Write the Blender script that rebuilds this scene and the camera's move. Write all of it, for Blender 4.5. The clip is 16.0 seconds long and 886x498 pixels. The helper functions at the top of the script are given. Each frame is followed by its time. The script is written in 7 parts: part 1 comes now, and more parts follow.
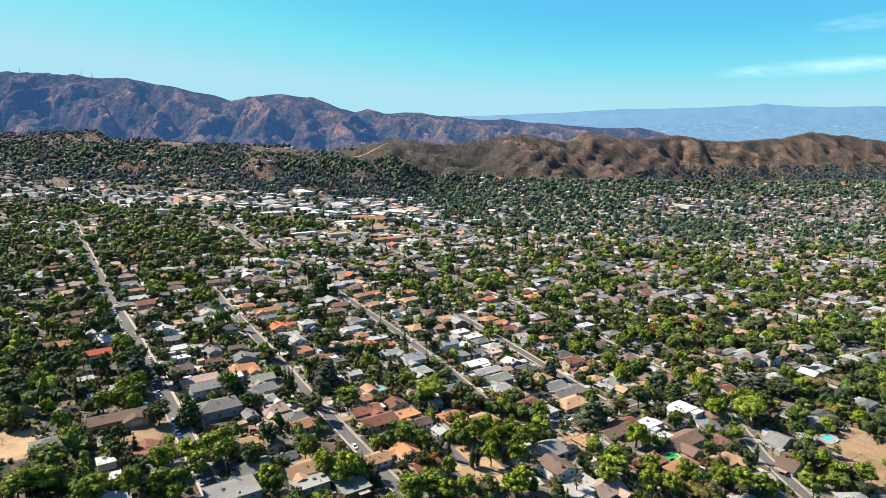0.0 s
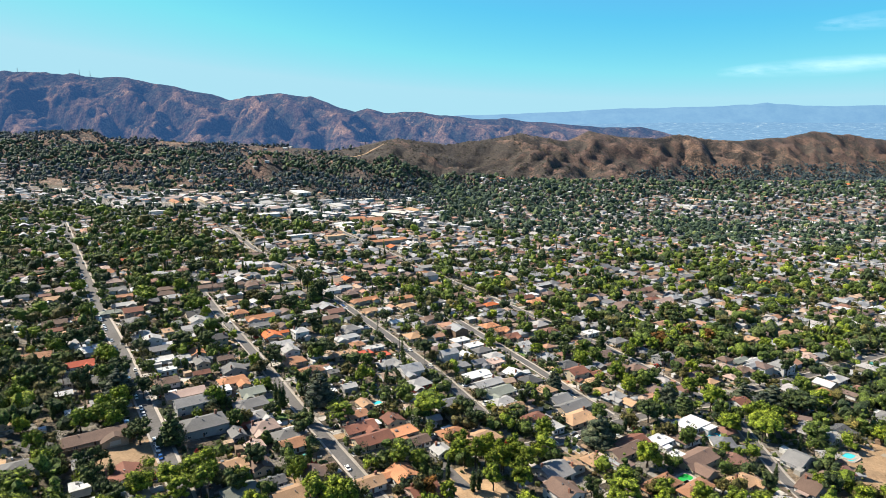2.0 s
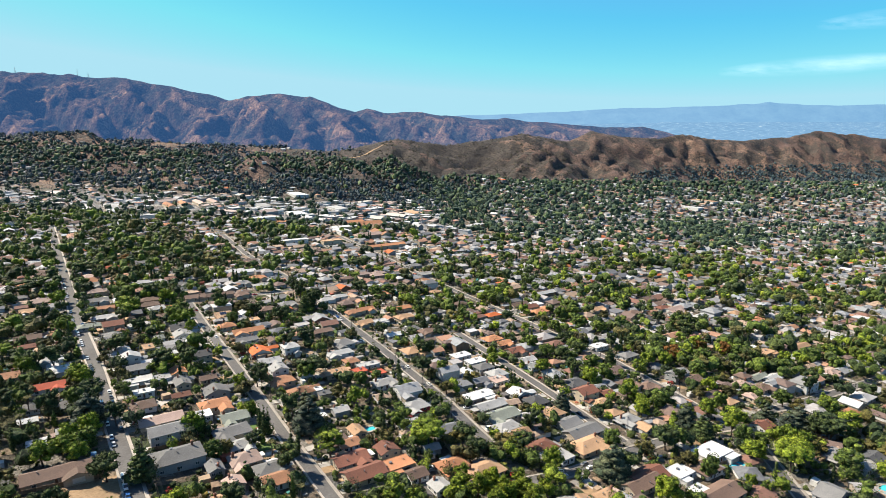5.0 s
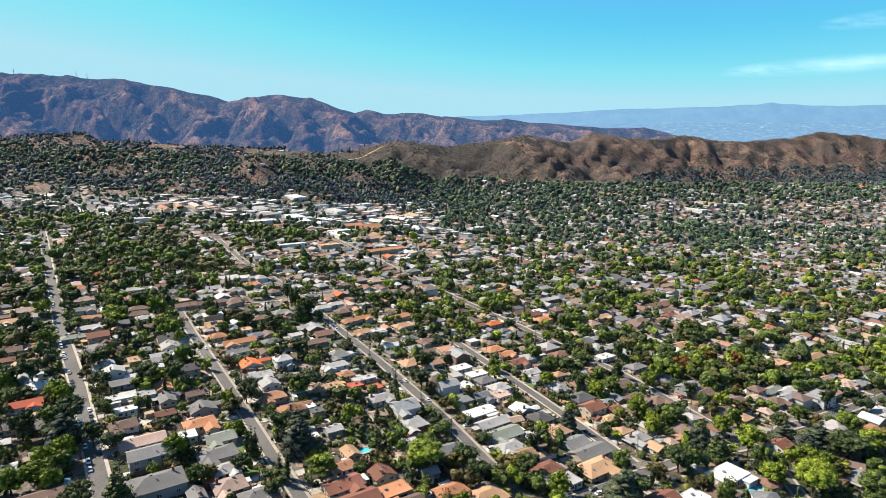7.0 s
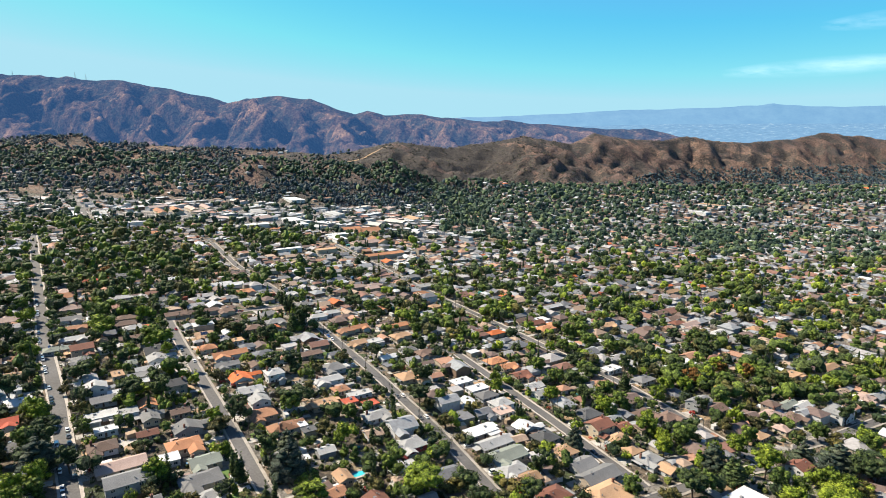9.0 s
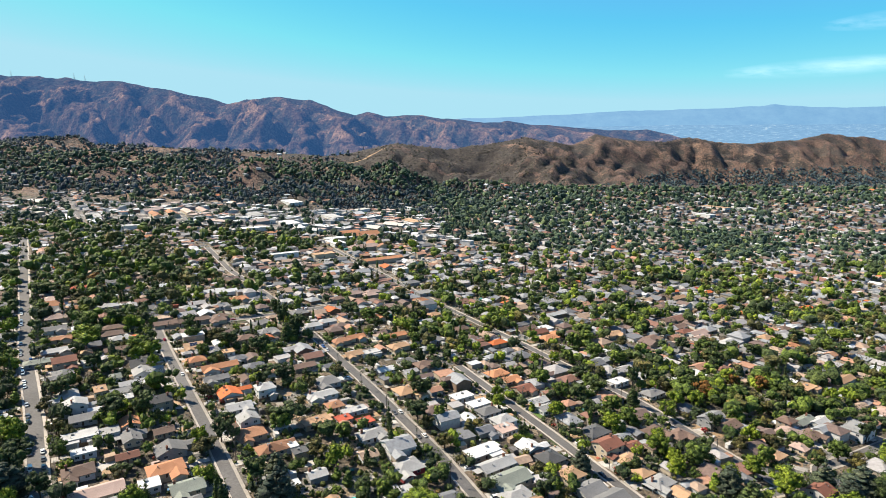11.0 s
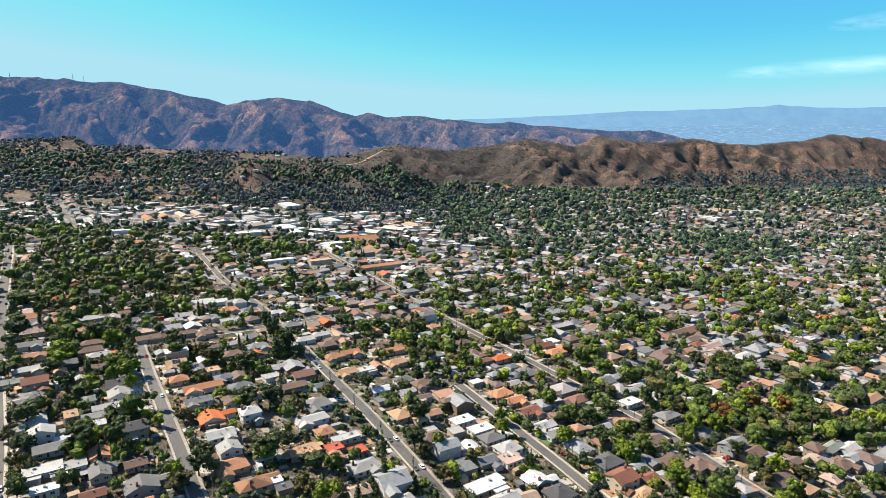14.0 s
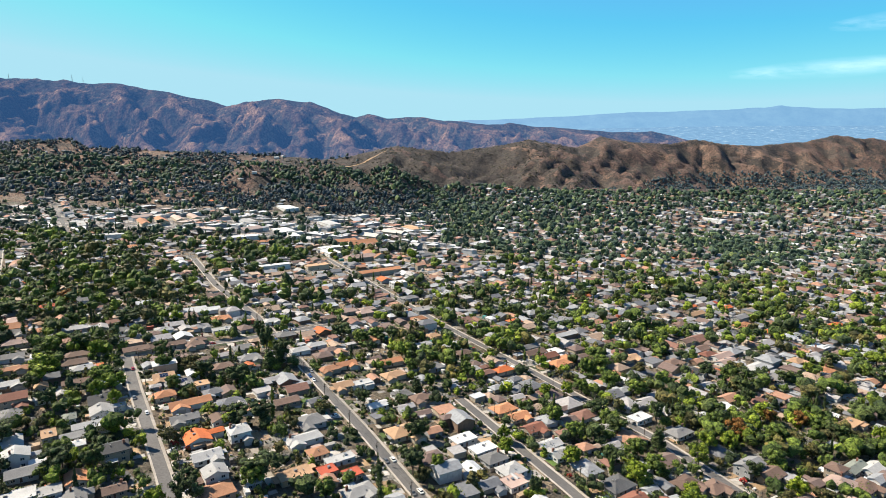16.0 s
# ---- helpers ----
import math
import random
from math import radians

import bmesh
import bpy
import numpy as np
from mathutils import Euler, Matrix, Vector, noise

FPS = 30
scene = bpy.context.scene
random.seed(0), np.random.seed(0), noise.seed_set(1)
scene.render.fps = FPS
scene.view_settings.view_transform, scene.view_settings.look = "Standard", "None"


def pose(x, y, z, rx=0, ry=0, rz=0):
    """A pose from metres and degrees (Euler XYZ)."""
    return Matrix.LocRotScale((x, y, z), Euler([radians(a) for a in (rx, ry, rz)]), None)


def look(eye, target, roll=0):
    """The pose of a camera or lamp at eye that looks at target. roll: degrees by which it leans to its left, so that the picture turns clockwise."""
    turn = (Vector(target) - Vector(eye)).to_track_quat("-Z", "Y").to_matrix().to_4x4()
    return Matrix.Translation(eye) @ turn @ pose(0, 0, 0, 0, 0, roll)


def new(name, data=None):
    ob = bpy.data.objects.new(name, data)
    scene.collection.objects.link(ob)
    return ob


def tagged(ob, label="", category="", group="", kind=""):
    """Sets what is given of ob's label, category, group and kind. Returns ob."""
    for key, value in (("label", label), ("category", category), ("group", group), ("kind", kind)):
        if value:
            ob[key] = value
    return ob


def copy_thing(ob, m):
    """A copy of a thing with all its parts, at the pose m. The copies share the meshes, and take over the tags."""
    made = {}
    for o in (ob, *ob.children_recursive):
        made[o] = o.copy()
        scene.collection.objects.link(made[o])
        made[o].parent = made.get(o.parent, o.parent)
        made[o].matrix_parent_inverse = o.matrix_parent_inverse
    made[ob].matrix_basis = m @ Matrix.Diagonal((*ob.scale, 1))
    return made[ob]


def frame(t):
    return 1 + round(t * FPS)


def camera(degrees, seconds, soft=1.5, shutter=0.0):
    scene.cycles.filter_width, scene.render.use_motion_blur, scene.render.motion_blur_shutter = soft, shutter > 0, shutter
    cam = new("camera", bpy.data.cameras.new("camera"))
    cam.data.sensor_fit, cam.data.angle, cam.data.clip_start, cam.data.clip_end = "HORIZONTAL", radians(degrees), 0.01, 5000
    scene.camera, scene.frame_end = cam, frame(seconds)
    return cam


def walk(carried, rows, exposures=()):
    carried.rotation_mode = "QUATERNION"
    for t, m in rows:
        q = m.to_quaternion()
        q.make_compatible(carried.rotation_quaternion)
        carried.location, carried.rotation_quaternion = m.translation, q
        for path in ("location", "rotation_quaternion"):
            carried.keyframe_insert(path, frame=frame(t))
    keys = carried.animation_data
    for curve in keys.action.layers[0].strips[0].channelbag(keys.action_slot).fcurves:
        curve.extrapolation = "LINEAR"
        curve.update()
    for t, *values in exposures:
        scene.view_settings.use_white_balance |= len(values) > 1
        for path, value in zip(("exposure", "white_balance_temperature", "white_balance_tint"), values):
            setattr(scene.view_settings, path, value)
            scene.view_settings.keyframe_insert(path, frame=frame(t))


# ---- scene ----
# ---------------------------------------------------------------- camera
def gimbal(x, y, z, yaw, pitch, roll):
    """A levelled gimbal head: yaw to the left, pitch up, then roll, in degrees."""
    return pose(x, y, z, 0, 0, yaw) @ pose(0, 0, 0, 90 + pitch) @ pose(0, 0, 0, 0, 0, roll)


cam = camera(71.95, 16.0, soft=0.83)
walk(cam, [
    (0, gimbal(0.00, 0.00, 155.25, 0.043, -11.032, 0.343)),
    (1, gimbal(0.31, 9.51, 155.50, 0.053, -11.065, 0.331)),
    (2, gimbal(0.63, 19.01, 155.80, 0.075, -11.095, 0.309)),
    (3, gimbal(0.97, 28.49, 156.15, 0.103, -11.112, 0.278)),
    (4, gimbal(1.33, 37.95, 156.54, 0.135, -11.111, 0.244)),
    (5.25, gimbal(1.79, 49.73, 157.07, 0.176, -11.085, 0.202)),
    (6.5, gimbal(2.26, 61.46, 157.64, 0.217, -11.037, 0.162)),
    (7.5, gimbal(2.65, 70.81, 158.11, 0.249, -10.990, 0.135)),
    (8.5, gimbal(3.03, 80.13, 158.59, 0.281, -10.940, 0.113)),
    (9.25, gimbal(3.31, 87.10, 158.96, 0.306, -10.905, 0.100)),
    (10.25, gimbal(3.68, 96.37, 159.45, 0.341, -10.864, 0.086)),
    (11.5, gimbal(4.11, 107.94, 160.05, 0.389, -10.826, 0.072)),
    (12.5, gimbal(4.43, 117.18, 160.53, 0.431, -10.805, 0.063)),
    (13.5, gimbal(4.72, 126.42, 160.99, 0.475, -10.788, 0.052)),
    (14.5, gimbal(4.97, 135.67, 161.44, 0.521, -10.764, 0.036)),
    (15.25, gimbal(5.14, 142.62, 161.76, 0.554, -10.732, 0.018)),
    (16, gimbal(5.27, 149.58, 162.07, 0.584, -10.679, -0.007)),
])

# ---------------------------------------------------------------- light
SUN_SIDE = Vector((-0.92, 0.36, 0)).normalized()
SUN_UP = radians(44)
world = bpy.data.worlds.new("world")
scene.world = world
world.use_nodes = True
wn = world.node_tree.nodes
sky = wn.new("ShaderNodeTexSky")
sky.sky_type = "NISHITA"
sky.sun_disc = False
sky.sun_elevation = SUN_UP
sky.sun_rotation = math.atan2(SUN_SIDE.x, SUN_SIDE.y)
sky.altitude = 400
sky.air_density, sky.dust_density, sky.ozone_density = 1.0, 0.35, 5.0
wn["Background"].inputs["Strength"].default_value = 0.0566
tone = wn.new("ShaderNodeMix")
tone.data_type, tone.blend_type = "RGBA", "MULTIPLY"
tone.inputs[0].default_value = 1.0
tone.inputs[7].default_value = (0.6, 1.09, 1.22, 1)
world.node_tree.links.new(sky.outputs[0], tone.inputs[6])
# deeper blue overhead, paler towards the horizon
split, whole = wn.new("ShaderNodeSeparateColor"), wn.new("ShaderNodeCombineColor")
world.node_tree.links.new(tone.outputs[2], split.inputs[0])
for _k, (_power, _gain, _most) in enumerate(((1.85, 0.56, 3.1), (0.9, 1.26, 5.6), (0.9, 1.24, 6.6))):
    raised, gained, capped = wn.new("ShaderNodeMath"), wn.new("ShaderNodeMath"), wn.new("ShaderNodeMath")
    raised.operation, gained.operation, capped.operation = "POWER", "MULTIPLY", "MINIMUM"
    raised.inputs[1].default_value, gained.inputs[1].default_value, capped.inputs[1].default_value = _power, _gain, _most
    world.node_tree.links.new(split.outputs[_k], raised.inputs[0])
    world.node_tree.links.new(raised.outputs[0], gained.inputs[0])
    world.node_tree.links.new(gained.outputs[0], capped.inputs[0])
    floored = wn.new("ShaderNodeMath")
    floored.operation = "MAXIMUM"
    floored.inputs[1].default_value = 0.88
    world.node_tree.links.new(capped.outputs[0], floored.inputs[0])
    world.node_tree.links.new(floored.outputs[0], whole.inputs[_k])
world.node_tree.links.new(whole.outputs[0], wn["Background"].inputs["Color"])
sun_data = bpy.data.lights.new("sun", "SUN")
sun_data.energy, sun_data.angle, sun_data.color = 5.0, radians(0.5), (1.0, 0.87, 0.69)
sun = new("sun", sun_data)
toward = Vector((SUN_SIDE.x * math.cos(SUN_UP), SUN_SIDE.y * math.cos(SUN_UP), math.sin(SUN_UP)))
sun.matrix_world = look(toward * 600, (0, 0, 0))
scene.view_settings.exposure = 1.29


# ---------------------------------------------------------------- materials
def material(name, rough=0.85, metal=0.0):
    m = bpy.data.materials.new(name)
    m.use_nodes = True
    b = m.node_tree.nodes["Principled BSDF"]
    b.inputs["Roughness"].default_value = rough
    b.inputs["Metallic"].default_value = metal
    return m, m.node_tree.nodes, m.node_tree.links, b


def toned(c, k=0.62):
    return tuple(v * k for v in c)


def ramp(nodes, stops, constant=False):
    r = nodes.new("ShaderNodeValToRGB")
    e = r.color_ramp.elements
    while len(e) < len(stops):
        e.new(0.5)
    for k, (at, c) in enumerate(stops):
        e[k].position, e[k].color = at, (*c, 1)
    if constant:
        r.color_ramp.interpolation = "CONSTANT"
    return r


def noise_tex(nodes, links, scale, detail=4.0, rough=0.6, coord="Object", stretch=None):
    tc = nodes.new("ShaderNodeTexCoord")
    n = nodes.new("ShaderNodeTexNoise")
    n.inputs["Scale"].default_value = scale
    n.inputs["Detail"].default_value = detail
    n.inputs["Roughness"].default_value = rough
    if stretch:
        mp = nodes.new("ShaderNodeMapping")
        mp.inputs["Scale"].default_value = stretch
        links.new(tc.outputs[coord], mp.inputs[0])
        links.new(mp.outputs[0], n.inputs["Vector"])
    else:
        links.new(tc.outputs[coord], n.inputs["Vector"])
    return n


def mix(nodes, links, fac, a, b, kind="MIX"):
    m = nodes.new("ShaderNodeMix")
    m.data_type, m.blend_type = "RGBA", kind
    for socket, value in ((m.inputs[0], fac), (m.inputs[6], a), (m.inputs[7], b)):
        if isinstance(value, (int, float)):
            socket.default_value = value
        elif isinstance(value, tuple):
            socket.default_value = (*value, 1)
        else:
            links.new(value, socket)
    return m.outputs[2]


def bump(nodes, links, b, height, strength, distance):
    k = nodes.new("ShaderNodeBump")
    k.inputs["Strength"].default_value = strength
    k.inputs["Distance"].default_value = distance
    links.new(height, k.inputs["Height"])
    links.new(k.outputs[0], b.inputs["Normal"])


def speckled(name, dark, light, fine=1.2, coarse=0.08, rough=0.9, spread=0.25, metal=0.0, relief=0.0):
    """A weathered surface: fine grain, broad stains and a tint of its own for each object."""
    m, n, l, b = material(name, rough, metal)
    a = noise_tex(n, l, fine)
    c = noise_tex(n, l, coarse, 3.0)
    r = ramp(n, [(0.3, toned(dark)), (0.7, toned(light))])
    l.new(a.outputs["Fac"], r.inputs[0])
    r2 = ramp(n, [(0.3, (0.72, 0.72, 0.72)), (0.7, (1.1, 1.1, 1.1))])
    l.new(c.outputs["Fac"], r2.inputs[0])
    col = mix(n, l, 1.0, r.outputs[0], r2.outputs[0], "MULTIPLY")
    if spread:
        info = n.new("ShaderNodeObjectInfo")
        r3 = ramp(n, [(0.0, (1 - spread,) * 3), (1.0, (1 + spread,) * 3)])
        l.new(info.outputs["Random"], r3.inputs[0])
        col = mix(n, l, 1.0, col, r3.outputs[0], "MULTIPLY")
    l.new(col, b.inputs["Base Color"])
    if relief:
        bump(n, l, b, a.outputs["Fac"], relief, 0.1)
    return m


def leafy(name, stops, spread=0.3, grove=False):
    """Foliage: a tint for each clump, and one for each tree; the trees of a grove carry theirs as an attribute."""
    m, n, l, b = material(name, 0.75)
    g = n.new("ShaderNodeNewGeometry")
    r = ramp(n, [(at, toned((c[0] * 1.02, c[1], c[2] * 1.1))) for at, c in stops])
    l.new(g.outputs["Random Per Island"], r.inputs[0])
    r3 = ramp(n, [(0.0, (1 - spread, 1 - spread * 0.9, 1 - spread * 0.7)), (0.5, (0.96, 0.96, 0.96)), (1.0, (1 + spread * 0.7, 1 + spread * 0.5, 1 - spread * 0.2))])
    if grove:
        own = n.new("ShaderNodeAttribute")
        own.attribute_name = "tint"
        l.new(own.outputs["Fac"], r3.inputs[0])
    else:
        info = n.new("ShaderNodeObjectInfo")
        l.new(info.outputs["Random"], r3.inputs[0])
    col = mix(n, l, 1.0, r.outputs[0], r3.outputs[0], "MULTIPLY")
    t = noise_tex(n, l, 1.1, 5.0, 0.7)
    # dark bluish crevices and bright leaf tips: shade between leaves put into the colour
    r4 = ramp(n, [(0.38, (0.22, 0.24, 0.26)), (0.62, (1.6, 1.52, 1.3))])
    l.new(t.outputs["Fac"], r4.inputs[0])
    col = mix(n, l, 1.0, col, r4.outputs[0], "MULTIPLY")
    l.new(col, b.inputs["Base Color"])
    b.inputs["Specular IOR Level"].default_value = 0.2
    bump(n, l, b, t.outputs["Fac"], 1.0, 1.1)
    return m


def islands(name, stops, rough=0.9):
    """One colour out of a set for each separate piece of a mesh."""
    m, n, l, b = material(name, rough)
    g = n.new("ShaderNodeNewGeometry")
    r = ramp(n, [(at, toned(c)) for at, c in stops], True)
    l.new(g.outputs["Random Per Island"], r.inputs[0])
    t = noise_tex(n, l, 0.6)
    r4 = ramp(n, [(0.3, (0.75, 0.75, 0.75)), (0.7, (1.1, 1.1, 1.1))])
    l.new(t.outputs["Fac"], r4.inputs[0])
    l.new(mix(n, l, 1.0, r.outputs[0], r4.outputs[0], "MULTIPLY"), b.inputs["Base Color"])
    return m


ROOF = {
    "gray": speckled("gray_shingle", (0.18, 0.184, 0.192), (0.285, 0.288, 0.295), 2.5),
    "pale": speckled("pale_gray_shingle", (0.38, 0.388, 0.395), (0.54, 0.545, 0.55), 2.5),
    "dark": speckled("charcoal_shingle", (0.07, 0.075, 0.085), (0.13, 0.135, 0.145), 2.5),
    "white": speckled("white_roll_roofing", (0.7, 0.715, 0.73), (0.88, 0.89, 0.9), 2.5, spread=0.1),
    "brown": speckled("brown_shingle", (0.15, 0.095, 0.075), (0.25, 0.165, 0.13), 2.5),
    "tan": speckled("tan_shingle", (0.46, 0.28, 0.16), (0.6, 0.39, 0.24), 2.5),
    "redbrown": speckled("red_brown_tile", (0.2, 0.075, 0.05), (0.32, 0.13, 0.085), 3.0),
    "terracotta": speckled("terracotta_tile", (0.46, 0.19, 0.09), (0.6, 0.29, 0.15), 3.0),
    "clay": speckled("clay_shingle", (0.34, 0.16, 0.085), (0.48, 0.25, 0.145), 2.5),
    "redlead": speckled("red_roof_paint", (0.44, 0.075, 0.035), (0.58, 0.12, 0.06), 2.5, spread=0.12),
    "orange": speckled("bright_orange_tile", (0.62, 0.13, 0.03), (0.78, 0.22, 0.06), 3.0, spread=0.08),
    "green": speckled("greenish_gray_shingle", (0.2, 0.23, 0.2), (0.3, 0.33, 0.29), 2.5),
    "pink": speckled("pinkish_shingle", (0.42, 0.3, 0.26), (0.56, 0.42, 0.37), 2.5),
}
WALL = {
    "white": speckled("white_stucco", (0.72, 0.725, 0.725), (0.86, 0.865, 0.865), 1.5, spread=0.1),
    "cream": speckled("cream_stucco", (0.58, 0.49, 0.36), (0.7, 0.6, 0.46), 1.5, spread=0.12),
    "beige": speckled("beige_stucco", (0.42, 0.35, 0.27), (0.54, 0.46, 0.37), 1.5, spread=0.15),
    "gray": speckled("gray_siding", (0.36, 0.38, 0.4), (0.46, 0.48, 0.5), 1.5, spread=0.15),
    "red": speckled("red_siding", (0.4, 0.05, 0.07), (0.5, 0.08, 0.1), 1.5, spread=0.1),
    "brown": speckled("brown_siding", (0.22, 0.14, 0.09), (0.3, 0.2, 0.14), 1.5, spread=0.15),
}
M_GLASS, _n, _l, _b = material("window_glass", 0.08)
_b.inputs["Base Color"].default_value = (0.03, 0.04, 0.05, 1)
M_FRAME = speckled("white_frame_paint", (0.66, 0.66, 0.65), (0.76, 0.76, 0.75), spread=0.08)
M_DOOR = speckled("painted_door", (0.12, 0.07, 0.045), (0.22, 0.12, 0.08), spread=0.5)
M_GARAGE = speckled("garage_door_paint", (0.55, 0.54, 0.5), (0.68, 0.67, 0.63), spread=0.2)
M_BRICK = speckled("chimney_brick", (0.26, 0.11, 0.075), (0.38, 0.18, 0.13), 4.0)
M_METAL = speckled("galvanised_metal", (0.4, 0.41, 0.42), (0.55, 0.56, 0.57), rough=0.45, metal=0.7)
M_SOLAR, _n, _l, _b = material("solar_cell", 0.15)
_b.inputs["Base Color"].default_value = (0.012, 0.018, 0.045, 1)
M_ASPHALT = speckled("asphalt", (0.116, 0.113, 0.114), (0.184, 0.179, 0.18), 0.9, 0.05, spread=0.06)
M_CONCRETE = speckled("concrete", (0.4, 0.36, 0.32), (0.54, 0.495, 0.445), 0.7, 0.06, spread=0.1)
M_DRIVE = speckled("driveway_concrete", (0.46, 0.435, 0.4), (0.62, 0.59, 0.55), 0.7, 0.15, spread=0.2)
M_LAWN = speckled("lawn_grass", (0.06, 0.13, 0.02), (0.13, 0.22, 0.04), 2.0, 0.2, spread=0.35)
M_DRY = speckled("dry_yard_soil", (0.34, 0.22, 0.12), (0.5, 0.35, 0.21), 1.0, 0.12, spread=0.25)
M_BARK = speckled("bark", (0.06, 0.045, 0.035), (0.15, 0.11, 0.085), 3.0)
M_FENCE = speckled("weathered_fence_wood", (0.2, 0.13, 0.08), (0.34, 0.24, 0.16), 1.5, spread=0.3)
M_BLOCK = speckled("block_wall", (0.42, 0.37, 0.31), (0.58, 0.52, 0.45), 1.5, spread=0.15)
M_WATER, _n, _l, _b = material("pool_water", 0.05)
_b.inputs["Base Color"].default_value = (0.05, 0.42, 0.5, 1)
M_POND, _n, _l, _b = material("green_pool_water", 0.05)
_b.inputs["Base Color"].default_value = (0.02, 0.3, 0.05, 1)
M_TYRE = speckled("tyre_rubber", (0.015, 0.015, 0.016), (0.03, 0.03, 0.032), spread=0)
M_HUB = speckled("wheel_rim", (0.4, 0.4, 0.41), (0.55, 0.55, 0.56), rough=0.35, metal=0.8, spread=0)
PAINT = {}
for _k, _c in (("white", (0.75, 0.75, 0.74)), ("silver", (0.42, 0.43, 0.45)), ("black", (0.02, 0.02, 0.022)), ("gray", (0.12, 0.125, 0.13)), ("red", (0.35, 0.02, 0.025)), ("blue", (0.03, 0.1, 0.3))):
    PAINT[_k], _n, _l, _b = material(_k + "_car_paint", 0.25, 0.1)
    _b.inputs["Base Color"].default_value = (*_c, 1)
    _b.inputs["Coat Weight"].default_value = 0.6

LEAVES = {
    "mid": ("oak_leaves", [(0.0, (0.066, 0.114, 0.028)), (0.6, (0.131, 0.208, 0.04)), (1.0, (0.215, 0.307, 0.054))]),
    "bright": ("bright_leaves", [(0.0, (0.14, 0.215, 0.022)), (0.6, (0.24, 0.345, 0.034)), (1.0, (0.37, 0.475, 0.05))]),
    "dark": ("dark_leaves", [(0.0, (0.042, 0.074, 0.032)), (0.6, (0.08, 0.127, 0.047)), (1.0, (0.132, 0.189, 0.058))]),
    "olive": ("olive_leaves", [(0.0, (0.092, 0.1, 0.038)), (0.6, (0.152, 0.152, 0.053)), (1.0, (0.232, 0.208, 0.072))]),
    "blue": ("cedar_needles", [(0.0, (0.05, 0.082, 0.06)), (0.6, (0.095, 0.13, 0.088)), (1.0, (0.15, 0.178, 0.115))]),
    "pine": ("pine_needles", [(0.0, (0.16, 0.235, 0.022)), (0.6, (0.28, 0.38, 0.034)), (1.0, (0.42, 0.52, 0.05))]),
    "rust": ("rusty_leaves", [(0.0, (0.186, 0.101, 0.0278)), (0.6, (0.307, 0.152, 0.0418)), (1.0, (0.41, 0.22, 0.0557))]),
    "bloom": ("red_blossom", [(0.0, (0.41, 0.0252, 0.0418)), (0.6, (0.658, 0.0506, 0.0696)), (1.0, (0.205, 0.236, 0.0418))]),
}
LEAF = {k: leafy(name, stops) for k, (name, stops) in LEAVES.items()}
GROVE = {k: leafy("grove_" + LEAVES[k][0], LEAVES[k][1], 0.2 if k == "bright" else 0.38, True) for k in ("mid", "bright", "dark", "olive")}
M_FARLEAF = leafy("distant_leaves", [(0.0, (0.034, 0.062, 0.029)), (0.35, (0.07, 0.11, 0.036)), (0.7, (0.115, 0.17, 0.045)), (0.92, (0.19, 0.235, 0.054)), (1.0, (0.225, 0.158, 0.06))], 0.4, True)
# blue of the distance haze is mixed into these hillside leaf colours
M_WOODS = leafy("hazed_hillside_leaves", [(0.0, (0.044, 0.083, 0.118)), (0.5, (0.067, 0.12, 0.158)), (0.85, (0.105, 0.165, 0.172)), (1.0, (0.175, 0.2, 0.165))], 0.35, True)
# bluer copy of the leaf greens, carrying the far town's haze as colour
M_DISTANT = leafy("hazed_green_leaves", [(0.0, (0.04, 0.078, 0.068)), (0.5, (0.075, 0.135, 0.094)), (0.85, (0.125, 0.2, 0.106)), (1.0, (0.205, 0.28, 0.122))], 0.42, True)
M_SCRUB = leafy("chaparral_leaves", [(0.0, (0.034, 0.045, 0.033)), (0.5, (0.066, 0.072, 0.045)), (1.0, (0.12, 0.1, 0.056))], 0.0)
M_FARROOF = islands("distant_roofs", [(0.0, (0.18, 0.19, 0.215)), (0.17, (0.34, 0.36, 0.39)), (0.32, (0.62, 0.65, 0.69)), (0.39, (0.2, 0.14, 0.125)), (0.52, (0.45, 0.33, 0.25)), (0.62, (0.26, 0.135, 0.105)), (0.7, (0.47, 0.26, 0.175)), (0.77, (0.42, 0.41, 0.42)), (0.985, (0.62, 0.16, 0.0475))])
M_FARWALL = islands("distant_walls", [(0.0, (0.7, 0.705, 0.72)), (0.35, (0.485, 0.42, 0.331)), (0.6, (0.372, 0.323, 0.264)), (0.8, (0.323, 0.339, 0.364)), (0.93, (0.243, 0.162, 0.116))])
M_COMROOF = islands("commercial_roofs", [(0.0, (0.72, 0.74, 0.765)), (0.24, (0.52, 0.535, 0.56)), (0.48, (0.3, 0.305, 0.325)), (0.6, (0.56, 0.44, 0.4)), (0.8, (0.46, 0.24, 0.18)), (0.9, (0.66, 0.62, 0.57))])


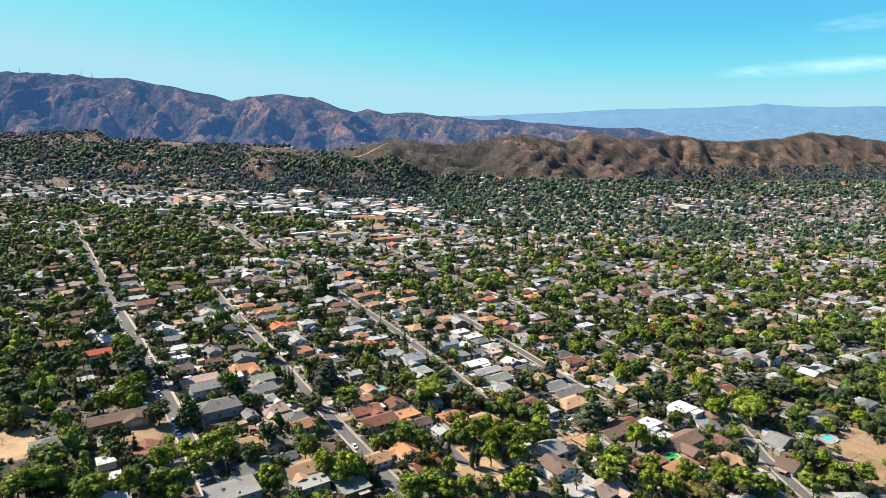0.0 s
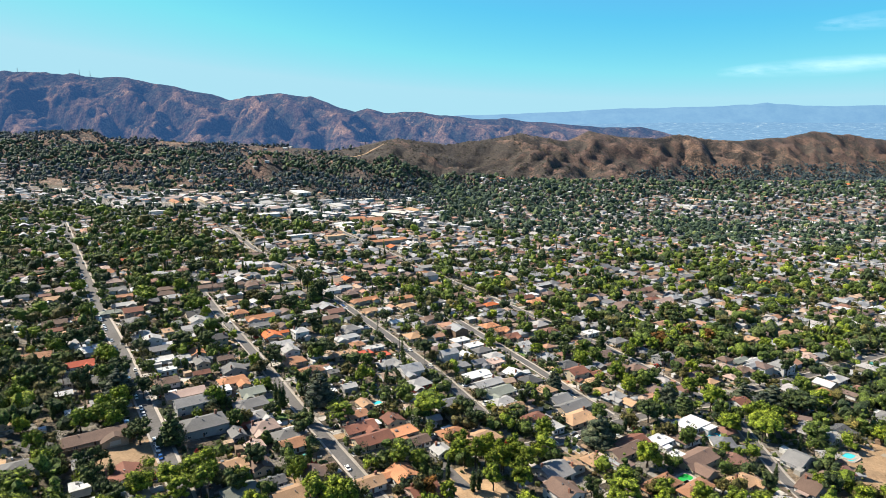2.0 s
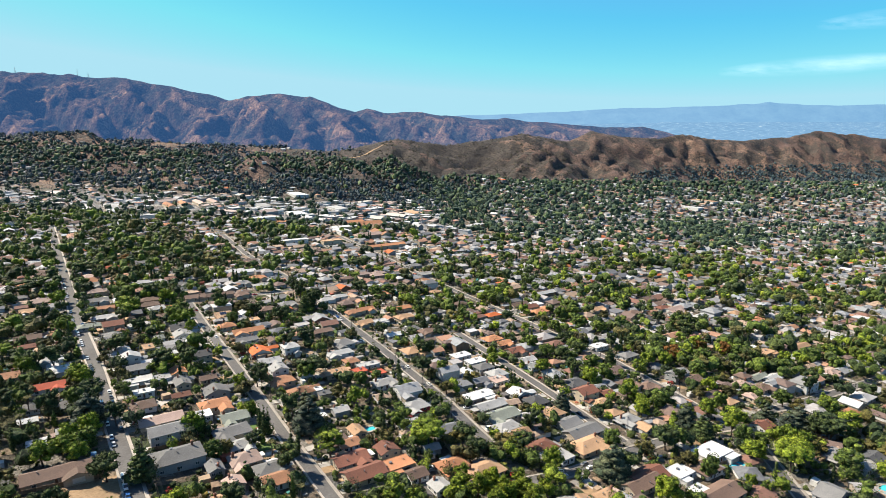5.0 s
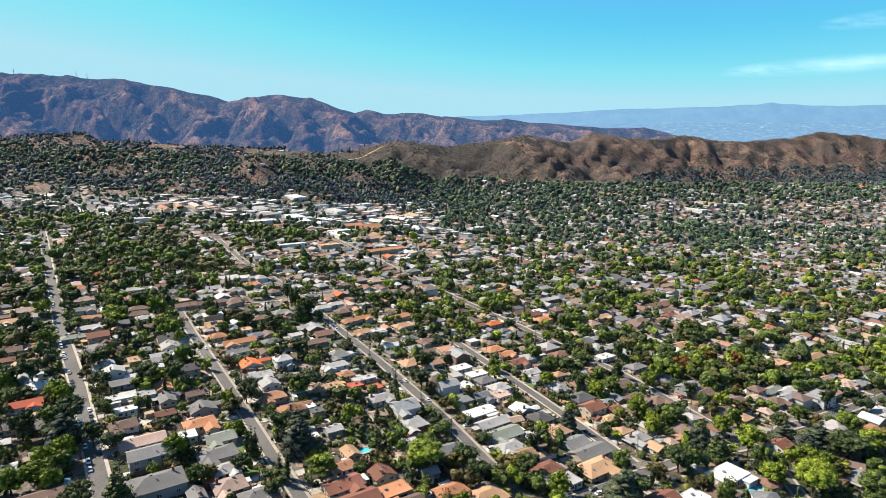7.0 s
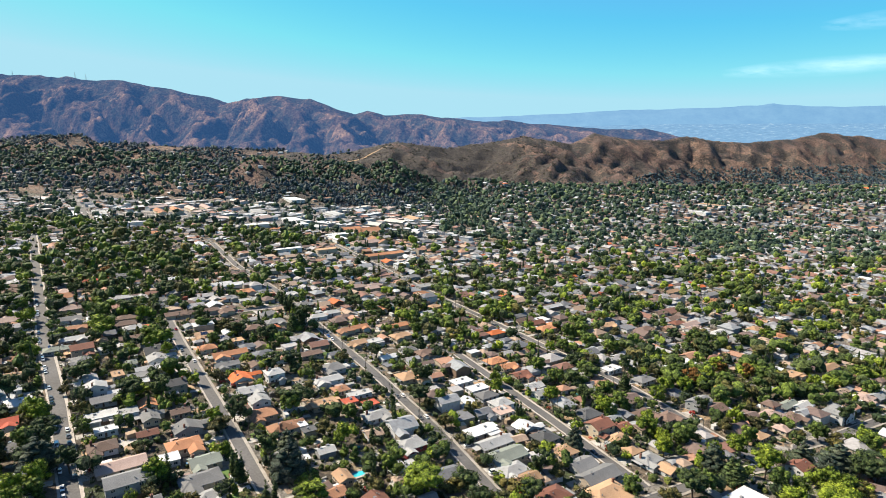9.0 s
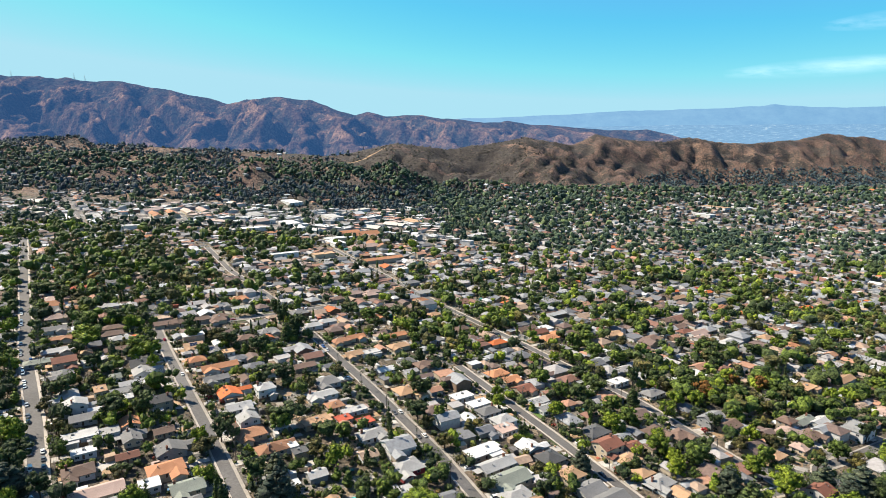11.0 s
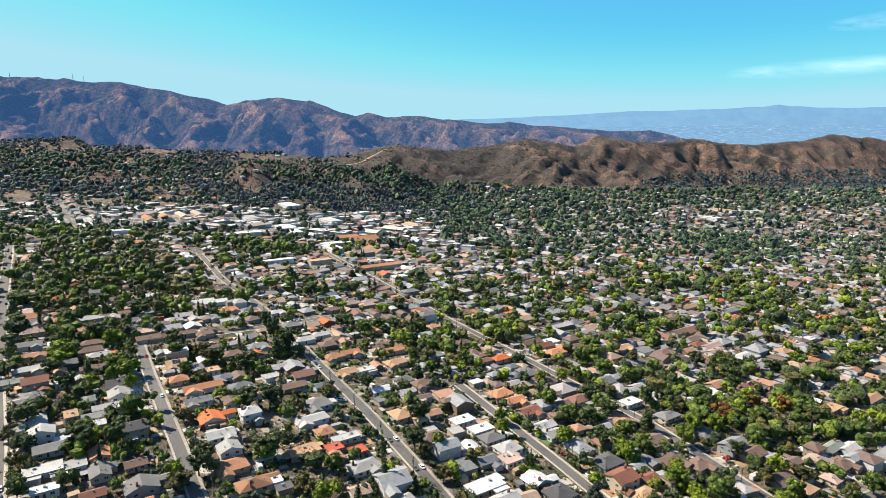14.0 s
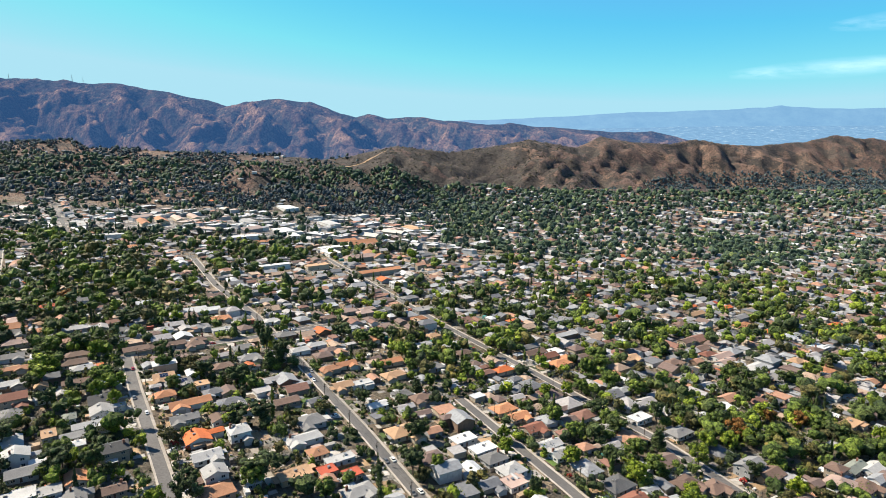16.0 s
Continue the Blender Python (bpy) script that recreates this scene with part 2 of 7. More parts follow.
def ground_material():
    """Yards of soil, paving, dry grass and lawn between the houses; brown chaparral where the land runs wild."""
    m, n, l, b = material("earth", 0.95)
    tc = n.new("ShaderNodeTexCoord")
    mp = n.new("ShaderNodeMapping")
    mp.inputs["Rotation"].default_value = (0, 0, radians(-34))
    mp.inputs["Scale"].default_value = (1 / 17, 1 / 11, 0)
    l.new(tc.outputs["Object"], mp.inputs[0])
    lot = n.new("ShaderNodeTexVoronoi")
    lot.distance = "CHEBYCHEV"
    lot.inputs["Scale"].default_value = 1.0
    l.new(mp.outputs[0], lot.inputs["Vector"])
    kind = n.new("ShaderNodeSeparateColor")
    l.new(lot.outputs["Color"], kind.inputs[0])
    yard = ramp(n, [(0.0, (0.12, 0.1, 0.078)), (0.13, (0.25, 0.195, 0.145)), (0.27, (0.15, 0.125, 0.09)), (0.38, (0.3, 0.275, 0.245)), (0.54, (0.36, 0.345, 0.325)), (0.62, (0.21, 0.165, 0.12)), (0.77, (0.07, 0.096, 0.035)), (0.85, (0.33, 0.255, 0.18)), (0.94, (0.19, 0.19, 0.195))], True)
    l.new(kind.outputs[0], yard.inputs[0])
    a = noise_tex(n, l, 0.12, 5.0, 0.65)
    f = noise_tex(n, l, 0.55, 5.0, 0.7)
    stain = ramp(n, [(0.3, (0.55, 0.54, 0.53)), (0.7, (1.05, 1.05, 1.05))])
    l.new(a.outputs["Fac"], stain.inputs[0])
    grain = ramp(n, [(0.35, (0.5, 0.52, 0.48)), (0.65, (1.2, 1.2, 1.2))])
    l.new(f.outputs["Fac"], grain.inputs[0])
    town = mix(n, l, 1.0, mix(n, l, 1.0, yard.outputs[0], stain.outputs[0], "MULTIPLY"), grain.outputs[0], "MULTIPLY")
    big = noise_tex(n, l, 0.005, 8.0, 0.62)
    mid = noise_tex(n, l, 0.045, 9.0, 0.78)
    hill = ramp(n, [(0.34, (0.062, 0.039, 0.036)), (0.5, (0.104, 0.065, 0.051)), (0.66, (0.185, 0.119, 0.084))])
    l.new(big.outputs["Fac"], hill.inputs[0])
    broad = noise_tex(n, l, 0.011, 5.0, 0.6)
    both = n.new("ShaderNodeMath")
    both.operation = "MULTIPLY_ADD"
    both.inputs[1].default_value = 0.45
    l.new(broad.outputs["Fac"], both.inputs[0])
    half = n.new("ShaderNodeMath")
    half.operation = "MULTIPLY"
    half.inputs[1].default_value = 0.55
    l.new(mid.outputs["Fac"], half.inputs[0])
    l.new(half.outputs[0], both.inputs[2])
    bare = n.new("ShaderNodeAttribute")
    bare.attribute_name = "bare"
    open_ = n.new("ShaderNodeMath")
    open_.operation = "MULTIPLY_ADD"
    open_.inputs[1].default_value = 0.15
    l.new(bare.outputs["Fac"], open_.inputs[0])
    l.new(both.outputs[0], open_.inputs[2])
    mask = ramp(n, [(0.5, (0.96, 0.96, 0.96)), (0.555, (0.03, 0.03, 0.03))])
    l.new(open_.outputs[0], mask.inputs[0])
    wild = mix(n, l, mask.outputs[0], hill.outputs[0], (0.043, 0.037, 0.033))
    fleck = noise_tex(n, l, 0.16, 6.0, 0.75)
    tuft = ramp(n, [(0.4, (0.4, 0.42, 0.46)), (0.6, (1.5, 1.45, 1.4))])
    l.new(fleck.outputs["Fac"], tuft.inputs[0])
    wild = mix(n, l, 1.0, wild, tuft.outputs[0], "MULTIPLY")
    lotgray = ramp(n, [(0.0, (0.17, 0.17, 0.178)), (0.4, (0.3, 0.295, 0.29)), (0.65, (0.4, 0.385, 0.37)), (0.85, (0.22, 0.2, 0.185))], True)
    l.new(kind.outputs[1], lotgray.inputs[0])
    district = n.new("ShaderNodeAttribute")
    district.attribute_name = "paved"
    town = mix(n, l, district.outputs["Fac"], town, mix(n, l, 1.0, lotgray.outputs[0], stain.outputs[0], "MULTIPLY"))
    land_ = n.new("ShaderNodeAttribute")
    land_.attribute_name = "wild"
    l.new(mix(n, l, land_.outputs["Fac"], town, wild), b.inputs["Base Color"])
    bump(n, l, b, mid.outputs["Fac"], 0.9, 14.0)
    return m


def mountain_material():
    """Blue-brown chaparral mountains, miles of air as emission; bare tan soil and painted light along the spurs."""
    m, n, l, b = material("hazed_chaparral", 1.0)
    big = noise_tex(n, l, 0.006, 8.0, 0.65)
    mid = noise_tex(n, l, 0.05, 8.0, 0.8, stretch=(1.0, 0.45, 0.6))
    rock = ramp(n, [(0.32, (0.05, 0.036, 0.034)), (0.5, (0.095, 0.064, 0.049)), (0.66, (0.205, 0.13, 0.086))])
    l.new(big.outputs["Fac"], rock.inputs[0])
    bare = n.new("ShaderNodeAttribute")
    bare.attribute_name = "bare"
    open_ = n.new("ShaderNodeMath")
    open_.operation = "MULTIPLY_ADD"
    # bare spur soil spread wider, so lit ridges are partly put into the colour
    open_.inputs[1].default_value = 0.26
    l.new(bare.outputs["Fac"], open_.inputs[0])
    l.new(mid.outputs["Fac"], open_.inputs[2])
    mask = ramp(n, [(0.5, (1, 1, 1)), (0.66, (0, 0, 0))])
    l.new(open_.outputs[0], mask.inputs[0])
    fleck = noise_tex(n, l, 0.09, 6.0, 0.75)
    tuft = ramp(n, [(0.4, (0.38, 0.4, 0.45)), (0.6, (1.5, 1.43, 1.36))])
    l.new(fleck.outputs["Fac"], tuft.inputs[0])
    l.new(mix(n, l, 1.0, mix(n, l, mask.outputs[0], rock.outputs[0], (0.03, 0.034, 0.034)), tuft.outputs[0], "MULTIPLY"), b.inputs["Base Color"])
    # blue haze before the slopes, put in as a glow of their surface
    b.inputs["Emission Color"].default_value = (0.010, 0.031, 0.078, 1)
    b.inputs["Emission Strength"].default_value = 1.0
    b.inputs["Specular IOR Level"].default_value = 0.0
    bump(n, l, b, mid.outputs["Fac"], 0.9, 12.0)
    return m


M_EARTH = ground_material()
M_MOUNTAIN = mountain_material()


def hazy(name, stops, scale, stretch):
    """Land so far off that its haze is given as emission of the surface."""
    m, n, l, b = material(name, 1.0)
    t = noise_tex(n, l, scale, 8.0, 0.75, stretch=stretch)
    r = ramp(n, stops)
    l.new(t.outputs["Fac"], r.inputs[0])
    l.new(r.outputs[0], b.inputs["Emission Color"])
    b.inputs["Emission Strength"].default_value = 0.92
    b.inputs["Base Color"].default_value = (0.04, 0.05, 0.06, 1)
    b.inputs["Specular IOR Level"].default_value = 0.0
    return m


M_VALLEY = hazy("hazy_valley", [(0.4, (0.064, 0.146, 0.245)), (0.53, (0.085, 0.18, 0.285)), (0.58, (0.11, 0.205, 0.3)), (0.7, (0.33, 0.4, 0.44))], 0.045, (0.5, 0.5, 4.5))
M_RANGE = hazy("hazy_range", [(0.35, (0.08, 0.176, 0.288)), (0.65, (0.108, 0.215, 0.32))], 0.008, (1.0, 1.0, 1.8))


# ---------------------------------------------------------------- land form
def lattice(ix, iy, seed):
    h = (ix.astype(np.int64) * 374761393 + iy.astype(np.int64) * 668265263 + seed * 1442695041) & 0x7FFFFFFF
    h = ((h ^ (h >> 13)) * 1274126177) & 0x7FFFFFFF
    return ((h ^ (h >> 16)) & 0xFFFF) / 65535.0


def vnoise(x, y, seed):
    x, y = np.asarray(x, float), np.asarray(y, float)
    ix, iy = np.floor(x), np.floor(y)
    fx, fy = x - ix, y - iy
    fx, fy = fx * fx * fx * (fx * (fx * 6 - 15) + 10), fy * fy * fy * (fy * (fy * 6 - 15) + 10)
    a, b = lattice(ix, iy, seed), lattice(ix + 1, iy, seed)
    c, d = lattice(ix, iy + 1, seed), lattice(ix + 1, iy + 1, seed)
    return (a * (1 - fx) + b * fx) * (1 - fy) + (c * (1 - fx) + d * fx) * fy


def fbm(x, y, seed, octaves=5):
    total, amp = 0.0, 0.5
    for k in range(octaves):
        total = total + amp * vnoise(x * 2 ** k, y * 2 ** k, seed + k)
        amp *= 0.5
    return total


def spur_gap(s, d, width, seed):
    """How far, in spur widths, a place lies from the nearest of a row of wandering spurs: 0 on a spur, about 0.5 in a gully."""
    cell = np.floor(s / width)
    best = np.full(np.shape(s), 9.0)
    for k in (-1, 0, 1):
        i = cell + k
        at = (i + 0.5 + 0.55 * (lattice(i, i * 0 + 3, seed) - 0.5)) * width + width * 0.7 * (vnoise(d / (2.4 * width), i, seed + 5) - 0.5)
        best = np.minimum(best, np.abs(s - at) / width * (0.75 + 0.5 * lattice(i, i * 0 + 9, seed)))
    return np.sqrt(best ** 2 + 0.0006)


FAR_CREST = ((-3600, 430), (-2533, 461), (-2243, 460), (-2050, 451), (-1795, 431), (-1572, 395), (-1413, 361), (-1221, 318), (-1122, 341), (-992, 348), (-766, 334), (-606, 281), (-509, 250),
             (-443, 266), (-346, 251), (-216, 258), (-86, 246), (110, 228), (208, 216), (338, 229), (469, 204), (665, 193), (895, 175), (1026, 169), (1123, 179), (1290, 139), (1500, 90), (2200, 20), (4200, 0))
HILL_CREST = ((-372, 1800, 92), (-314, 1850, 96), (-251, 1880, 107), (-153, 1950, 125), (-47, 2000, 116), (26, 2050, 110), (165, 2150, 128), (268, 2200, 142), (365, 2300, 127), (468, 2400, 116),
              (577, 2500, 153), (706, 2550, 131), (862, 2600, 127), (1017, 2700, 138), (1286, 2800, 114), (1622, 3000, 126), (1813, 3100, 156), (2045, 3150, 140), (2279, 3200, 113), (3600, 3400, 110))
LEFT_CREST = ((-3600, 1850, 170), (-1324, 1850, 140), (-1224, 1850, 136), (-1071, 1870, 150), (-989, 1850, 125), (-821, 1850, 118), (-619, 1850, 106), (-399, 1830, 99), (-281, 1800, 82), (-100, 1750, 20))


# bare rounded knolls before the left foothill: place, height of the top, size
KNOLLS = ((-757, 1530, 84, 95), (-455, 1590, 92, 85), (-330, 1640, 78, 70), (-880, 1640, 112, 90))


def business(x, y):
    """How far a place belongs to the shopping streets: paved, built up and with few trees."""
    x, y = np.asarray(x, float), np.asarray(y, float)
    strip = np.clip((y - 985 + 0.05 * x) / 25, 0, 1) * np.clip((1590 - 0.1 * np.abs(x) - y) / 40, 0, 1) * np.clip((x + 1060) / 60, 0, 1) * np.clip((70 - x - 0.12 * (y - 1000)) / 90, 0, 1)
    mall = np.clip((1 - ((x - 760) / 360) ** 2 - ((y - 1410) / 150) ** 2) * 4, 0, 1)
    return np.maximum(strip, mall)


def plain(x, y):
    """The gently tilted floor of the valley."""
    x, y = np.asarray(x, float), np.asarray(y, float)
    xs = np.where(x < 0, 700 * np.tanh(x / 700), 520 * np.tanh(x / 520))
    return -0.0685 * xs - 0.0066 * (np.clip(y, -500, 2400) - 472)


def rise(x, y, crest_x, crest_y, crest_z, front, back, seed, cut, grain, low, ridged=None):
    """How high a chain of hills stands over the plain: spurs and gullies run down from the crest and fork on the way."""
    yc, zc = np.interp(x, crest_x, crest_y), np.interp(x, crest_x, crest_z)
    zc = zc * (1 + 0.07 * (fbm(x / (grain * 0.55), x * 0 + 7, seed + 90, 4) - 0.47))
    d = yc - y
    reach = front * (0.75 + 0.5 * vnoise(x / (grain * 1.7), x * 0 + seed, seed + 20))
    u = np.clip(np.where(d > 0, d / reach, -d / back), 0, 1)
    w = grain * 0.9 * (fbm(x / (grain * 1.5), y / (grain * 1.5), seed + 40, 3) - 0.44)
    total, sharp = 0.0, 0.0
    for k, (size, amp, along, down) in enumerate(((1.0, 0.7, 1.0, -0.5), (0.5, 0.22, 0.78, 0.5), (0.46, 0.24, 0.78, -0.75), (0.22, 0.07, 0.95, 0.3), (0.2, 0.06, 0.7, -0.7))):
        g = spur_gap(along * x + down * d + w * (1.0 if k == 0 else 0.6), d * along - down * x, grain * size, seed + 13 * k)
        total = total - amp * (g - 0.24)
        sharp = sharp + (0.5, 0.3, 0.3, 0.1, 0.1)[k] * np.exp(-(g / 0.13) ** 2)
    total = total + 0.3 * (fbm(x / (grain * 0.3), y / (grain * 0.3), seed + 80, 4) - 0.47)
    top = np.maximum(zc - low, 0)
    shape = np.clip(u * 3.2 + 0.05, 0, 1) * np.clip((1 - u) * 1.9, 0, 1) ** 0.8
    if ridged is not None:
        ridged.append(sharp * np.clip(top / 60, 0, 1) * np.clip(u * 6 + 0.25, 0, 1))
    return (1 - u) ** 1.25 * top + cut * top * total * shape


def land(x, y, crests=None):
    x, y = np.asarray(x, float), np.asarray(y, float)
    p = plain(x, y)
    hx, hy, hz = np.array(HILL_CREST).T
    lx, ly, lz = np.array(LEFT_CREST).T
    b = rise(x, y, hx, hy, hz, 640 - 190 * np.clip((x - 560) / 220, 0, 1), 500, 23, 0.66, 150, p, crests) * np.clip((x + 500) / 130, 0, 1)
    c = rise(x, y, lx, ly, lz, 620, 500, 37, 0.6, 210, p)
    k = 0.0
    for kx, ky, kz, size in KNOLLS:
        away = ((x - kx) ** 2 + ((y - ky) * 0.8) ** 2) / size ** 2
        k = np.maximum(k, (kz - p) * np.exp(-0.9 * away) * (0.86 + 0.3 * fbm(x / 30, y / 30, 15, 4)))
    return p + np.maximum(np.maximum(b, c), np.maximum(k, 0))


HEIGHTS = {}


def up(x, y):
    """The ground's height at one place."""
    if y < 1230:
        xs = 700 * math.tanh(x / 700) if x < 0 else 520 * math.tanh(x / 520)
        return -0.0685 * xs - 0.0066 * (max(y, -500) - 472)
    gx, gy, Z = HEIGHTS["grid"]
    i, j = bisect(gx, x) - 1, bisect(gy, y) - 1
    u, v = (x - gx[i]) / (gx[i + 1] - gx[i]), (y - gy[j]) / (gy[j + 1] - gy[j])
    return float((Z[j, i] * (1 - u) + Z[j, i + 1] * u) * (1 - v) + (Z[j + 1, i] * (1 - u) + Z[j + 1, i + 1] * u) * v)


def bisect(a, x):
    return int(np.searchsorted(a, x, side="right"))


def np_mesh(name, verts, faces, mats, index=None, smooth=False):
    """A mesh from arrays; faces all have the same number of corners."""
    me = bpy.data.meshes.new(name)
    verts, faces = np.asarray(verts, np.float32), np.asarray(faces, np.int32)
    k = faces.shape[1]
    me.vertices.add(len(verts))
    me.vertices.foreach_set("co", verts.ravel())
    me.loops.add(faces.size)
    me.loops.foreach_set("vertex_index", faces.ravel())
    me.polygons.add(len(faces))
    me.polygons.foreach_set("loop_start", np.arange(len(faces), dtype=np.int32) * k)
    me.polygons.foreach_set("loop_total", np.full(len(faces), k, np.int32))
    for m in mats:
        me.materials.append(m)
    if index is not None:
        me.polygons.foreach_set("material_index", np.asarray(index, np.int32))
    me.polygons.foreach_set("use_smooth", np.full(len(faces), smooth, bool))
    me.update(calc_edges=True)
    return me


def axis(*pieces):
    """Grid lines from (start, end, step) stretches."""
    out = []
    for a, b, step in pieces:
        out += list(np.arange(a, b, step))
    return np.array(out + [pieces[-1][1]], float)


def ground_sheet():
    gx = axis((-6000, -1800, 150), (-1800, 1800, 11), (1800, 2800, 20), (2800, 6000, 150))
    gy = axis((-1500, -100, 100), (-100, 1250, 22), (1250, 2700, 10), (2700, 3300, 14), (3300, 5600, 150))
    X, Y = np.meshgrid(gx, gy)
    crests = []
    Z = land(X.ravel(), Y.ravel(), crests)
    HEIGHTS["grid"] = (gx, gy, Z.reshape(len(gy), len(gx)))
    n, k = len(gy), len(gx)
    i = np.arange(n * k).reshape(n, k)
    quads = np.stack([i[:-1, :-1], i[:-1, 1:], i[1:, 1:], i[1:, :-1]], -1).reshape(-1, 4)
    me = np_mesh("ground", np.stack([X.ravel(), Y.ravel(), Z], 1), quads, [M_EARTH], smooth=True)
    at = me.attributes.new("wild", "FLOAT", "POINT")
    above = Z - plain(X.ravel(), Y.ravel())
    # the slope below the first houses is dry and wild too
    wild = np.maximum(np.clip(above / 14, 0, 1), np.clip((212 - Y.ravel()) / 30, 0, 1))
    at.data.foreach_set("value", wild.astype(np.float32))
    # scrub covers the hill's western half; its east lies bare
    bare = crests[0] + np.where((X.ravel() < -430) | (Y.ravel() < 900), 0.3, 0.6 * np.clip((X.ravel() - 380) / 260, -0.9, -0.06))
    me.attributes.new("bare", "FLOAT", "POINT").data.foreach_set("value", bare.astype(np.float32))
    paved = business(X.ravel(), Y.ravel()) * np.clip(1 - above / 8, 0, 1)
    me.attributes.new("paved", "FLOAT", "POINT").data.foreach_set("value", paved.astype(np.float32))
    return tagged(new("ground", me), "dry brown earth, from the valley town up to chaparral hills and mountains", "ground", kind="structure")


ground_sheet()


def backdrop_sheet(name, y0, y1, z0, tops, mat, label, seed, wobble):
    """Land so far off that it stands as a hazy rise behind everything."""
    gx = np.arange(-600, 5000, 40.0)
    tx, tz = np.array(tops).T
    top = np.interp(gx, tx, tz) + (fbm(gx / 160, gx * 0 + 3, seed, 5) - 0.5) * wobble
    rows = []
    for k in range(13):
        u = k / 12
        rows.append(np.stack([gx, gx * 0 + y0 + (y1 - y0) * u, z0 + (top - z0) * u + (fbm(gx / 120, gx * 0 + k * 1.7, seed, 4) - 0.5) * wobble * 0.5 * math.sin(u * math.pi)], 1))
    V = np.concatenate(rows)
    k = len(gx)
    i = np.arange(13 * k).reshape(13, k)
    quads = np.stack([i[:-1, :-1], i[:-1, 1:], i[1:, 1:], i[1:, :-1]], -1).reshape(-1, 4)
    tagged(new(name, np_mesh(name, V, quads, [mat], smooth=True)), label, "backdrop", kind="structure")


def mountains():
    """The far chain: a crest with spurs and gullies running down from it."""
    gx = axis((-3900, -2800, 60), (-2800, 1700, 9), (1700, 3000, 60))
    gy = axis((2300, 3700, 11), (3700, 4400, 70))
    X, Y = np.meshgrid(gx, gy)
    fx, fz = np.array(FAR_CREST).T
    p = plain(X.ravel(), Y.ravel()) - 30 - 90 * np.clip((X.ravel() - 600) / 500, 0, 1)
    crests = []
    Z = p + rise(X.ravel(), Y.ravel(), fx, fx * 0 + 3600, fz, 1250, 700, 11, 0.88, 275, p, crests)
    n, k = len(gy), len(gx)
    i = np.arange(n * k).reshape(n, k)
    quads = np.stack([i[:-1, :-1], i[:-1, 1:], i[1:, 1:], i[1:, :-1]], -1).reshape(-1, 4)
    HEIGHTS["crest"] = (gx, gy, Z.reshape(n, k))
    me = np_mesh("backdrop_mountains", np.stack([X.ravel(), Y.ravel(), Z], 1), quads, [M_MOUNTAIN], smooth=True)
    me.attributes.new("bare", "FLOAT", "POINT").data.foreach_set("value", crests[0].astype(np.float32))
    tagged(new("backdrop_mountains", me), "purple-brown chaparral mountains, blue haze added as their own glow", "backdrop", kind="structure")


mountains()
backdrop_sheet("backdrop_valley", 4250, 4550, 20, ((-600, 120), (600, 190), (1700, 214), (5000, 226)), M_VALLEY, "distant valley floor in pale blue painted haze, dotted with far buildings", 5, 6)
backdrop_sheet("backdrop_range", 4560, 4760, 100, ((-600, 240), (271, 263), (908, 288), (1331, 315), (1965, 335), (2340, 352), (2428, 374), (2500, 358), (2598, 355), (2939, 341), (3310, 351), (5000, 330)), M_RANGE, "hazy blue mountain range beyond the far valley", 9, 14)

# ---------------------------------------------------------------- streets
U = Vector((-0.56, 0.8285))
V = Vector((0.8285, 0.56))
STREETS = [
    [(-76, 200), (-144, 301), (-167, 334), (-204, 388), (-233, 428), (-267, 474), (-317, 548), (-394, 659), (-481, 787), (-523, 848)],
    [(-18, 238), (-65, 309), (-79, 330), (-91, 349), (-125, 403), (-144, 432), (-182, 490), (-215, 543)],
    [(-215, 543), (-150, 590), (-92, 640)],
    [(28, 328), (0, 386), (-28, 435), (-43, 461), (-95, 545), (-159, 648), (-228, 741), (-300, 860)],
    [(40, 302), (62, 312), (100, 338), (136, 360), (171, 374)],
    [(97, 346), (62, 415), (12, 508)],
    [(171, 372), (158, 396), (126, 467), (65, 562), (6, 650), (-69, 772), (-150, 905)],
    [(169, 240), (166, 290), (170, 332), (172, 350), (198, 396), (232, 414), (283, 444), (360, 490)],
    [(-20, 318), (-4, 289), (12, 262)],
    [(-530, 990), (-640, 1144), (-775, 1330)],
]


def ribbon(points, half, lift, step=6.0, side=0.0):
    """Corner points on both edges of a strip that follows the ground along a polyline."""
    pts = []
    for a, b in zip(points[:-1], points[1:]):
        n = max(1, int((Vector(b) - Vector(a)).length / step))
        pts += [Vector(a).lerp(Vector(b), k / n) for k in range(n)]
    pts.append(Vector(points[-1]))
    left, right = [], []
    for k, p in enumerate(pts):
        d = (pts[min(k + 1, len(pts) - 1)] - pts[max(k - 1, 0)]).normalized()
        nrm = Vector((d.y, -d.x))
        for out, o in ((left, side - half), (right, side + half)):
            q = p + nrm * o
            out.append((q.x, q.y, up(q.x, q.y) + lift))
    return left, right


def strip_mesh(name, points, half, lift, mat, side=0.0, kerb=0.0):
    left, right = ribbon(points, half, lift, side=side)
    n = len(left)
    verts = left + right
    quads = [(k, n + k, n + k + 1, k + 1) for k in range(n - 1)]
    if kerb:
        verts += [(x, y, z - kerb) for x, y, z in left + right]
        quads += [(2 * n + k, k, k + 1, 2 * n + k + 1) for k in range(n - 1)]
        quads += [(n + k, 3 * n + k, 3 * n + k + 1, n + k + 1) for k in range(n - 1)]
    return np_mesh(name, verts, quads, [mat])


ROAD_SEGMENTS = []


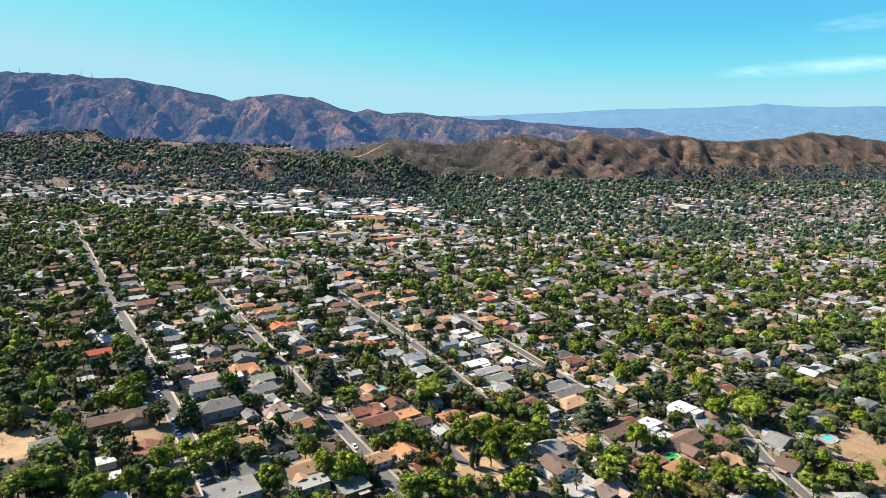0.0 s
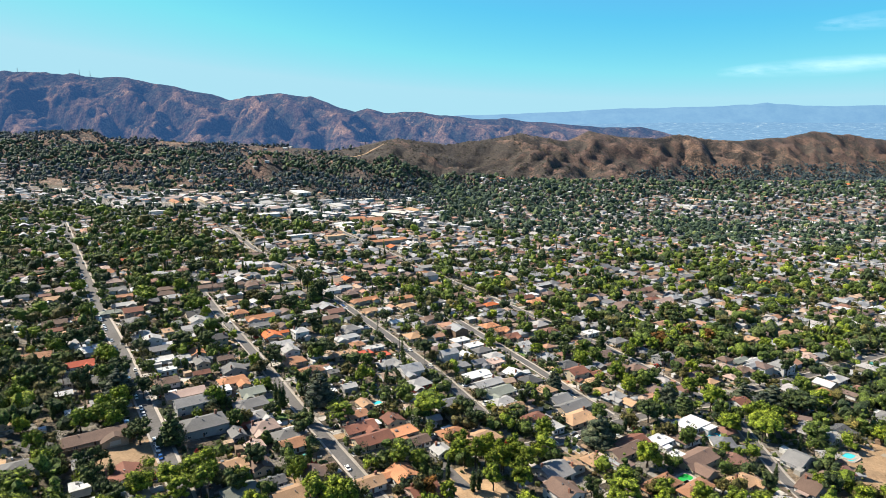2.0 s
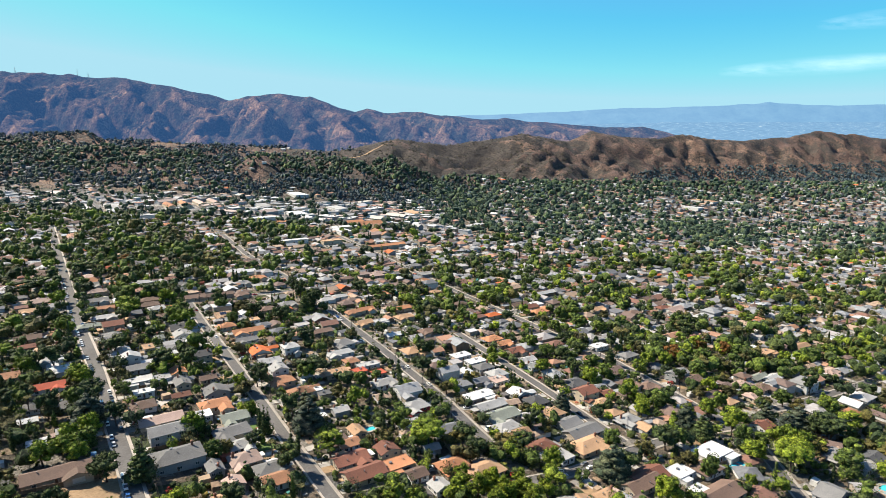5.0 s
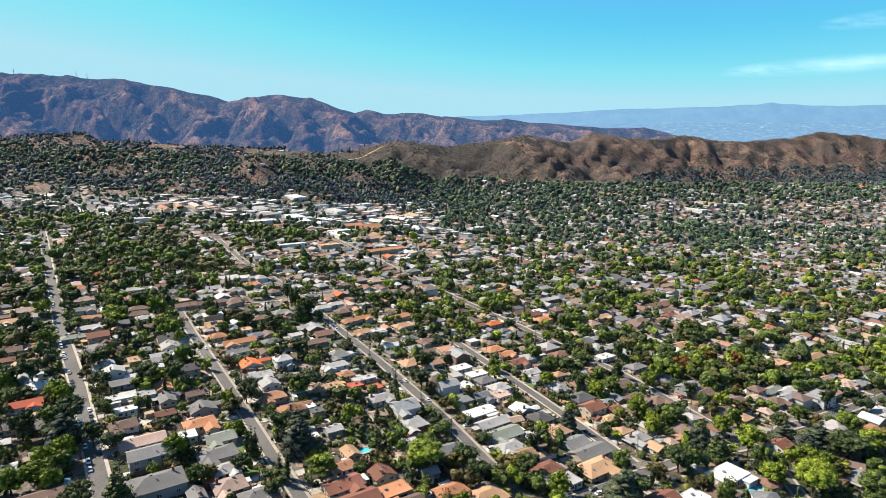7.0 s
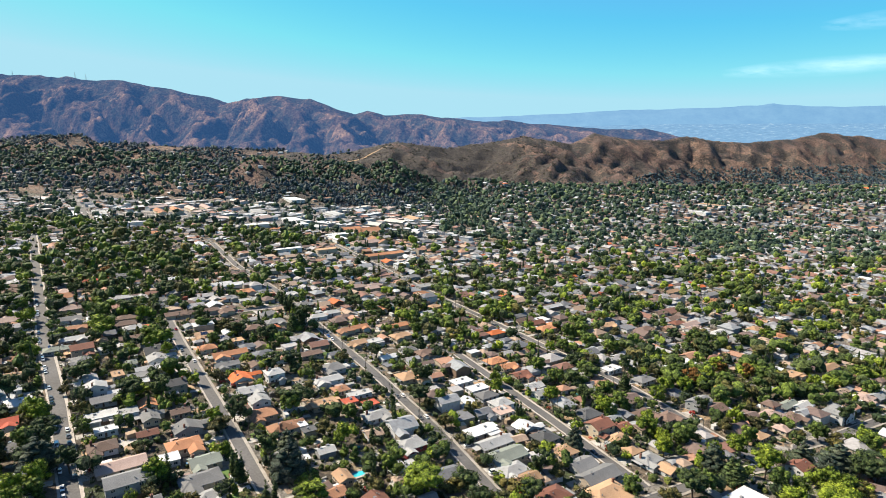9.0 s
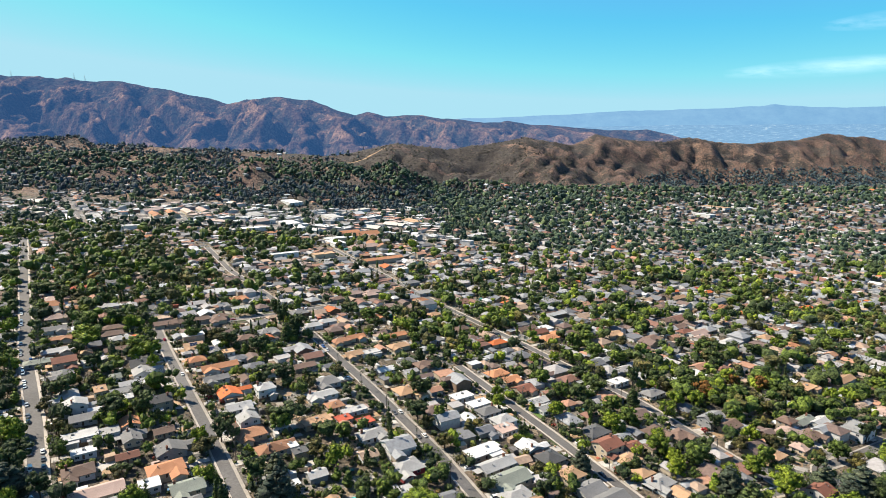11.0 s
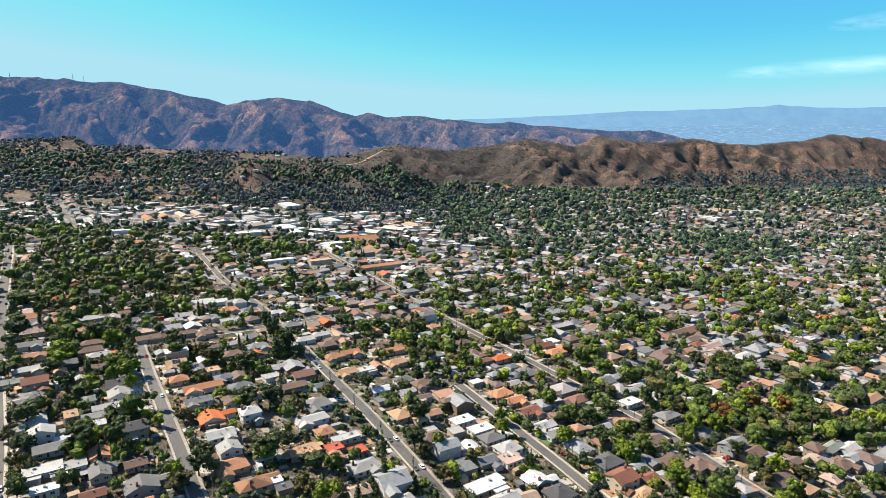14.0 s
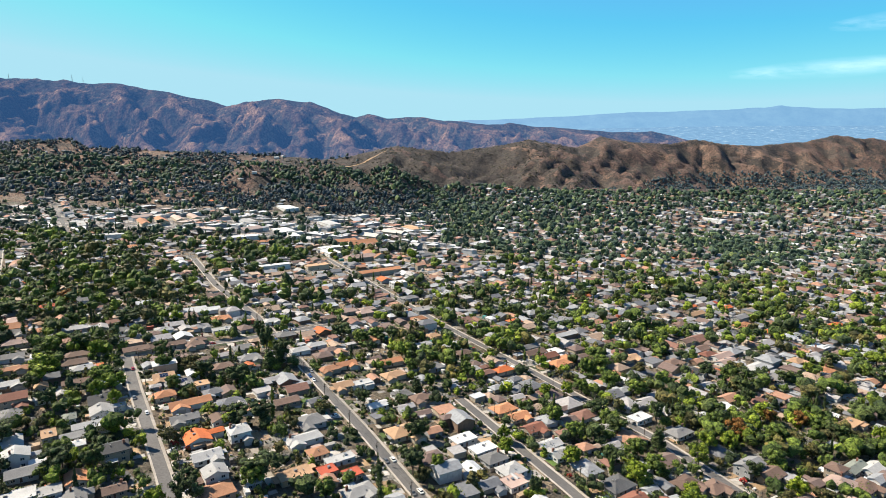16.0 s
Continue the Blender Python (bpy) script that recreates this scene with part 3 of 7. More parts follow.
def street(points, half=4.6, walks=True):
    tagged(new("road", strip_mesh("road", points, half, 0.1, M_ASPHALT)), "worn gray asphalt residential street", "road", kind="structure")
    for a, b in zip(points[:-1], points[1:]):
        ROAD_SEGMENTS.append((Vector(a), Vector(b), half))
    if walks:
        for s, w in ((-1, 0.5), (1, 0.75)):
            tagged(new("pavement", strip_mesh("pavement", points, w, 0.24, M_CONCRETE, s * (half + w), 0.3)), "pale concrete pavement with a raised kerb", "pavement", kind="structure")


for k, line in enumerate(STREETS):
    street(line, 3.5 if k == 0 else 2.8 if k != 8 else 2.5, k < 8)
# streets farther out run with the same grid
FAR_Q = [-330, -250, -170, -90, -20] + [450 + 84 * k for k in range(22)]
FAR_STREETS = []
for q in FAR_Q:
    pts = [Vector(U) * s + Vector(V) * q for s in np.arange(-400, 1900, 60)]
    pts = [p for p in pts if 560 < p.y < 1720 and abs(p.x) < 0.8 * p.y + 120 and not (-700 < p.x < 60 and p.y > 1020)]
    if len(pts) > 2:
        FAR_STREETS.append([tuple(p) for p in pts])
for line in FAR_STREETS:
    street(line, 3.5, False)


MAIN_SEGMENTS = ROAD_SEGMENTS[:sum(len(s) - 1 for s in STREETS)]


def road_gap(x, y, segments=None):
    """Distance from the nearest street's edge."""
    best = 1e9
    p = Vector((x, y))
    for a, b, half in segments or ROAD_SEGMENTS:
        if min(a.x, b.x) - 40 > x or max(a.x, b.x) + 40 < x or min(a.y, b.y) - 40 > y or max(a.y, b.y) + 40 < y:
            continue
        ab = b - a
        t = max(0, min(1, (p - a).dot(ab) / ab.length_squared))
        best = min(best, (p - a - ab * t).length - half)
    return best


# ---------------------------------------------------------------- building blocks
def part(name, mesh_data, parent, label="", at=None):
    ob = new(name, mesh_data)
    ob.parent = parent
    if at is not None:
        ob.matrix_local = at
    if label:
        ob["label"] = label
    return ob


def poly_mesh(name, verts, faces, mats, index=None):
    me = bpy.data.meshes.new(name)
    me.from_pydata([tuple(v) for v in verts], [], faces)
    for m in mats:
        me.materials.append(m)
    if index:
        me.polygons.foreach_set("material_index", index)
    me.update()
    return me


BOX_FACES = [(0, 3, 2, 1), (4, 5, 6, 7), (0, 1, 5, 4), (1, 2, 6, 5), (2, 3, 7, 6), (3, 0, 4, 7)]


def box_verts(x0, y0, z0, x1, y1, z1):
    return [(x0, y0, z0), (x1, y0, z0), (x1, y1, z0), (x0, y1, z0), (x0, y0, z1), (x1, y0, z1), (x1, y1, z1), (x0, y1, z1)]


def boxes(name, list_of_boxes, mats, index=None):
    verts, faces, idx = [], [], []
    for k, b in enumerate(list_of_boxes):
        o = len(verts)
        verts += box_verts(*b)
        faces += [tuple(o + i for i in f) for f in BOX_FACES]
        idx += [index[k] if index else 0] * 6
    return poly_mesh(name, verts, faces, mats, idx)


def gable(w, d, h, rise_, over=0.5, thick=0.22, x0=0.0, y0=0.0):
    """Two sloping slabs; the ridge runs along x. Also the wall ends that fill the gables."""
    hw, hd = w / 2 + over, d / 2 + over
    drop = rise_ * over / (d / 2)
    prof = [(-hd, h - drop), (0, h + rise_), (hd, h - drop), (hd, h - drop - thick), (0, h + rise_ - thick), (-hd, h - drop - thick)]
    verts = [(x0 + sx * hw, y0 + y, z) for sx in (-1, 1) for y, z in prof]
    faces = [(0, 6, 7, 1), (1, 7, 8, 2), (2, 8, 9, 3), (3, 9, 10, 4), (4, 10, 11, 5), (5, 11, 6, 0), (0, 1, 4, 5), (1, 2, 3, 4), (6, 11, 10, 7), (7, 10, 9, 8)]
    return verts, faces


def hip(w, d, h, rise_, over=0.55, thick=0.22, x0=0.0, y0=0.0):
    hw, hd = w / 2 + over, d / 2 + over
    drop = rise_ * over / (d / 2)
    r = max(hw - hd, 0.3)
    z = h - drop
    verts = [(-hw, -hd, z), (hw, -hd, z), (hw, hd, z), (-hw, hd, z), (-r, 0, h + rise_), (r, 0, h + rise_), (-hw, -hd, z - thick), (hw, -hd, z - thick), (hw, hd, z - thick), (-hw, hd, z - thick)]
    verts = [(x0 + x, y0 + y, zz) for x, y, zz in verts]
    faces = [(0, 1, 5, 4), (1, 2, 5), (2, 3, 4, 5), (3, 0, 4), (6, 9, 8, 7), (0, 6, 7, 1), (1, 7, 8, 2), (2, 8, 9, 3), (3, 9, 6, 0)]
    return verts, faces


def flat(w, d, h, over=0.35, thick=0.3, x0=0.0, y0=0.0):
    hw, hd = w / 2 + over, d / 2 + over
    lip = 0.25
    verts = box_verts(x0 - hw, y0 - hd, h - 0.05, x0 + hw, y0 + hd, h + thick)
    faces = list(BOX_FACES)
    faces.remove((4, 5, 6, 7))
    verts += [(x0 - hw + lip, y0 - hd + lip, h + thick), (x0 + hw - lip, y0 - hd + lip, h + thick), (x0 + hw - lip, y0 + hd - lip, h + thick), (x0 - hw + lip, y0 + hd - lip, h + thick)]
    verts += [(x, y, h + thick - 0.12) for x, y, z in verts[-4:]]
    for k in range(4):
        j = (k + 1) % 4
        faces += [(4 + k, 4 + j, 8 + j, 8 + k), (8 + k, 8 + j, 12 + j, 12 + k)]
    faces.append((12, 13, 14, 15))
    return verts, faces


def wall_shell(w, d, h, rise_, x0=0.0, y0=0.0, deep=1.6):
    """A block of wall with gable ends along x when rise_ is given."""
    verts = box_verts(x0 - w / 2, y0 - d / 2, -deep, x0 + w / 2, y0 + d / 2, h)
    if not rise_:
        return verts, list(BOX_FACES)
    verts += [(x0 - w / 2, y0, h + rise_ - 0.24), (x0 + w / 2, y0, h + rise_ - 0.24)]
    return verts, [(0, 3, 2, 1), (0, 1, 5, 4), (2, 3, 7, 6), (1, 2, 6, 9, 5), (3, 0, 4, 8, 7), (4, 5, 9, 8), (6, 7, 8, 9)]


WINDOW_MESH = boxes("window", [(-0.85, -0.07, -0.65, 0.85, 0.05, 0.65), (-0.75, -0.09, -0.55, -0.05, -0.06, 0.55), (0.05, -0.09, -0.55, 0.75, -0.06, 0.55)], [M_FRAME, M_GLASS], [0, 1, 1])
DOOR_MESH = boxes("door", [(-0.5, -0.08, 0, 0.5, 0.04, 2.1), (-0.6, -0.05, 0, -0.5, 0.04, 2.2), (0.5, -0.05, 0, 0.6, 0.04, 2.2)], [M_DOOR, M_FRAME], [0, 1, 1])
GARAGE_MESH = boxes("garage_door", [(-2.3, -0.06, 0, 2.3, 0.04, 2.2)] + [(-2.25, -0.09, 0.05 + 0.54 * k, 2.25, -0.05, 0.54 + 0.54 * k) for k in range(4)], [M_GARAGE])
VENT_MESH = boxes("vent", [(-0.15, -0.15, -0.3, 0.15, 0.15, 0.55), (-0.24, -0.24, 0.55, 0.24, 0.24, 0.66)], [M_METAL])
AC_MESH = boxes("roof_cooler", [(-0.6, -0.6, -0.4, 0.6, 0.6, 0.6), (-0.66, -0.66, 0.6, 0.66, 0.66, 0.72), (-0.3, -0.3, 0.72, 0.3, 0.3, 0.78)], [M_METAL])
CHIMNEY_MESH = boxes("chimney", [(-0.5, -0.4, -3, 0.5, 0.4, 1.5), (-0.6, -0.5, 1.5, 0.6, 0.5, 1.68), (-0.25, -0.2, 1.68, 0.25, 0.2, 1.95)], [M_BRICK])
SOLAR_MESH = boxes("solar_panel", [(-0.78, -0.77, 0.05, 0.78, 0.77, 0.12), (-0.73, -0.72, 0.12, 0.73, 0.72, 0.135)], [M_METAL, M_SOLAR], [0, 1])

rng = random.Random(7)
TAKEN = {}


def occupy(x, y, r):
    TAKEN.setdefault((int(x // 24), int(y // 24)), []).append((x, y, r))


def is_free(x, y, r):
    cx, cy = int(x // 24), int(y // 24)
    for i in range(cx - 1, cx + 2):
        for j in range(cy - 1, cy + 2):
            for a, b, s in TAKEN.get((i, j), ()):
                if (a - x) ** 2 + (b - y) ** 2 < (r + s) ** 2:
                    return False
    return True


HOUSES = []
ROOF_WORDS = {"gray": "gray shingle", "pale": "pale gray shingle", "dark": "charcoal shingle", "white": "white rolled", "brown": "brown shingle", "tan": "tan shingle", "redbrown": "red-brown tile",
              "terracotta": "terracotta tile", "orange": "bright orange tile", "clay": "clay-brown shingle", "redlead": "faded red", "green": "greenish gray shingle", "pink": "pinkish shingle"}
SHAPE_WORDS = {"gable": "gabled", "hip": "hipped", "flat": "flat"}
TURN = math.degrees(math.atan2(U.y, U.x)) - 90  # a house whose depth runs along the streets


def house(x, y, w, d, turn=0.0, shape="gable", roof="gray", wall="white", storeys=1, wing=0, solar=0, extras=True):
    """A dwelling w metres wide and d deep, turned so many degrees off the street grid; wing: a cross-gabled arm to one side (+1 / -1)."""
    a = radians(TURN + turn)
    hw, hd = w / 2, d / 2
    z = up(x, y) + 0.15
    kindword = "house" if 55 < w * d < 290 else "commercial_building" if w * d >= 290 else "outbuilding"
    root = new(kindword)
    root.matrix_world = pose(x, y, z, 0, 0, TURN + turn)
    occupy(x, y, max(w, d) * 0.52)
    h = (2.9 if w * d < 290 else 4.6) * storeys
    rz = d * (0.2 if shape == "gable" else 0.19)
    if shape == "gable":
        rv, rf = gable(w, d, h, rz)
        wv, wf = wall_shell(w, d, h, rz)
    elif shape == "hip":
        rv, rf = hip(w, d, h, rz)
        wv, wf = wall_shell(w, d, h, 0)
    else:
        rv, rf = flat(w, d, h)
        wv, wf = wall_shell(w, d, h, 0)
    part("wall", poly_mesh("wall", wv, wf, [WALL[wall]]), root)
    cover = part("roof", poly_mesh("roof", rv, rf, [ROOF[roof]]), root, ROOF_WORDS[roof] + " roof")
    spin = Matrix.Rotation(math.pi / 2, 4, "Z")
    short = False
    if not wing and extras and 95 < w * d < 290 and y < 640 and rng.random() < 0.6:
        wing, short = rng.choice((-1, 1)), True
        tip = Matrix.Rotation(a, 4, "Z") @ Vector((wing * hw * 0.55, -hd - d * 0.45, 0))
        if road_gap(x + tip.x, y + tip.y) < 3 or not is_free(x + tip.x * 1.15, y + tip.y * 1.15, 0.5) and max(w, d) * 0.52 < tip.length:
            wing = 0
    if wing:
        ww, wd = d * (0.45 if short else 0.75), w * 0.42
        hh = 2.9 if storeys > 1 else h - 0.35
        g = gable if shape != "flat" else None
        off = Matrix.Translation((wing * (hw - wd * 0.55), -hd - ww * 0.3, 0)) @ spin
        gv, gf = gable(ww, wd, hh, wd * 0.2) if g else flat(ww, wd, hh)
        sv, sf = wall_shell(ww, wd, hh, wd * 0.2 if g else 0)
        part("wing_wall", poly_mesh("wing_wall", sv, sf, [WALL[wall]]), root, at=off)
        part("wing_roof", poly_mesh("wing_roof", gv, gf, [ROOF[roof]]), root, at=off)
        occupy(x - math.sin(a) * -hd, y + math.cos(a) * -hd, 6)
    HOUSES.append((x, y, w, d, TURN + turn))
    def away(local):
        return math.sin(radians(TURN + turn + local)) > 0.45
    if w * d > 55:
        for f in range(storeys):
            zz = 1.5 + 2.9 * f
            for sx in (-0.28, 0.26) if w < 16 else (-0.33, 0.0, 0.33):
                if not away(90):
                    part("window", WINDOW_MESH, root, at=pose(sx * w, hd, zz, 0, 0, 180))
                if y < 520 and not away(-90) and (not wing or sx * wing < 0):
                    part("window", WINDOW_MESH, root, at=pose(sx * w, -hd, zz))
            for side in (-1, 1):
                if away(90 - 90 * side):
                    continue
                for sy in (-0.25, 0.22):
                    part("window", WINDOW_MESH, root, at=pose(side * hw, sy * d, zz, 0, 0, 90 * side))
        part("door", DOOR_MESH, root, at=pose(-0.03 * w, -hd, 0.05))
        if wing and wd > 4.9:
            part("garage_door", GARAGE_MESH, root, at=pose(wing * (hw - w * 0.23), -hd - ww * 0.8, 0.05))
    if extras and w * d > 70 and y < 600:
        for k in range(rng.choice((0, 1, 1, 2))):
            cw, cd, side = rng.uniform(3, 6.5), rng.uniform(2.4, 4.2), rng.choice((-1, 1))
            m = pose(side * (hw + cd / 2 - 0.3), rng.uniform(-0.3, 0.3) * d, 0, 0, 0, 90) if rng.random() < 0.6 else pose(rng.uniform(-0.3, 0.3) * w, hd + cd / 2 - 0.3, 0)
            posts = [(sx * (cw / 2 - 0.15) - 0.06, sy * (cd / 2 - 0.15) - 0.06, -1.5, sx * (cw / 2 - 0.15) + 0.06, sy * (cd / 2 - 0.15) + 0.06, 2.35) for sx in (-1, 1) for sy in (-1, 1)]
            part("patio_cover", boxes("patio_cover", posts + [(-cw / 2, -cd / 2, 2.35, cw / 2, cd / 2, 2.47)], [ROOF[rng.choice(("white", "pale", "tan", "brown", "white", "pink", "gray"))]]), root, "flat patio cover on posts", at=m)
    if extras:
        top = h + rz if shape != "flat" else h + 0.2
        slope = math.degrees(math.atan2(rz, hd)) if shape != "flat" else 0
        for k in range(rng.randint(1, 2) if y < 480 else 0):
            yy = rng.uniform(-0.35, 0.35) * d
            part("vent", VENT_MESH, cover, at=pose(rng.uniform(-0.28, 0.28) * w, yy, top - (abs(yy) / hd * rz if shape != "flat" else 0)))
        if shape == "flat" or rng.random() < 0.2:
            part("roof_cooler", AC_MESH, cover, at=pose(rng.uniform(-0.25, 0.25) * w, 0.12 * d, top - (0.24 * rz if shape != "flat" else 0)))
        if shape != "flat" and rng.random() < 0.3:
            part("chimney", CHIMNEY_MESH, cover, "brick chimney", at=pose(rng.choice((-0.36, 0.33)) * w, 0.15 * d, top - 0.3 * rz))
        for k in range(solar):
            for col in (-1.6, 0.0, 1.6):
                for row in (-0.8, 0.8):
                    part("solar_panel", SOLAR_MESH, cover, "dark blue solar panel", at=pose((k - (solar - 1) / 2) * 5.0, -hd * 0.5, top - rz * 0.5 + 0.12, slope) @ Matrix.Translation((col, row, 0)))
    size = "two-storey " if storeys > 1 else "single-storey " if kindword != "outbuilding" else "small "
    tagged(root, f"{size}{wall} {'stucco' if wall not in ('red', 'gray', 'brown') else 'sided'} {kindword.replace('_', ' ')} with a {SHAPE_WORDS[shape]} {ROOF_WORDS[roof]} roof", kindword.replace("_", " "), "houses along the streets")
    return root


# the houses that stand out, street by street
house(-122, 434, 12, 12, 90, "gable", "orange", "white", wing=1)
house(-142, 473, 22, 9, 0, "gable", "terracotta", "white")
house(-137, 454, 14, 8, 0, "gable", "gray", "white")
house(-160, 481, 9, 11, 90, "hip", "terracotta", "cream")
house(-103, 440, 10, 10, 0, "hip", "pale", "white", storeys=2)
house(-111, 418, 13, 9, 0, "gable", "pale", "white")
house(-100, 400, 9, 10, 90, "gable", "pale", "white", storeys=2)
house(-96, 390, 14, 11, 0, "hip", "clay", "beige")
house(-81, 376, 9, 14, 90, "hip", "clay", "cream")
house(-73, 380, 6, 7, 0, "flat", "white", "white")
house(-71, 461, 14, 12, 0, "hip", "gray", "gray")
house(-70, 441, 18, 8, 0, "hip", "pale", "white")
house(-60, 428, 9, 8, 0, "hip", "clay", "cream")
house(-66, 407, 15, 9, 0, "flat", "tan", "beige")
house(-52, 412, 8, 7, 0, "flat", "redlead", "beige")
house(-40, 411, 8, 7, 0, "flat", "redlead", "beige")
house(-48, 423, 14, 6, 0, "flat", "pale", "white")
house(-35, 397, 14, 9, 0, "hip", "pale", "white")
house(-15, 368, 14, 11, 0, "hip", "pale", "red")
house(-15, 346, 10, 8, 0, "flat", "pale", "white")
house(-174, 376, 15, 9, 0, "flat", "pale", "white")
house(-165, 380, 14, 8, 0, "flat", "pale", "white")
house(-150, 378, 12, 8, 90, "gable", "gray", "cream")
house(-127, 369, 10, 13, 90, "gable", "gray", "gray", wing=1)
house(-122, 353, 15, 10, 0, "hip", "terracotta", "cream", wing=1)
house(-164, 362, 10, 6, 0, "flat", "white", "white")
house(-157, 346, 12, 10, 0, "hip", "brown", "white")
house(-141, 332, 20, 10, 0, "gable", "pink", "cream")
house(-131, 317, 16, 11, 0, "gable", "gray", "gray", storeys=2)
house(-118, 297, 22, 14, 0, "hip", "gray", "gray")
house(-107, 340, 13, 10, 0, "gable", "green", "cream")
house(-103, 325, 17, 11, 0, "hip", "gray", "cream", wing=-1)
house(-95, 313, 11, 9, 0, "hip", "pale", "white")
house(-89, 301, 13, 11, 0, "hip", "pink", "beige")
house(-75, 295, 14, 10, 0, "hip", "gray", "white")
house(-70, 287, 14, 10, 0, "gable", "clay", "white")
house(-192, 403, 9, 11, 90, "gable", "pale", "white", storeys=2)
house(-183, 394, 12, 9, 0, "gable", "gray", "gray")
house(-182, 403, 6, 6, 0, "gable", "white", "white")
house(-179, 441, 18, 7, 0, "gable", "pale", "white")
house(-181, 428, 11, 7, 0, "gable", "pale", "white")
house(-138, 386, 9, 7, 0, "gable", "brown", "beige")
house(-278, 522, 14, 9, 0, "gable", "gray", "white")
house(-264, 503, 16, 6, 0, "gable", "clay", "cream")
house(-251, 482, 18, 8, 0, "hip", "pale", "gray")
house(-250, 461, 15, 8, 0, "hip", "green", "gray")
house(-242, 533, 14, 9, 0, "hip", "brown", "beige")
house(-226, 511, 12, 9, 0, "hip", "pale", "white")
house(-217, 490, 14, 7, 0, "gable", "brown", "beige")
house(-216, 361, 16, 9, 0, "gable", "redlead", "white")
house(-250, 415, 14, 8, 0, "hip", "tan", "cream")
house(-238, 398, 13, 8, 0, "hip", "pale", "white")
house(-273, 430, 15, 9, 0, "gable", "brown", "cream")
house(-265, 440, 10, 8, 0, "hip", "clay", "cream")
house(-308, 486, 15, 8, 0, "gable", "tan", "cream")
house(-175, 316, 14, 10, 0, "hip", "gray", "gray", solar=2)
house(-161, 281, 26, 11, 0, "gable", "brown", "beige")
house(-194, 341, 13, 10, 0, "hip", "gray", "gray")
house(-211, 549, 16, 9, 0, "gable", "brown", "cream")
house(-179, 576, 10, 9, 0, "hip", "brown", "beige")
house(-144, 529, 12, 10, 0, "hip", "brown", "beige")
house(-201, 649, 20, 9, 0, "gable", "white", "white")
house(-160, 499, 15, 9, 0, "hip", "gray", "gray", solar=2)
house(-90, 483, 14, 8, 0, "gable", "brown", "beige")
house(-45, 321, 10, 8, 0, "gable", "clay", "white")
house(-42, 307, 16, 10, 0, "gable", "redbrown", "cream")
house(-34, 296, 18, 11, 0, "gable", "redbrown", "cream")
house(-26, 318, 9, 10, 90, "gable", "redbrown", "cream")
house(-20, 305, 14, 9, 0, "flat", "terracotta", "beige")
house(-11, 298, 9, 8, 0, "gable", "brown", "white")
house(-57, 601, 14, 8, 0, "gable", "terracotta", "cream")
house(-75, 537, 13, 8, 0, "hip", "clay", "beige")
house(-62, 511, 12, 9, 0, "gable", "tan", "cream")
house(-51, 516, 14, 7, 0, "flat", "pale", "white")
house(-20, 456, 16, 12, 0, "hip", "tan", "cream", wing=1)
house(-37, 486, 12, 7, 0, "gable", "white", "white")
house(-24, 504, 11, 9, 0, "hip", "gray", "white")
house(-12, 501, 13, 9, 0, "hip", "brown", "beige")
house(-70, 673, 14, 9, 0, "hip", "pink", "beige")
house(-36, 558, 16, 8, 0, "gable", "terracotta", "cream")
house(-94, 581, 14, 8, 0, "hip", "pale", "gray")
house(-51, 322, 12, 9, 0, "hip", "brown", "gray")
house(13, 452, 13, 8, 0, "flat", "white", "gray")
house(23, 443, 13, 8, 0, "flat", "white", "white")
house(28, 434, 12, 9, 0, "hip", "gray", "gray")
house(36, 424, 12, 10, 0, "hip", "pale", "white")
house(36, 413, 10, 9, 0, "flat", "pink", "white")
house(38, 493, 14, 10, 0, "hip", "terracotta", "cream")
house(46, 484, 12, 8, 0, "gable", "terracotta", "cream")
house(53, 470, 12, 9, 0, "gable", "redbrown", "beige")
house(59, 452, 13, 8, 0, "gable", "pale", "white")
house(63, 443, 10, 8, 0, "gable", "pale", "white")
house(22, 387, 17, 9, 0, "flat", "white", "beige")
house(47, 395, 10, 11, 90, "gable", "white", "gray")
house(56, 385, 12, 11, 0, "hip", "dark", "gray")
house(28, 375, 18, 9, 0, "gable", "pale", "gray")
house(33, 363, 20, 11, 0, "gable", "green", "cream")
house(35, 350, 14, 9, 0, "hip", "pale", "gray")
house(41, 343, 12, 8, 0, "gable", "tan", "cream")
house(51, 331, 14, 10, 0, "hip", "redbrown", "cream")
house(70, 359, 13, 10, 0, "gable", "gray", "gray")
house(76, 350, 20, 11, 0, "gable", "gray", "beige")
house(76, 336, 20, 12, 0, "hip", "tan", "cream", wing=1)
house(88, 398, 13, 11, 0, "gable", "redbrown", "cream", storeys=2)
house(102, 402, 9, 9, 0, "gable", "redbrown", "cream")
house(96, 389, 12, 9, 0, "hip", "tan", "white")
house(100, 377, 9, 8, 0, "hip", "tan", "cream")
house(106, 369, 12, 9, 0, "hip", "pale", "white")
house(113, 360, 8, 8, 90, "gable", "tan", "white")
house(64, 371, 11, 9, 0, "hip", "tan", "cream")
house(53, 322, 10, 8, 0, "gable", "pale", "white")
house(60, 323, 8, 9, 0, "flat", "pale", "white")
house(121, 422, 13, 10, 0, "hip", "brown", "cream")
house(134, 420, 12, 9, 0, "hip", "brown", "beige")
house(160, 439, 14, 9, 0, "gable", "gray", "gray", storeys=2)
house(168, 435, 15, 10, 0, "gable", "brown", "beige")
house(86, 417, 14, 11, 0, "hip", "dark", "gray")
house(138, 477, 14, 9, 0, "hip", "gray", "white")
house(249, 581, 20, 12, 0, "hip", "gray", "gray")
house(222, 603, 17, 10, 0, "gable", "pink", "white")
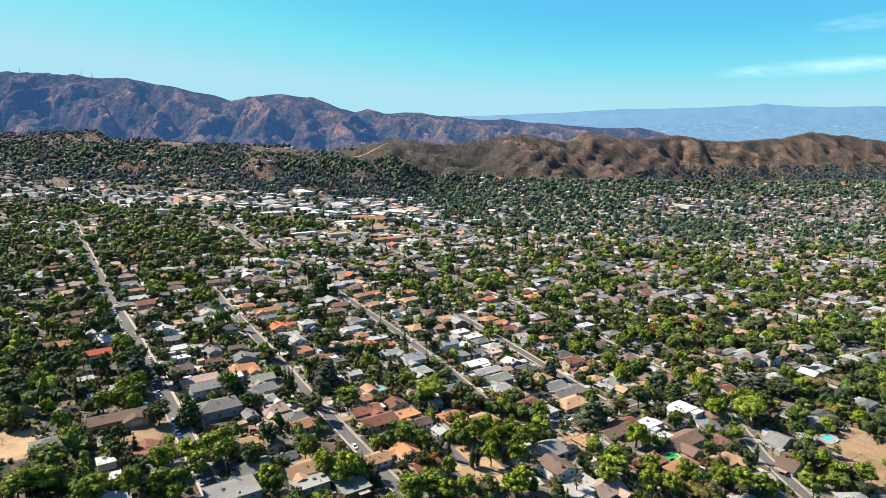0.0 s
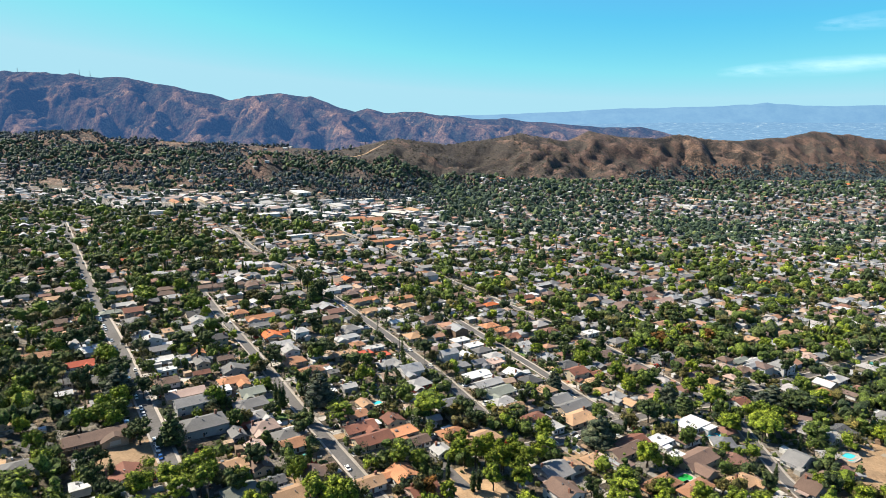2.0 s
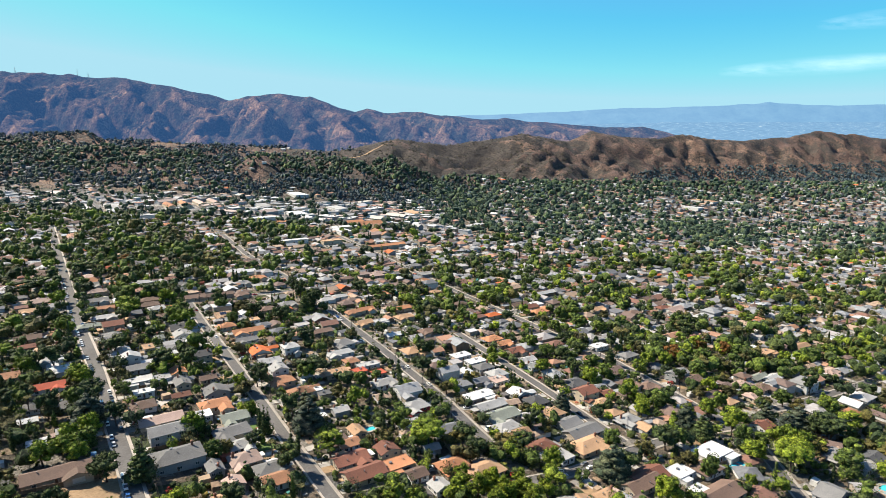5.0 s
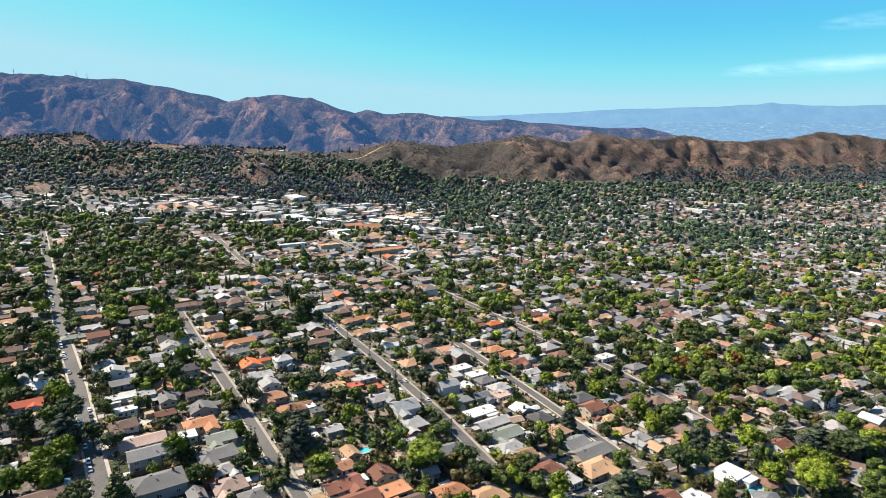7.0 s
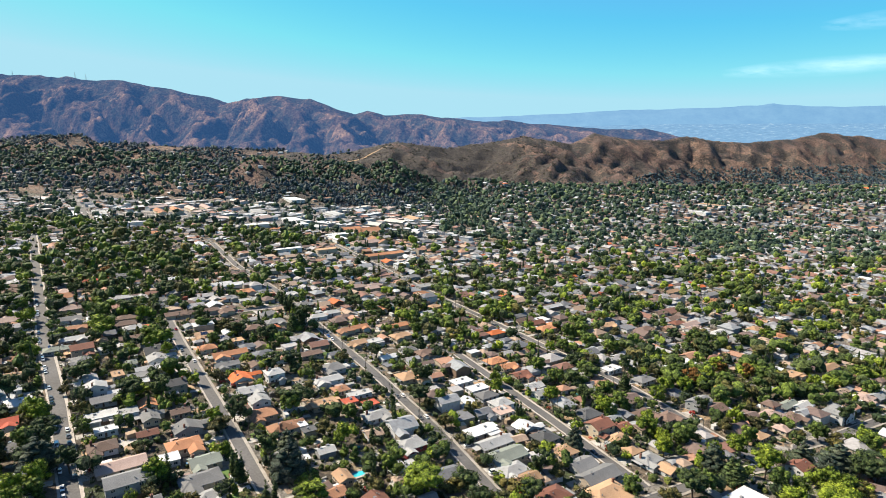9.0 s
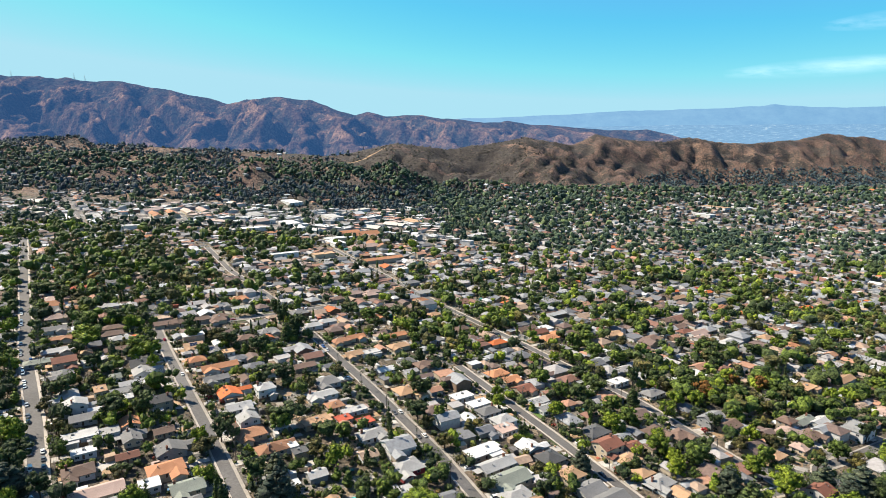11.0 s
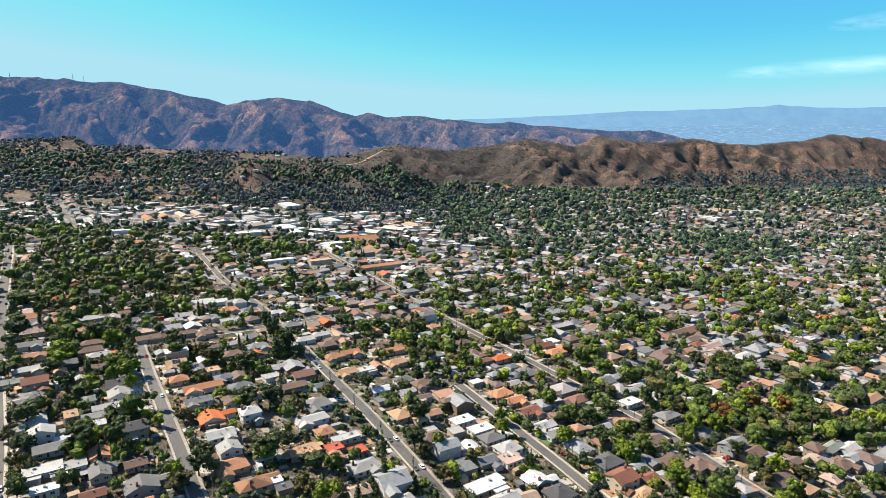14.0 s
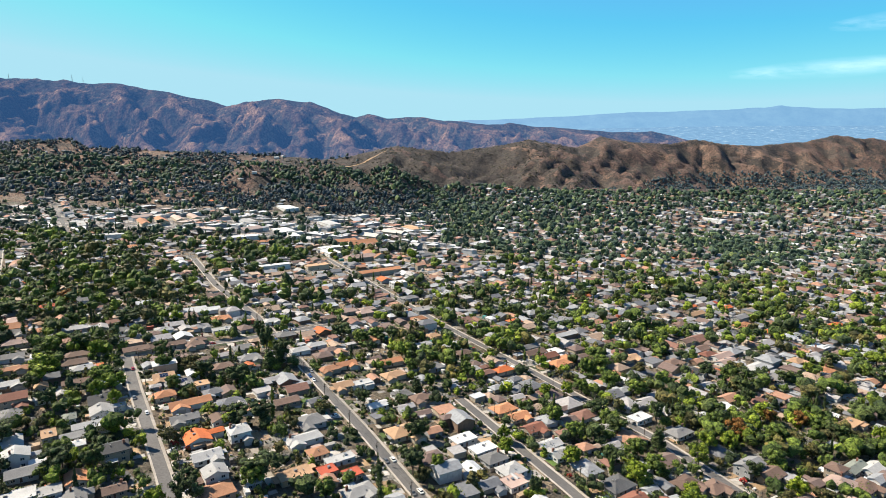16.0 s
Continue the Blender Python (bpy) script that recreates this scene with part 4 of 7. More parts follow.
house(180, 567, 11, 10, 0, "hip", "gray", "gray")
house(206, 441, 9, 8, 0, "hip", "brown", "beige", storeys=2)
house(220, 448, 16, 7, 0, "gable", "green", "gray")
house(230, 448, 14, 8, 0, "gable", "pale", "white")
house(202, 431, 14, 12, 0, "hip", "pink", "cream")
house(214, 430, 13, 9, 0, "hip", "brown", "beige")
house(199, 414, 8, 8, 0, "hip", "pink", "cream")
house(179, 403, 10, 8, 0, "hip", "tan", "cream")
house(245, 436, 16, 12, 0, "flat", "pale", "white", storeys=2)
house(292, 522, 19, 8, 0, "gable", "tan", "white")
house(289, 500, 10, 9, 0, "hip", "orange", "white")
house(181, 366, 10, 9, 0, "gable", "redbrown", "white", storeys=2)
house(189, 365, 13, 10, 0, "gable", "brown", "cream")
house(277, 423, 14, 10, 0, "hip", "pale", "white")
house(252, 396, 12, 9, 0, "hip", "terracotta", "white")
house(208, 342, 14, 10, 0, "hip", "gray", "white")
house(140, 337, 18, 12, 0, "flat", "white", "white")
house(130, 320, 13, 10, 0, "hip", "brown", "white", solar=2)
house(115, 315, 11, 9, 0, "flat", "white", "white")
house(97, 309, 20, 12, 0, "gable", "redbrown", "beige")
house(20, 305, 18, 12, 0, "hip", "tan", "beige")
house(5, 308, 14, 9, 0, "hip", "terracotta", "beige")
house(43, 557, 14, 9, 0, "hip", "orange", "cream")
house(96, 645, 20, 8, 0, "gable", "brown", "gray")
house(80, 591, 16, 9, 0, "gable", "redbrown", "cream")
house(95, 591, 9, 8, 0, "hip", "terracotta", "cream")
house(123, 562, 11, 9, 0, "hip", "clay", "cream")
house(120, 493, 13, 8, 0, "flat", "white", "white")
house(180, 516, 13, 8, 0, "flat", "white", "gray")
house(189, 620, 13, 9, 0, "gable", "brown", "white")
house(214, 620, 14, 8, 0, "hip", "redbrown", "cream")
house(254, 503, 14, 8, 0, "flat", "tan", "beige")
house(283, 467, 11, 9, 0, "hip", "pink", "white")
house(-31, 258, 12, 9, 0, "gable", "tan", "white")
house(-61, 246, 16, 11, 0, "gable", "tan", "white")
house(-0, 290, 8, 8, 90, "gable", "pale", "white")
house(52, 278, 14, 14, 0, "gable", "gray", "white")
house(53, 258, 14, 11, 90, "gable", "brown", "white", storeys=2)
house(61, 283, 8, 12, 90, "gable", "tan", "white")
house(74, 290, 10, 9, 0, "hip", "tan", "cream")
house(61, 246, 18, 12, 0, "flat", "pale", "white")
house(-56, 235, 15, 8, 0, "flat", "pale", "gray")
house(93, 303, 20, 10, 0, "gable", "brown", "beige")
house(127, 298, 22, 12, 0, "gable", "brown", "cream", wing=-1)
house(100, 272, 20, 9, 0, "hip", "clay", "cream")
house(116, 271, 18, 8, 0, "hip", "clay", "cream")
house(143, 281, 12, 10, 0, "hip", "tan", "cream")
house(182, 304, 10, 16, 90, "gable", "gray", "white")
house(176, 280, 9, 19, 90, "gable", "brown", "white")
house(215, 332, 10, 8, 0, "hip", "pale", "white")
house(227, 341, 12, 9, 0, "gable", "dark", "white")
house(269, 363, 14, 9, 0, "hip", "gray", "white")
house(118, 300, 8, 6, 0, "flat", "white", "white")
house(73, 247, 14, 12, 0, "gable", "pink", "beige")
house(-177, 252, 14, 11, 0, "hip", "gray", "white")
house(-86, 226, 20, 14, 0, "flat", "gray", "gray")
house(-130, 216, 13, 10, 0, "hip", "pale", "white")
house(-93, 264, 14, 9, 0, "gable", "tan", "white")
house(-247, 368, 18, 10, 0, "gable", "clay", "beige")
house(209, 651, 14, 9, 0, "gable", "brown", "cream")
house(213, 632, 15, 9, 0, "gable", "brown", "beige")
house(224, 617, 20, 9, 0, "gable", "pink", "white")
house(226, 598, 14, 9, 0, "gable", "pale", "gray")
house(242, 595, 22, 12, 0, "hip", "pale", "gray")
house(247, 576, 14, 12, 0, "hip", "gray", "gray")
house(186, 579, 13, 10, 0, "hip", "dark", "white")
house(177, 595, 15, 9, 0, "hip", "brown", "gray")
house(145, 599, 14, 9, 0, "gable", "tan", "beige")
house(263, 721, 16, 10, 0, "hip", "pale", "white")
house(238, 694, 14, 9, 0, "flat", "pale", "white")
house(290, 727, 16, 9, 0, "gable", "gray", "gray", storeys=2)
house(285, 710, 20, 10, 0, "hip", "terracotta", "cream")
house(296, 773, 16, 8, 0, "gable", "orange", "white")
house(292, 792, 9, 8, 0, "hip", "redlead", "white")
house(253, 742, 20, 9, 0, "gable", "tan", "beige")
house(223, 703, 12, 9, 0, "hip", "brown", "beige")
house(385, 727, 14, 10, 0, "hip", "orange", "cream")
house(315, 645, 14, 9, 0, "hip", "brown", "cream")
house(283, 615, 13, 9, 0, "hip", "tan", "cream")
house(268, 625, 12, 9, 0, "hip", "dark", "white")
house(294, 596, 14, 10, 0, "hip", "terracotta", "cream")
house(376, 1054, 14, 9, 0, "hip", "redlead", "cream")
house(87, 578, 16, 10, 0, "hip", "terracotta", "cream")
house(87, 602, 13, 10, 0, "flat", "white", "white")
house(71, 597, 18, 9, 0, "gable", "brown", "cream")
house(104, 648, 22, 8, 0, "gable", "pale", "brown")
house(68, 609, 16, 8, 0, "gable", "gray", "gray")
house(-32, 534, 15, 9, 0, "hip", "tan", "cream")
house(-6, 554, 13, 11, 0, "hip", "gray", "gray")
house(16, 586, 12, 9, 0, "hip", "brown", "cream")
house(5, 601, 16, 8, 0, "gable", "pale", "white", solar=1)
house(-16, 597, 15, 8, 0, "gable", "pale", "white")
house(-8, 621, 12, 8, 0, "hip", "tan", "cream")
house(30, 660, 14, 9, 0, "hip", "pale", "cream")
house(11, 685, 14, 9, 0, "hip", "pink", "cream")
house(5, 722, 14, 9, 0, "hip", "tan", "cream")
house(-22, 665, 14, 9, 0, "hip", "terracotta", "cream")
house(-18, 696, 18, 12, 0, "flat", "gray", "gray")
house(-34, 733, 16, 10, 0, "hip", "gray", "gray")
house(-69, 684, 14, 9, 0, "hip", "pink", "beige")
house(-85, 674, 16, 10, 0, "hip", "pink", "beige")
house(-49, 689, 12, 9, 0, "gable", "gray", "white")
house(-98, 650, 13, 9, 0, "hip", "brown", "beige")
house(-66, 547, 14, 8, 0, "gable", "terracotta", "cream")
house(-103, 568, 14, 9, 0, "hip", "pale", "white")
house(-211, 648, 18, 9, 0, "gable", "white", "white")
house(-182, 630, 14, 9, 0, "hip", "terracotta", "cream")
house(-189, 605, 13, 9, 0, "hip", "gray", "white")
house(-170, 602, 16, 8, 0, "flat", "pale", "white")
house(-178, 567, 12, 10, 0, "hip", "brown", "cream")
house(-202, 554, 20, 9, 0, "gable", "brown", "beige")
house(-191, 564, 14, 8, 0, "gable", "brown", "beige")
house(-143, 566, 13, 9, 0, "hip", "gray", "gray")
house(-132, 547, 14, 10, 0, "hip", "gray", "gray")
house(-212, 593, 12, 9, 0, "hip", "pale", "white")
house(-240, 586, 13, 9, 0, "hip", "gray", "white")
house(-274, 583, 16, 9, 0, "hip", "pale", "gray")
house(-257, 572, 12, 8, 0, "gable", "pale", "gray")
house(-236, 519, 15, 10, 0, "hip", "brown", "beige")
house(-303, 647, 12, 9, 0, "gable", "gray", "white", storeys=2)
house(-331, 690, 14, 8, 0, "gable", "brown", "white")
house(-326, 633, 14, 8, 0, "hip", "redlead", "white")
house(-292, 684, 14, 9, 0, "hip", "brown", "cream")
house(-184, 714, 18, 10, 0, "flat", "gray", "gray")
house(-163, 688, 14, 10, 0, "hip", "gray", "gray")
house(-141, 631, 12, 8, 0, "hip", "pale", "white")
house(-121, 599, 14, 10, 0, "hip", "gray", "brown")
house(-146, 1016, 34, 14, 0, "gable", "terracotta", "cream")
house(-106, 911, 46, 16, 0, "hip", "pink", "beige")
house(-75, 837, 52, 10, 0, "gable", "terracotta", "beige")
house(-49, 782, 16, 10, 0, "flat", "white", "white", storeys=2)
house(-152, 963, 40, 14, 0, "flat", "white", "cream")
house(-287, 1001, 40, 16, 0, "flat", "white", "white")
house(-458, 955, 50, 18, 0, "flat", "pale", "white")
house(-494, 934, 46, 16, 0, "flat", "gray", "white")
house(-325, 984, 24, 12, 0, "flat", "pale", "white")
house(-195, 829, 36, 9, 0, "flat", "white", "white")
house(-149, 844, 26, 12, 0, "flat", "tan", "cream")
house(-250, 982, 26, 9, 0, "gable", "terracotta", "white")
house(-389, 894, 18, 12, 0, "hip", "terracotta", "cream")
house(-233, 1057, 34, 14, 0, "flat", "pale", "gray")
house(-136, 1125, 34, 12, 0, "flat", "pale", "gray")
occupy(147, 327, 2)
occupy(116, 283, 2)
occupy(215, 314, 3)
occupy(202, 360, 2)
occupy(150, 329, 2)
occupy(-37, 341, 2)
occupy(216, 316, 2)
occupy(-140, 269, 13)
occupy(17, 261, 11)
occupy(225, 302, 17)
occupy(210, 276, 15)
occupy(-196, 252, 11)
occupy(-211, 290, 7)



def pick_roof():
    return rng.choices(["gray", "pale", "dark", "white", "brown", "tan", "redbrown", "terracotta", "pink", "green"], [18, 15, 7, 14, 14, 13, 6, 5, 5, 3])[0]


def pick_wall():
    return rng.choices(["white", "cream", "beige", "gray", "brown"], [36, 24, 22, 13, 5])[0]


near_count = 0
far_boxes = []


def lots(line, y_near):
    """Houses on both sides of a street; past y_near they go into one mass."""
    global near_count
    for a, b in zip(line[:-1], line[1:]):
        a, b = Vector(a), Vector(b)
        d = (b - a).normalized()
        nrm = Vector((d.y, -d.x))
        ang = math.degrees(math.atan2(d.y, d.x))
        n = int((b - a).length / 16.5)
        for k in range(n):
            for side in (-1, 1):
                for row in (0, 1):
                    p = a + d * ((k + 0.5) * 16.5 + rng.uniform(-1.5, 1.5)) + nrm * side * ((18 if row == 0 else 33) + rng.uniform(-1.5, 2.0))
                    if row == 1 and rng.random() < 0.12:
                        continue
                    w, dep = (rng.uniform(11, 14.5), rng.uniform(9, 13.5)) if row == 0 else (rng.uniform(6.5, 11), rng.uniform(5.5, 8.5))
                    if p.y < 225 or abs(p.x) > 0.8 * p.y + 110 or not is_free(p.x, p.y, max(w, dep) * 0.46) or road_gap(p.x, p.y) < dep * 0.5 + 2:
                        continue
                    if rng.random() < 0.06:
                        continue
                    shape = rng.choices(["gable", "hip", "flat"], [50, 33, 17])[0]
                    storeys = 2 if row == 0 and rng.random() < 0.1 else 1
                    turn = ang - TURN + (90 if rng.random() < 0.45 else 0) + (180 if side > 0 else 0)
                    if p.y < y_near and near_count < 70:
                        near_count += 1
                        roof = pick_roof()
                        if shape == "flat" and roof in ("redbrown", "terracotta", "brown"):
                            roof = "white"
                        house(p.x, p.y, w, dep, turn, shape, roof, pick_wall(), storeys, rng.choice((-1, 0, 0, 1)) if row == 0 else 0, 1 if rng.random() < 0.08 and shape == "gable" else 0)
                    else:
                        occupy(p.x, p.y, max(w, dep) * 0.48)
                        far_boxes.append((p.x, p.y, w, dep, radians(TURN + turn), shape, 2.9 * storeys))


for line in STREETS:
    lots(line, 610)
for line in FAR_STREETS:
    lots(line, 610)


def far_house_mass(name, items, roof_mat, wall_mat, label):
    V_, F_, I_ = [], [], []
    for x, y, w, d, a, shape, h in items:
        z = up(x, y)
        r = d * 0.2
        sets = []
        if shape == "gable":
            sets = [(gable(w, d, h, r), 0), (wall_shell(w, d, h, r), 1)]
        elif shape == "hip":
            sets = [(hip(w, d, h, r), 0), (wall_shell(w, d, h, 0), 1)]
        else:
            sets = [(flat(w, d, h), 0), (wall_shell(w, d, h, 0), 1)]
            if w > 16:
                for k in range(3):
                    bx, by = rng.uniform(-0.35, 0.35) * w, rng.uniform(-0.35, 0.35) * d
                    sets.append(((box_verts(bx - 1.2, by - 1, h, bx + 1.2, by + 1, h + 1.4), list(BOX_FACES)), 1))
        c, s = math.cos(a), math.sin(a)
        for (vs, fs), m in sets:
            o = len(V_)
            V_ += [(x + c * p - s * q, y + s * p + c * q, z + t) for p, q, t in vs]
            F_ += [tuple(o + i for i in f) for f in fs]
            I_ += [m] * len(fs)
    tagged(new(name, poly_mesh(name, V_, F_, [roof_mat, wall_mat], I_)), label, "houses", kind="stuff")


def arm(x, y, w, d, a, h):
    """A cross-gabled arm that breaks up a plain roof."""
    o, q = rng.choice((-0.3, 0.3)) * w, rng.choice((-0.55, 0.55)) * d
    far_boxes.append((x + math.cos(a) * o - math.sin(a) * q, y + math.sin(a) * o + math.cos(a) * q, d * rng.uniform(0.7, 1.0), w * rng.uniform(0.36, 0.5), a + math.pi / 2, rng.choice(("gable", "gable", "hip", "flat")), h - rng.uniform(0.15, 0.6)))


for x, y, w, d, a, shape, h in list(far_boxes):
    if rng.random() < 0.7:
        arm(x, y, w, d, a, h)
# houses and sheds in the middle of the blocks
for k in range(12000):
    y = math.sqrt(rng.uniform(470 ** 2, 1700 ** 2))
    x = rng.uniform(-1, 1) * (0.76 * y + 60)
    w, d = rng.choice(((11.5, 8.5), (10, 8), (13, 9.5), (8, 6), (6, 4.5), (7, 5)))
    if float(fbm(np.array(x / 120), np.array(y / 120), 57, 3)) > (0.54 if y < 1000 else 0.5) or up(x, y) - float(plain(x, y)) > 6:
        continue
    if not is_free(x, y, w * 0.4) or road_gap(x, y, MAIN_SEGMENTS) < w * 0.5 + 3 or (x < 330 and y > 985 - 0.02 * x):
        continue
    occupy(x, y, w * 0.44)
    a = radians(TURN + rng.choice((0, 90)) + rng.uniform(-5, 5))
    far_boxes.append((x, y, w, d, a, rng.choice(("gable", "hip", "flat", "gable")), 2.8))
    if w > 9 and rng.random() < 0.7:
        arm(x, y, w, d, a, 2.8)
# the hillside and valley houses that no street of the plan reaches
for k in range(1500):
    x, y = rng.uniform(-1500, 1900), rng.uniform(1250, 2500)
    if abs(x) > 0.75 * y + 50 or not is_free(x, y, 8):
        continue
    lift = up(x, y) - float(plain(x, y))
    if lift > (85 if x < -430 else 16) or (lift < 2 and -750 < x < 300 and y < 1500):
        continue
    occupy(x, y, 7)
    far_boxes.append((x, y, rng.uniform(9, 14), rng.uniform(7, 10), rng.uniform(0, 6.3), rng.choice(("gable", "gable", "hip")), 3.0))
far_house_mass("distant_houses", far_boxes, M_FARROOF, M_FARWALL, "crowded low houses with gray, brown and white roofs")

TRAIL = [(-275, 1690), (-238, 1722), (-268, 1752), (-228, 1790), (-205, 1830), (-170, 1880)]
tagged(new("trail", strip_mesh("trail", TRAIL, 3.2, 0.7, M_DRY)), "pale dirt trail zigzagging up the brown hill", "trail", kind="structure")

# the commercial strip: long flat roofs along a boulevard
for x, y, w, d, turn, roof in ((-575, 1012, 62, 17, 0, "white"), (-520, 1000, 58, 17, 0, "white"), (-545, 1040, 66, 18, 0, "pale"), (-470, 1085, 60, 13, 0, "terracotta"), (-455, 1112, 60, 13, 0, "terracotta"),
                               (-440, 1139, 60, 13, 0, "pink"), (-425, 1166, 60, 13, 0, "pink"), (-330, 1150, 46, 22, 0, "pale"), (-250, 1075, 44, 24, 0, "white"), (-228, 1040, 40, 15, 0, "white"),
                               (-120, 1010, 42, 22, 90, "terracotta"), (-92, 930, 40, 20, 0, "clay"), (-150, 930, 38, 18, 0, "white"), (-200, 1180, 52, 22, 0, "pale"), (-300, 1290, 60, 26, 0, "white"),
                               (-60, 1190, 50, 22, 0, "tan"), (620, 1500, 60, 22, 0, "tan"), (560, 1420, 44, 20, 0, "white"), (700, 1560, 50, 22, 0, "pale")):
    house(x, y, w, d, turn + 90, "flat" if roof in ("white", "pale", "tan") else "gable", roof, "cream" if roof in ("terracotta", "pink", "clay") else "white", 1, 0, 0, False)
shops = []
for k in range(5200):
    x, y = rng.uniform(-1050, 1100), rng.uniform(900, 1750)
    if abs(x) > 0.76 * y or business(x, y) < 0.5 and (y < 1005 - 0.05 * x or rng.random() < 0.88):
        continue
    w, d = rng.choice(((18, 12), (26, 15), (34, 18), (22, 20), (42, 16), (15, 13), (18, 12), (14, 11), (12, 10), (12, 9)))
    if up(x, y) - float(plain(x, y)) > 3:
        continue
    if not is_free(x, y, max(w, d) * 0.34) or road_gap(x, y, MAIN_SEGMENTS) < w * 0.5:
        continue
    occupy(x, y, max(w, d) * 0.42)
    shops.append((x, y, w, d, radians(rng.choice((-34, 56)) + rng.uniform(-2, 2)), "flat" if rng.random() < 0.85 else "gable", rng.uniform(3.8, 6.2)))
far_house_mass("commercial_blocks", shops, M_COMROOF, M_FARWALL, "long flat-roofed shops and warehouses in white and tan")

# ---------------------------------------------------------------- trees
def ico_arrays(level):
    bm = bmesh.new()
    bmesh.ops.create_icosphere(bm, subdivisions=level, radius=1.0)
    v = np.array([p.co for p in bm.verts])
    f = np.array([[q.index for q in face.verts] for face in bm.faces])
    bm.free()
    return v, f


ICO1 = ico_arrays(1)
nrng = np.random.RandomState(5)


def blob(centre, radius, base, jitter=0.22, squash=0.85):
    v, f = base
    r = radius * (1 + jitter * (nrng.rand(len(v), 1) * 2 - 1))
    return v * r * np.array([1, 1, squash]) + np.array(centre), f


def leaf_tris(centres, size):
    """One small ragged leaf clump, a triangle, at each centre."""
    n = len(centres)
    a = nrng.randn(n, 3, 3)
    a /= np.linalg.norm(a, axis=2, keepdims=True)
    v = (centres[:, None, :] + a * size * (0.6 + 0.8 * nrng.rand(n, 1, 1))).reshape(-1, 3)
    return v, np.arange(3 * n).reshape(-1, 3)


def join(pieces):
    V_, F_, o = [], [], 0
    for v, f in pieces:
        V_.append(v)
        F_.append(f + o)
        o += len(v)
    return np.concatenate(V_), np.concatenate(F_)


def limb(a, b, r0, r1, sides=6):
    a, b = np.array(a, float), np.array(b, float)
    d = (b - a) / np.linalg.norm(b - a)
    p = np.cross(d, (0.3, 0.9, 0.2))
    p /= np.linalg.norm(p)
    q = np.cross(d, p)
    ang = np.arange(sides) * 2 * math.pi / sides
    ring = np.cos(ang)[:, None] * p + np.sin(ang)[:, None] * q
    v = np.concatenate([a + ring * r0, b + ring * r1])
    f = []
    for k in range(sides):
        j = (k + 1) % sides
        f += [(k, j, sides + j), (k, sides + j, sides + k)]
    return v, np.array(f)


def crown_mesh(name, lumps, leaf, leaves, size):
    """lumps: (centre, radius, squash); ragged leaves stand off each lump."""
    pieces = [blob(c, r * 0.8, ICO1, 0.2, s) for c, r, s in lumps]
    total = sum(r * r for c, r, s in lumps)
    for c, r, s in lumps:
        n = max(8, int(leaves * r * r / total))
        d = nrng.randn(n, 3)
        d /= np.linalg.norm(d, axis=1, keepdims=True)
        d[:, 2] = np.where(d[:, 2] < -0.5, -d[:, 2], d[:, 2])
        pieces.append(leaf_tris(np.array(c) + d * np.array([1, 1, s]) * r * (0.7 + 0.42 * nrng.rand(n, 1)), size))
    v, f = join(pieces)
    return np_mesh(name, v, f, [LEAF[leaf]], smooth=True)


def tree_model(name, label, category, crown, trunk):
    root = new(name)
    part("trunk", trunk, root)
    part("crown", crown, root)
    return tagged(root, label, category, "street and garden trees")


def broadleaf(leaf, label, height=9.0, spread=4.6, lumps=18, bare=0.16, name="tree", leaves=1050):
    """A spreading tree: forked trunk and a crown of uneven lumps with gaps."""
    base = height * bare
    L_, W_ = [], [limb((0, 0, -1), (0.1, 0.05, base), 0.34, 0.26)]
    lumps = int(lumps * 1.6)
    for k in range(lumps):
        ang = k * 2.4 + nrng.rand() * 0.8
        rad = spread * math.sqrt((k + 0.3) / lumps) * (0.62 + 0.2 * nrng.rand())
        # the crown bulges in the middle and thins towards its top and foot
        full = math.sqrt(max(0.05, 1 - (rad / spread) ** 2))
        zz = base + (height - base) * (0.46 + 0.42 * full * (nrng.rand() * 1.7 - 0.62))
        c = (rad * math.cos(ang), rad * math.sin(ang), zz)
        L_.append((c, spread * (0.25 + 0.16 * nrng.rand()), 0.72 + 0.2 * nrng.rand()))
        if k % 5 == 0:
            W_.append(limb((0.1, 0.05, base * 0.92), c, 0.2, 0.06, 5))
    v, f = join(W_)
    return tree_model(name, label, "tree", crown_mesh("crown", L_, leaf, leaves, 0.42), np_mesh("trunk", v, f, [M_BARK]))


def conifer(leaf, label, height=15.0, spread=3.6, tiers=9, name="pine_tree"):
    L_ = []
    for k in range(tiers):
        u = k / (tiers - 1)
        r = spread * (1 - u) ** 0.75 + 0.35
        n = max(1, int(5 * (1 - u) + 1))
        for j in range(n):
            ang = j * 2 * math.pi / n + k
            o = r * 0.55 if n > 1 else 0
            L_.append(((o * math.cos(ang) * (0.8 + 0.4 * nrng.rand()), o * math.sin(ang), height * (0.14 + 0.84 * u) + nrng.rand() * 0.5), r * 0.62 * (0.8 + 0.4 * nrng.rand()), 0.6))
    v, f = limb((0, 0, -1), (0, 0, height * 0.9), 0.36, 0.08)
    return tree_model(name, label, "tree", crown_mesh("crown", L_, leaf, 1300, 0.45), np_mesh("trunk", v, f, [M_BARK]))


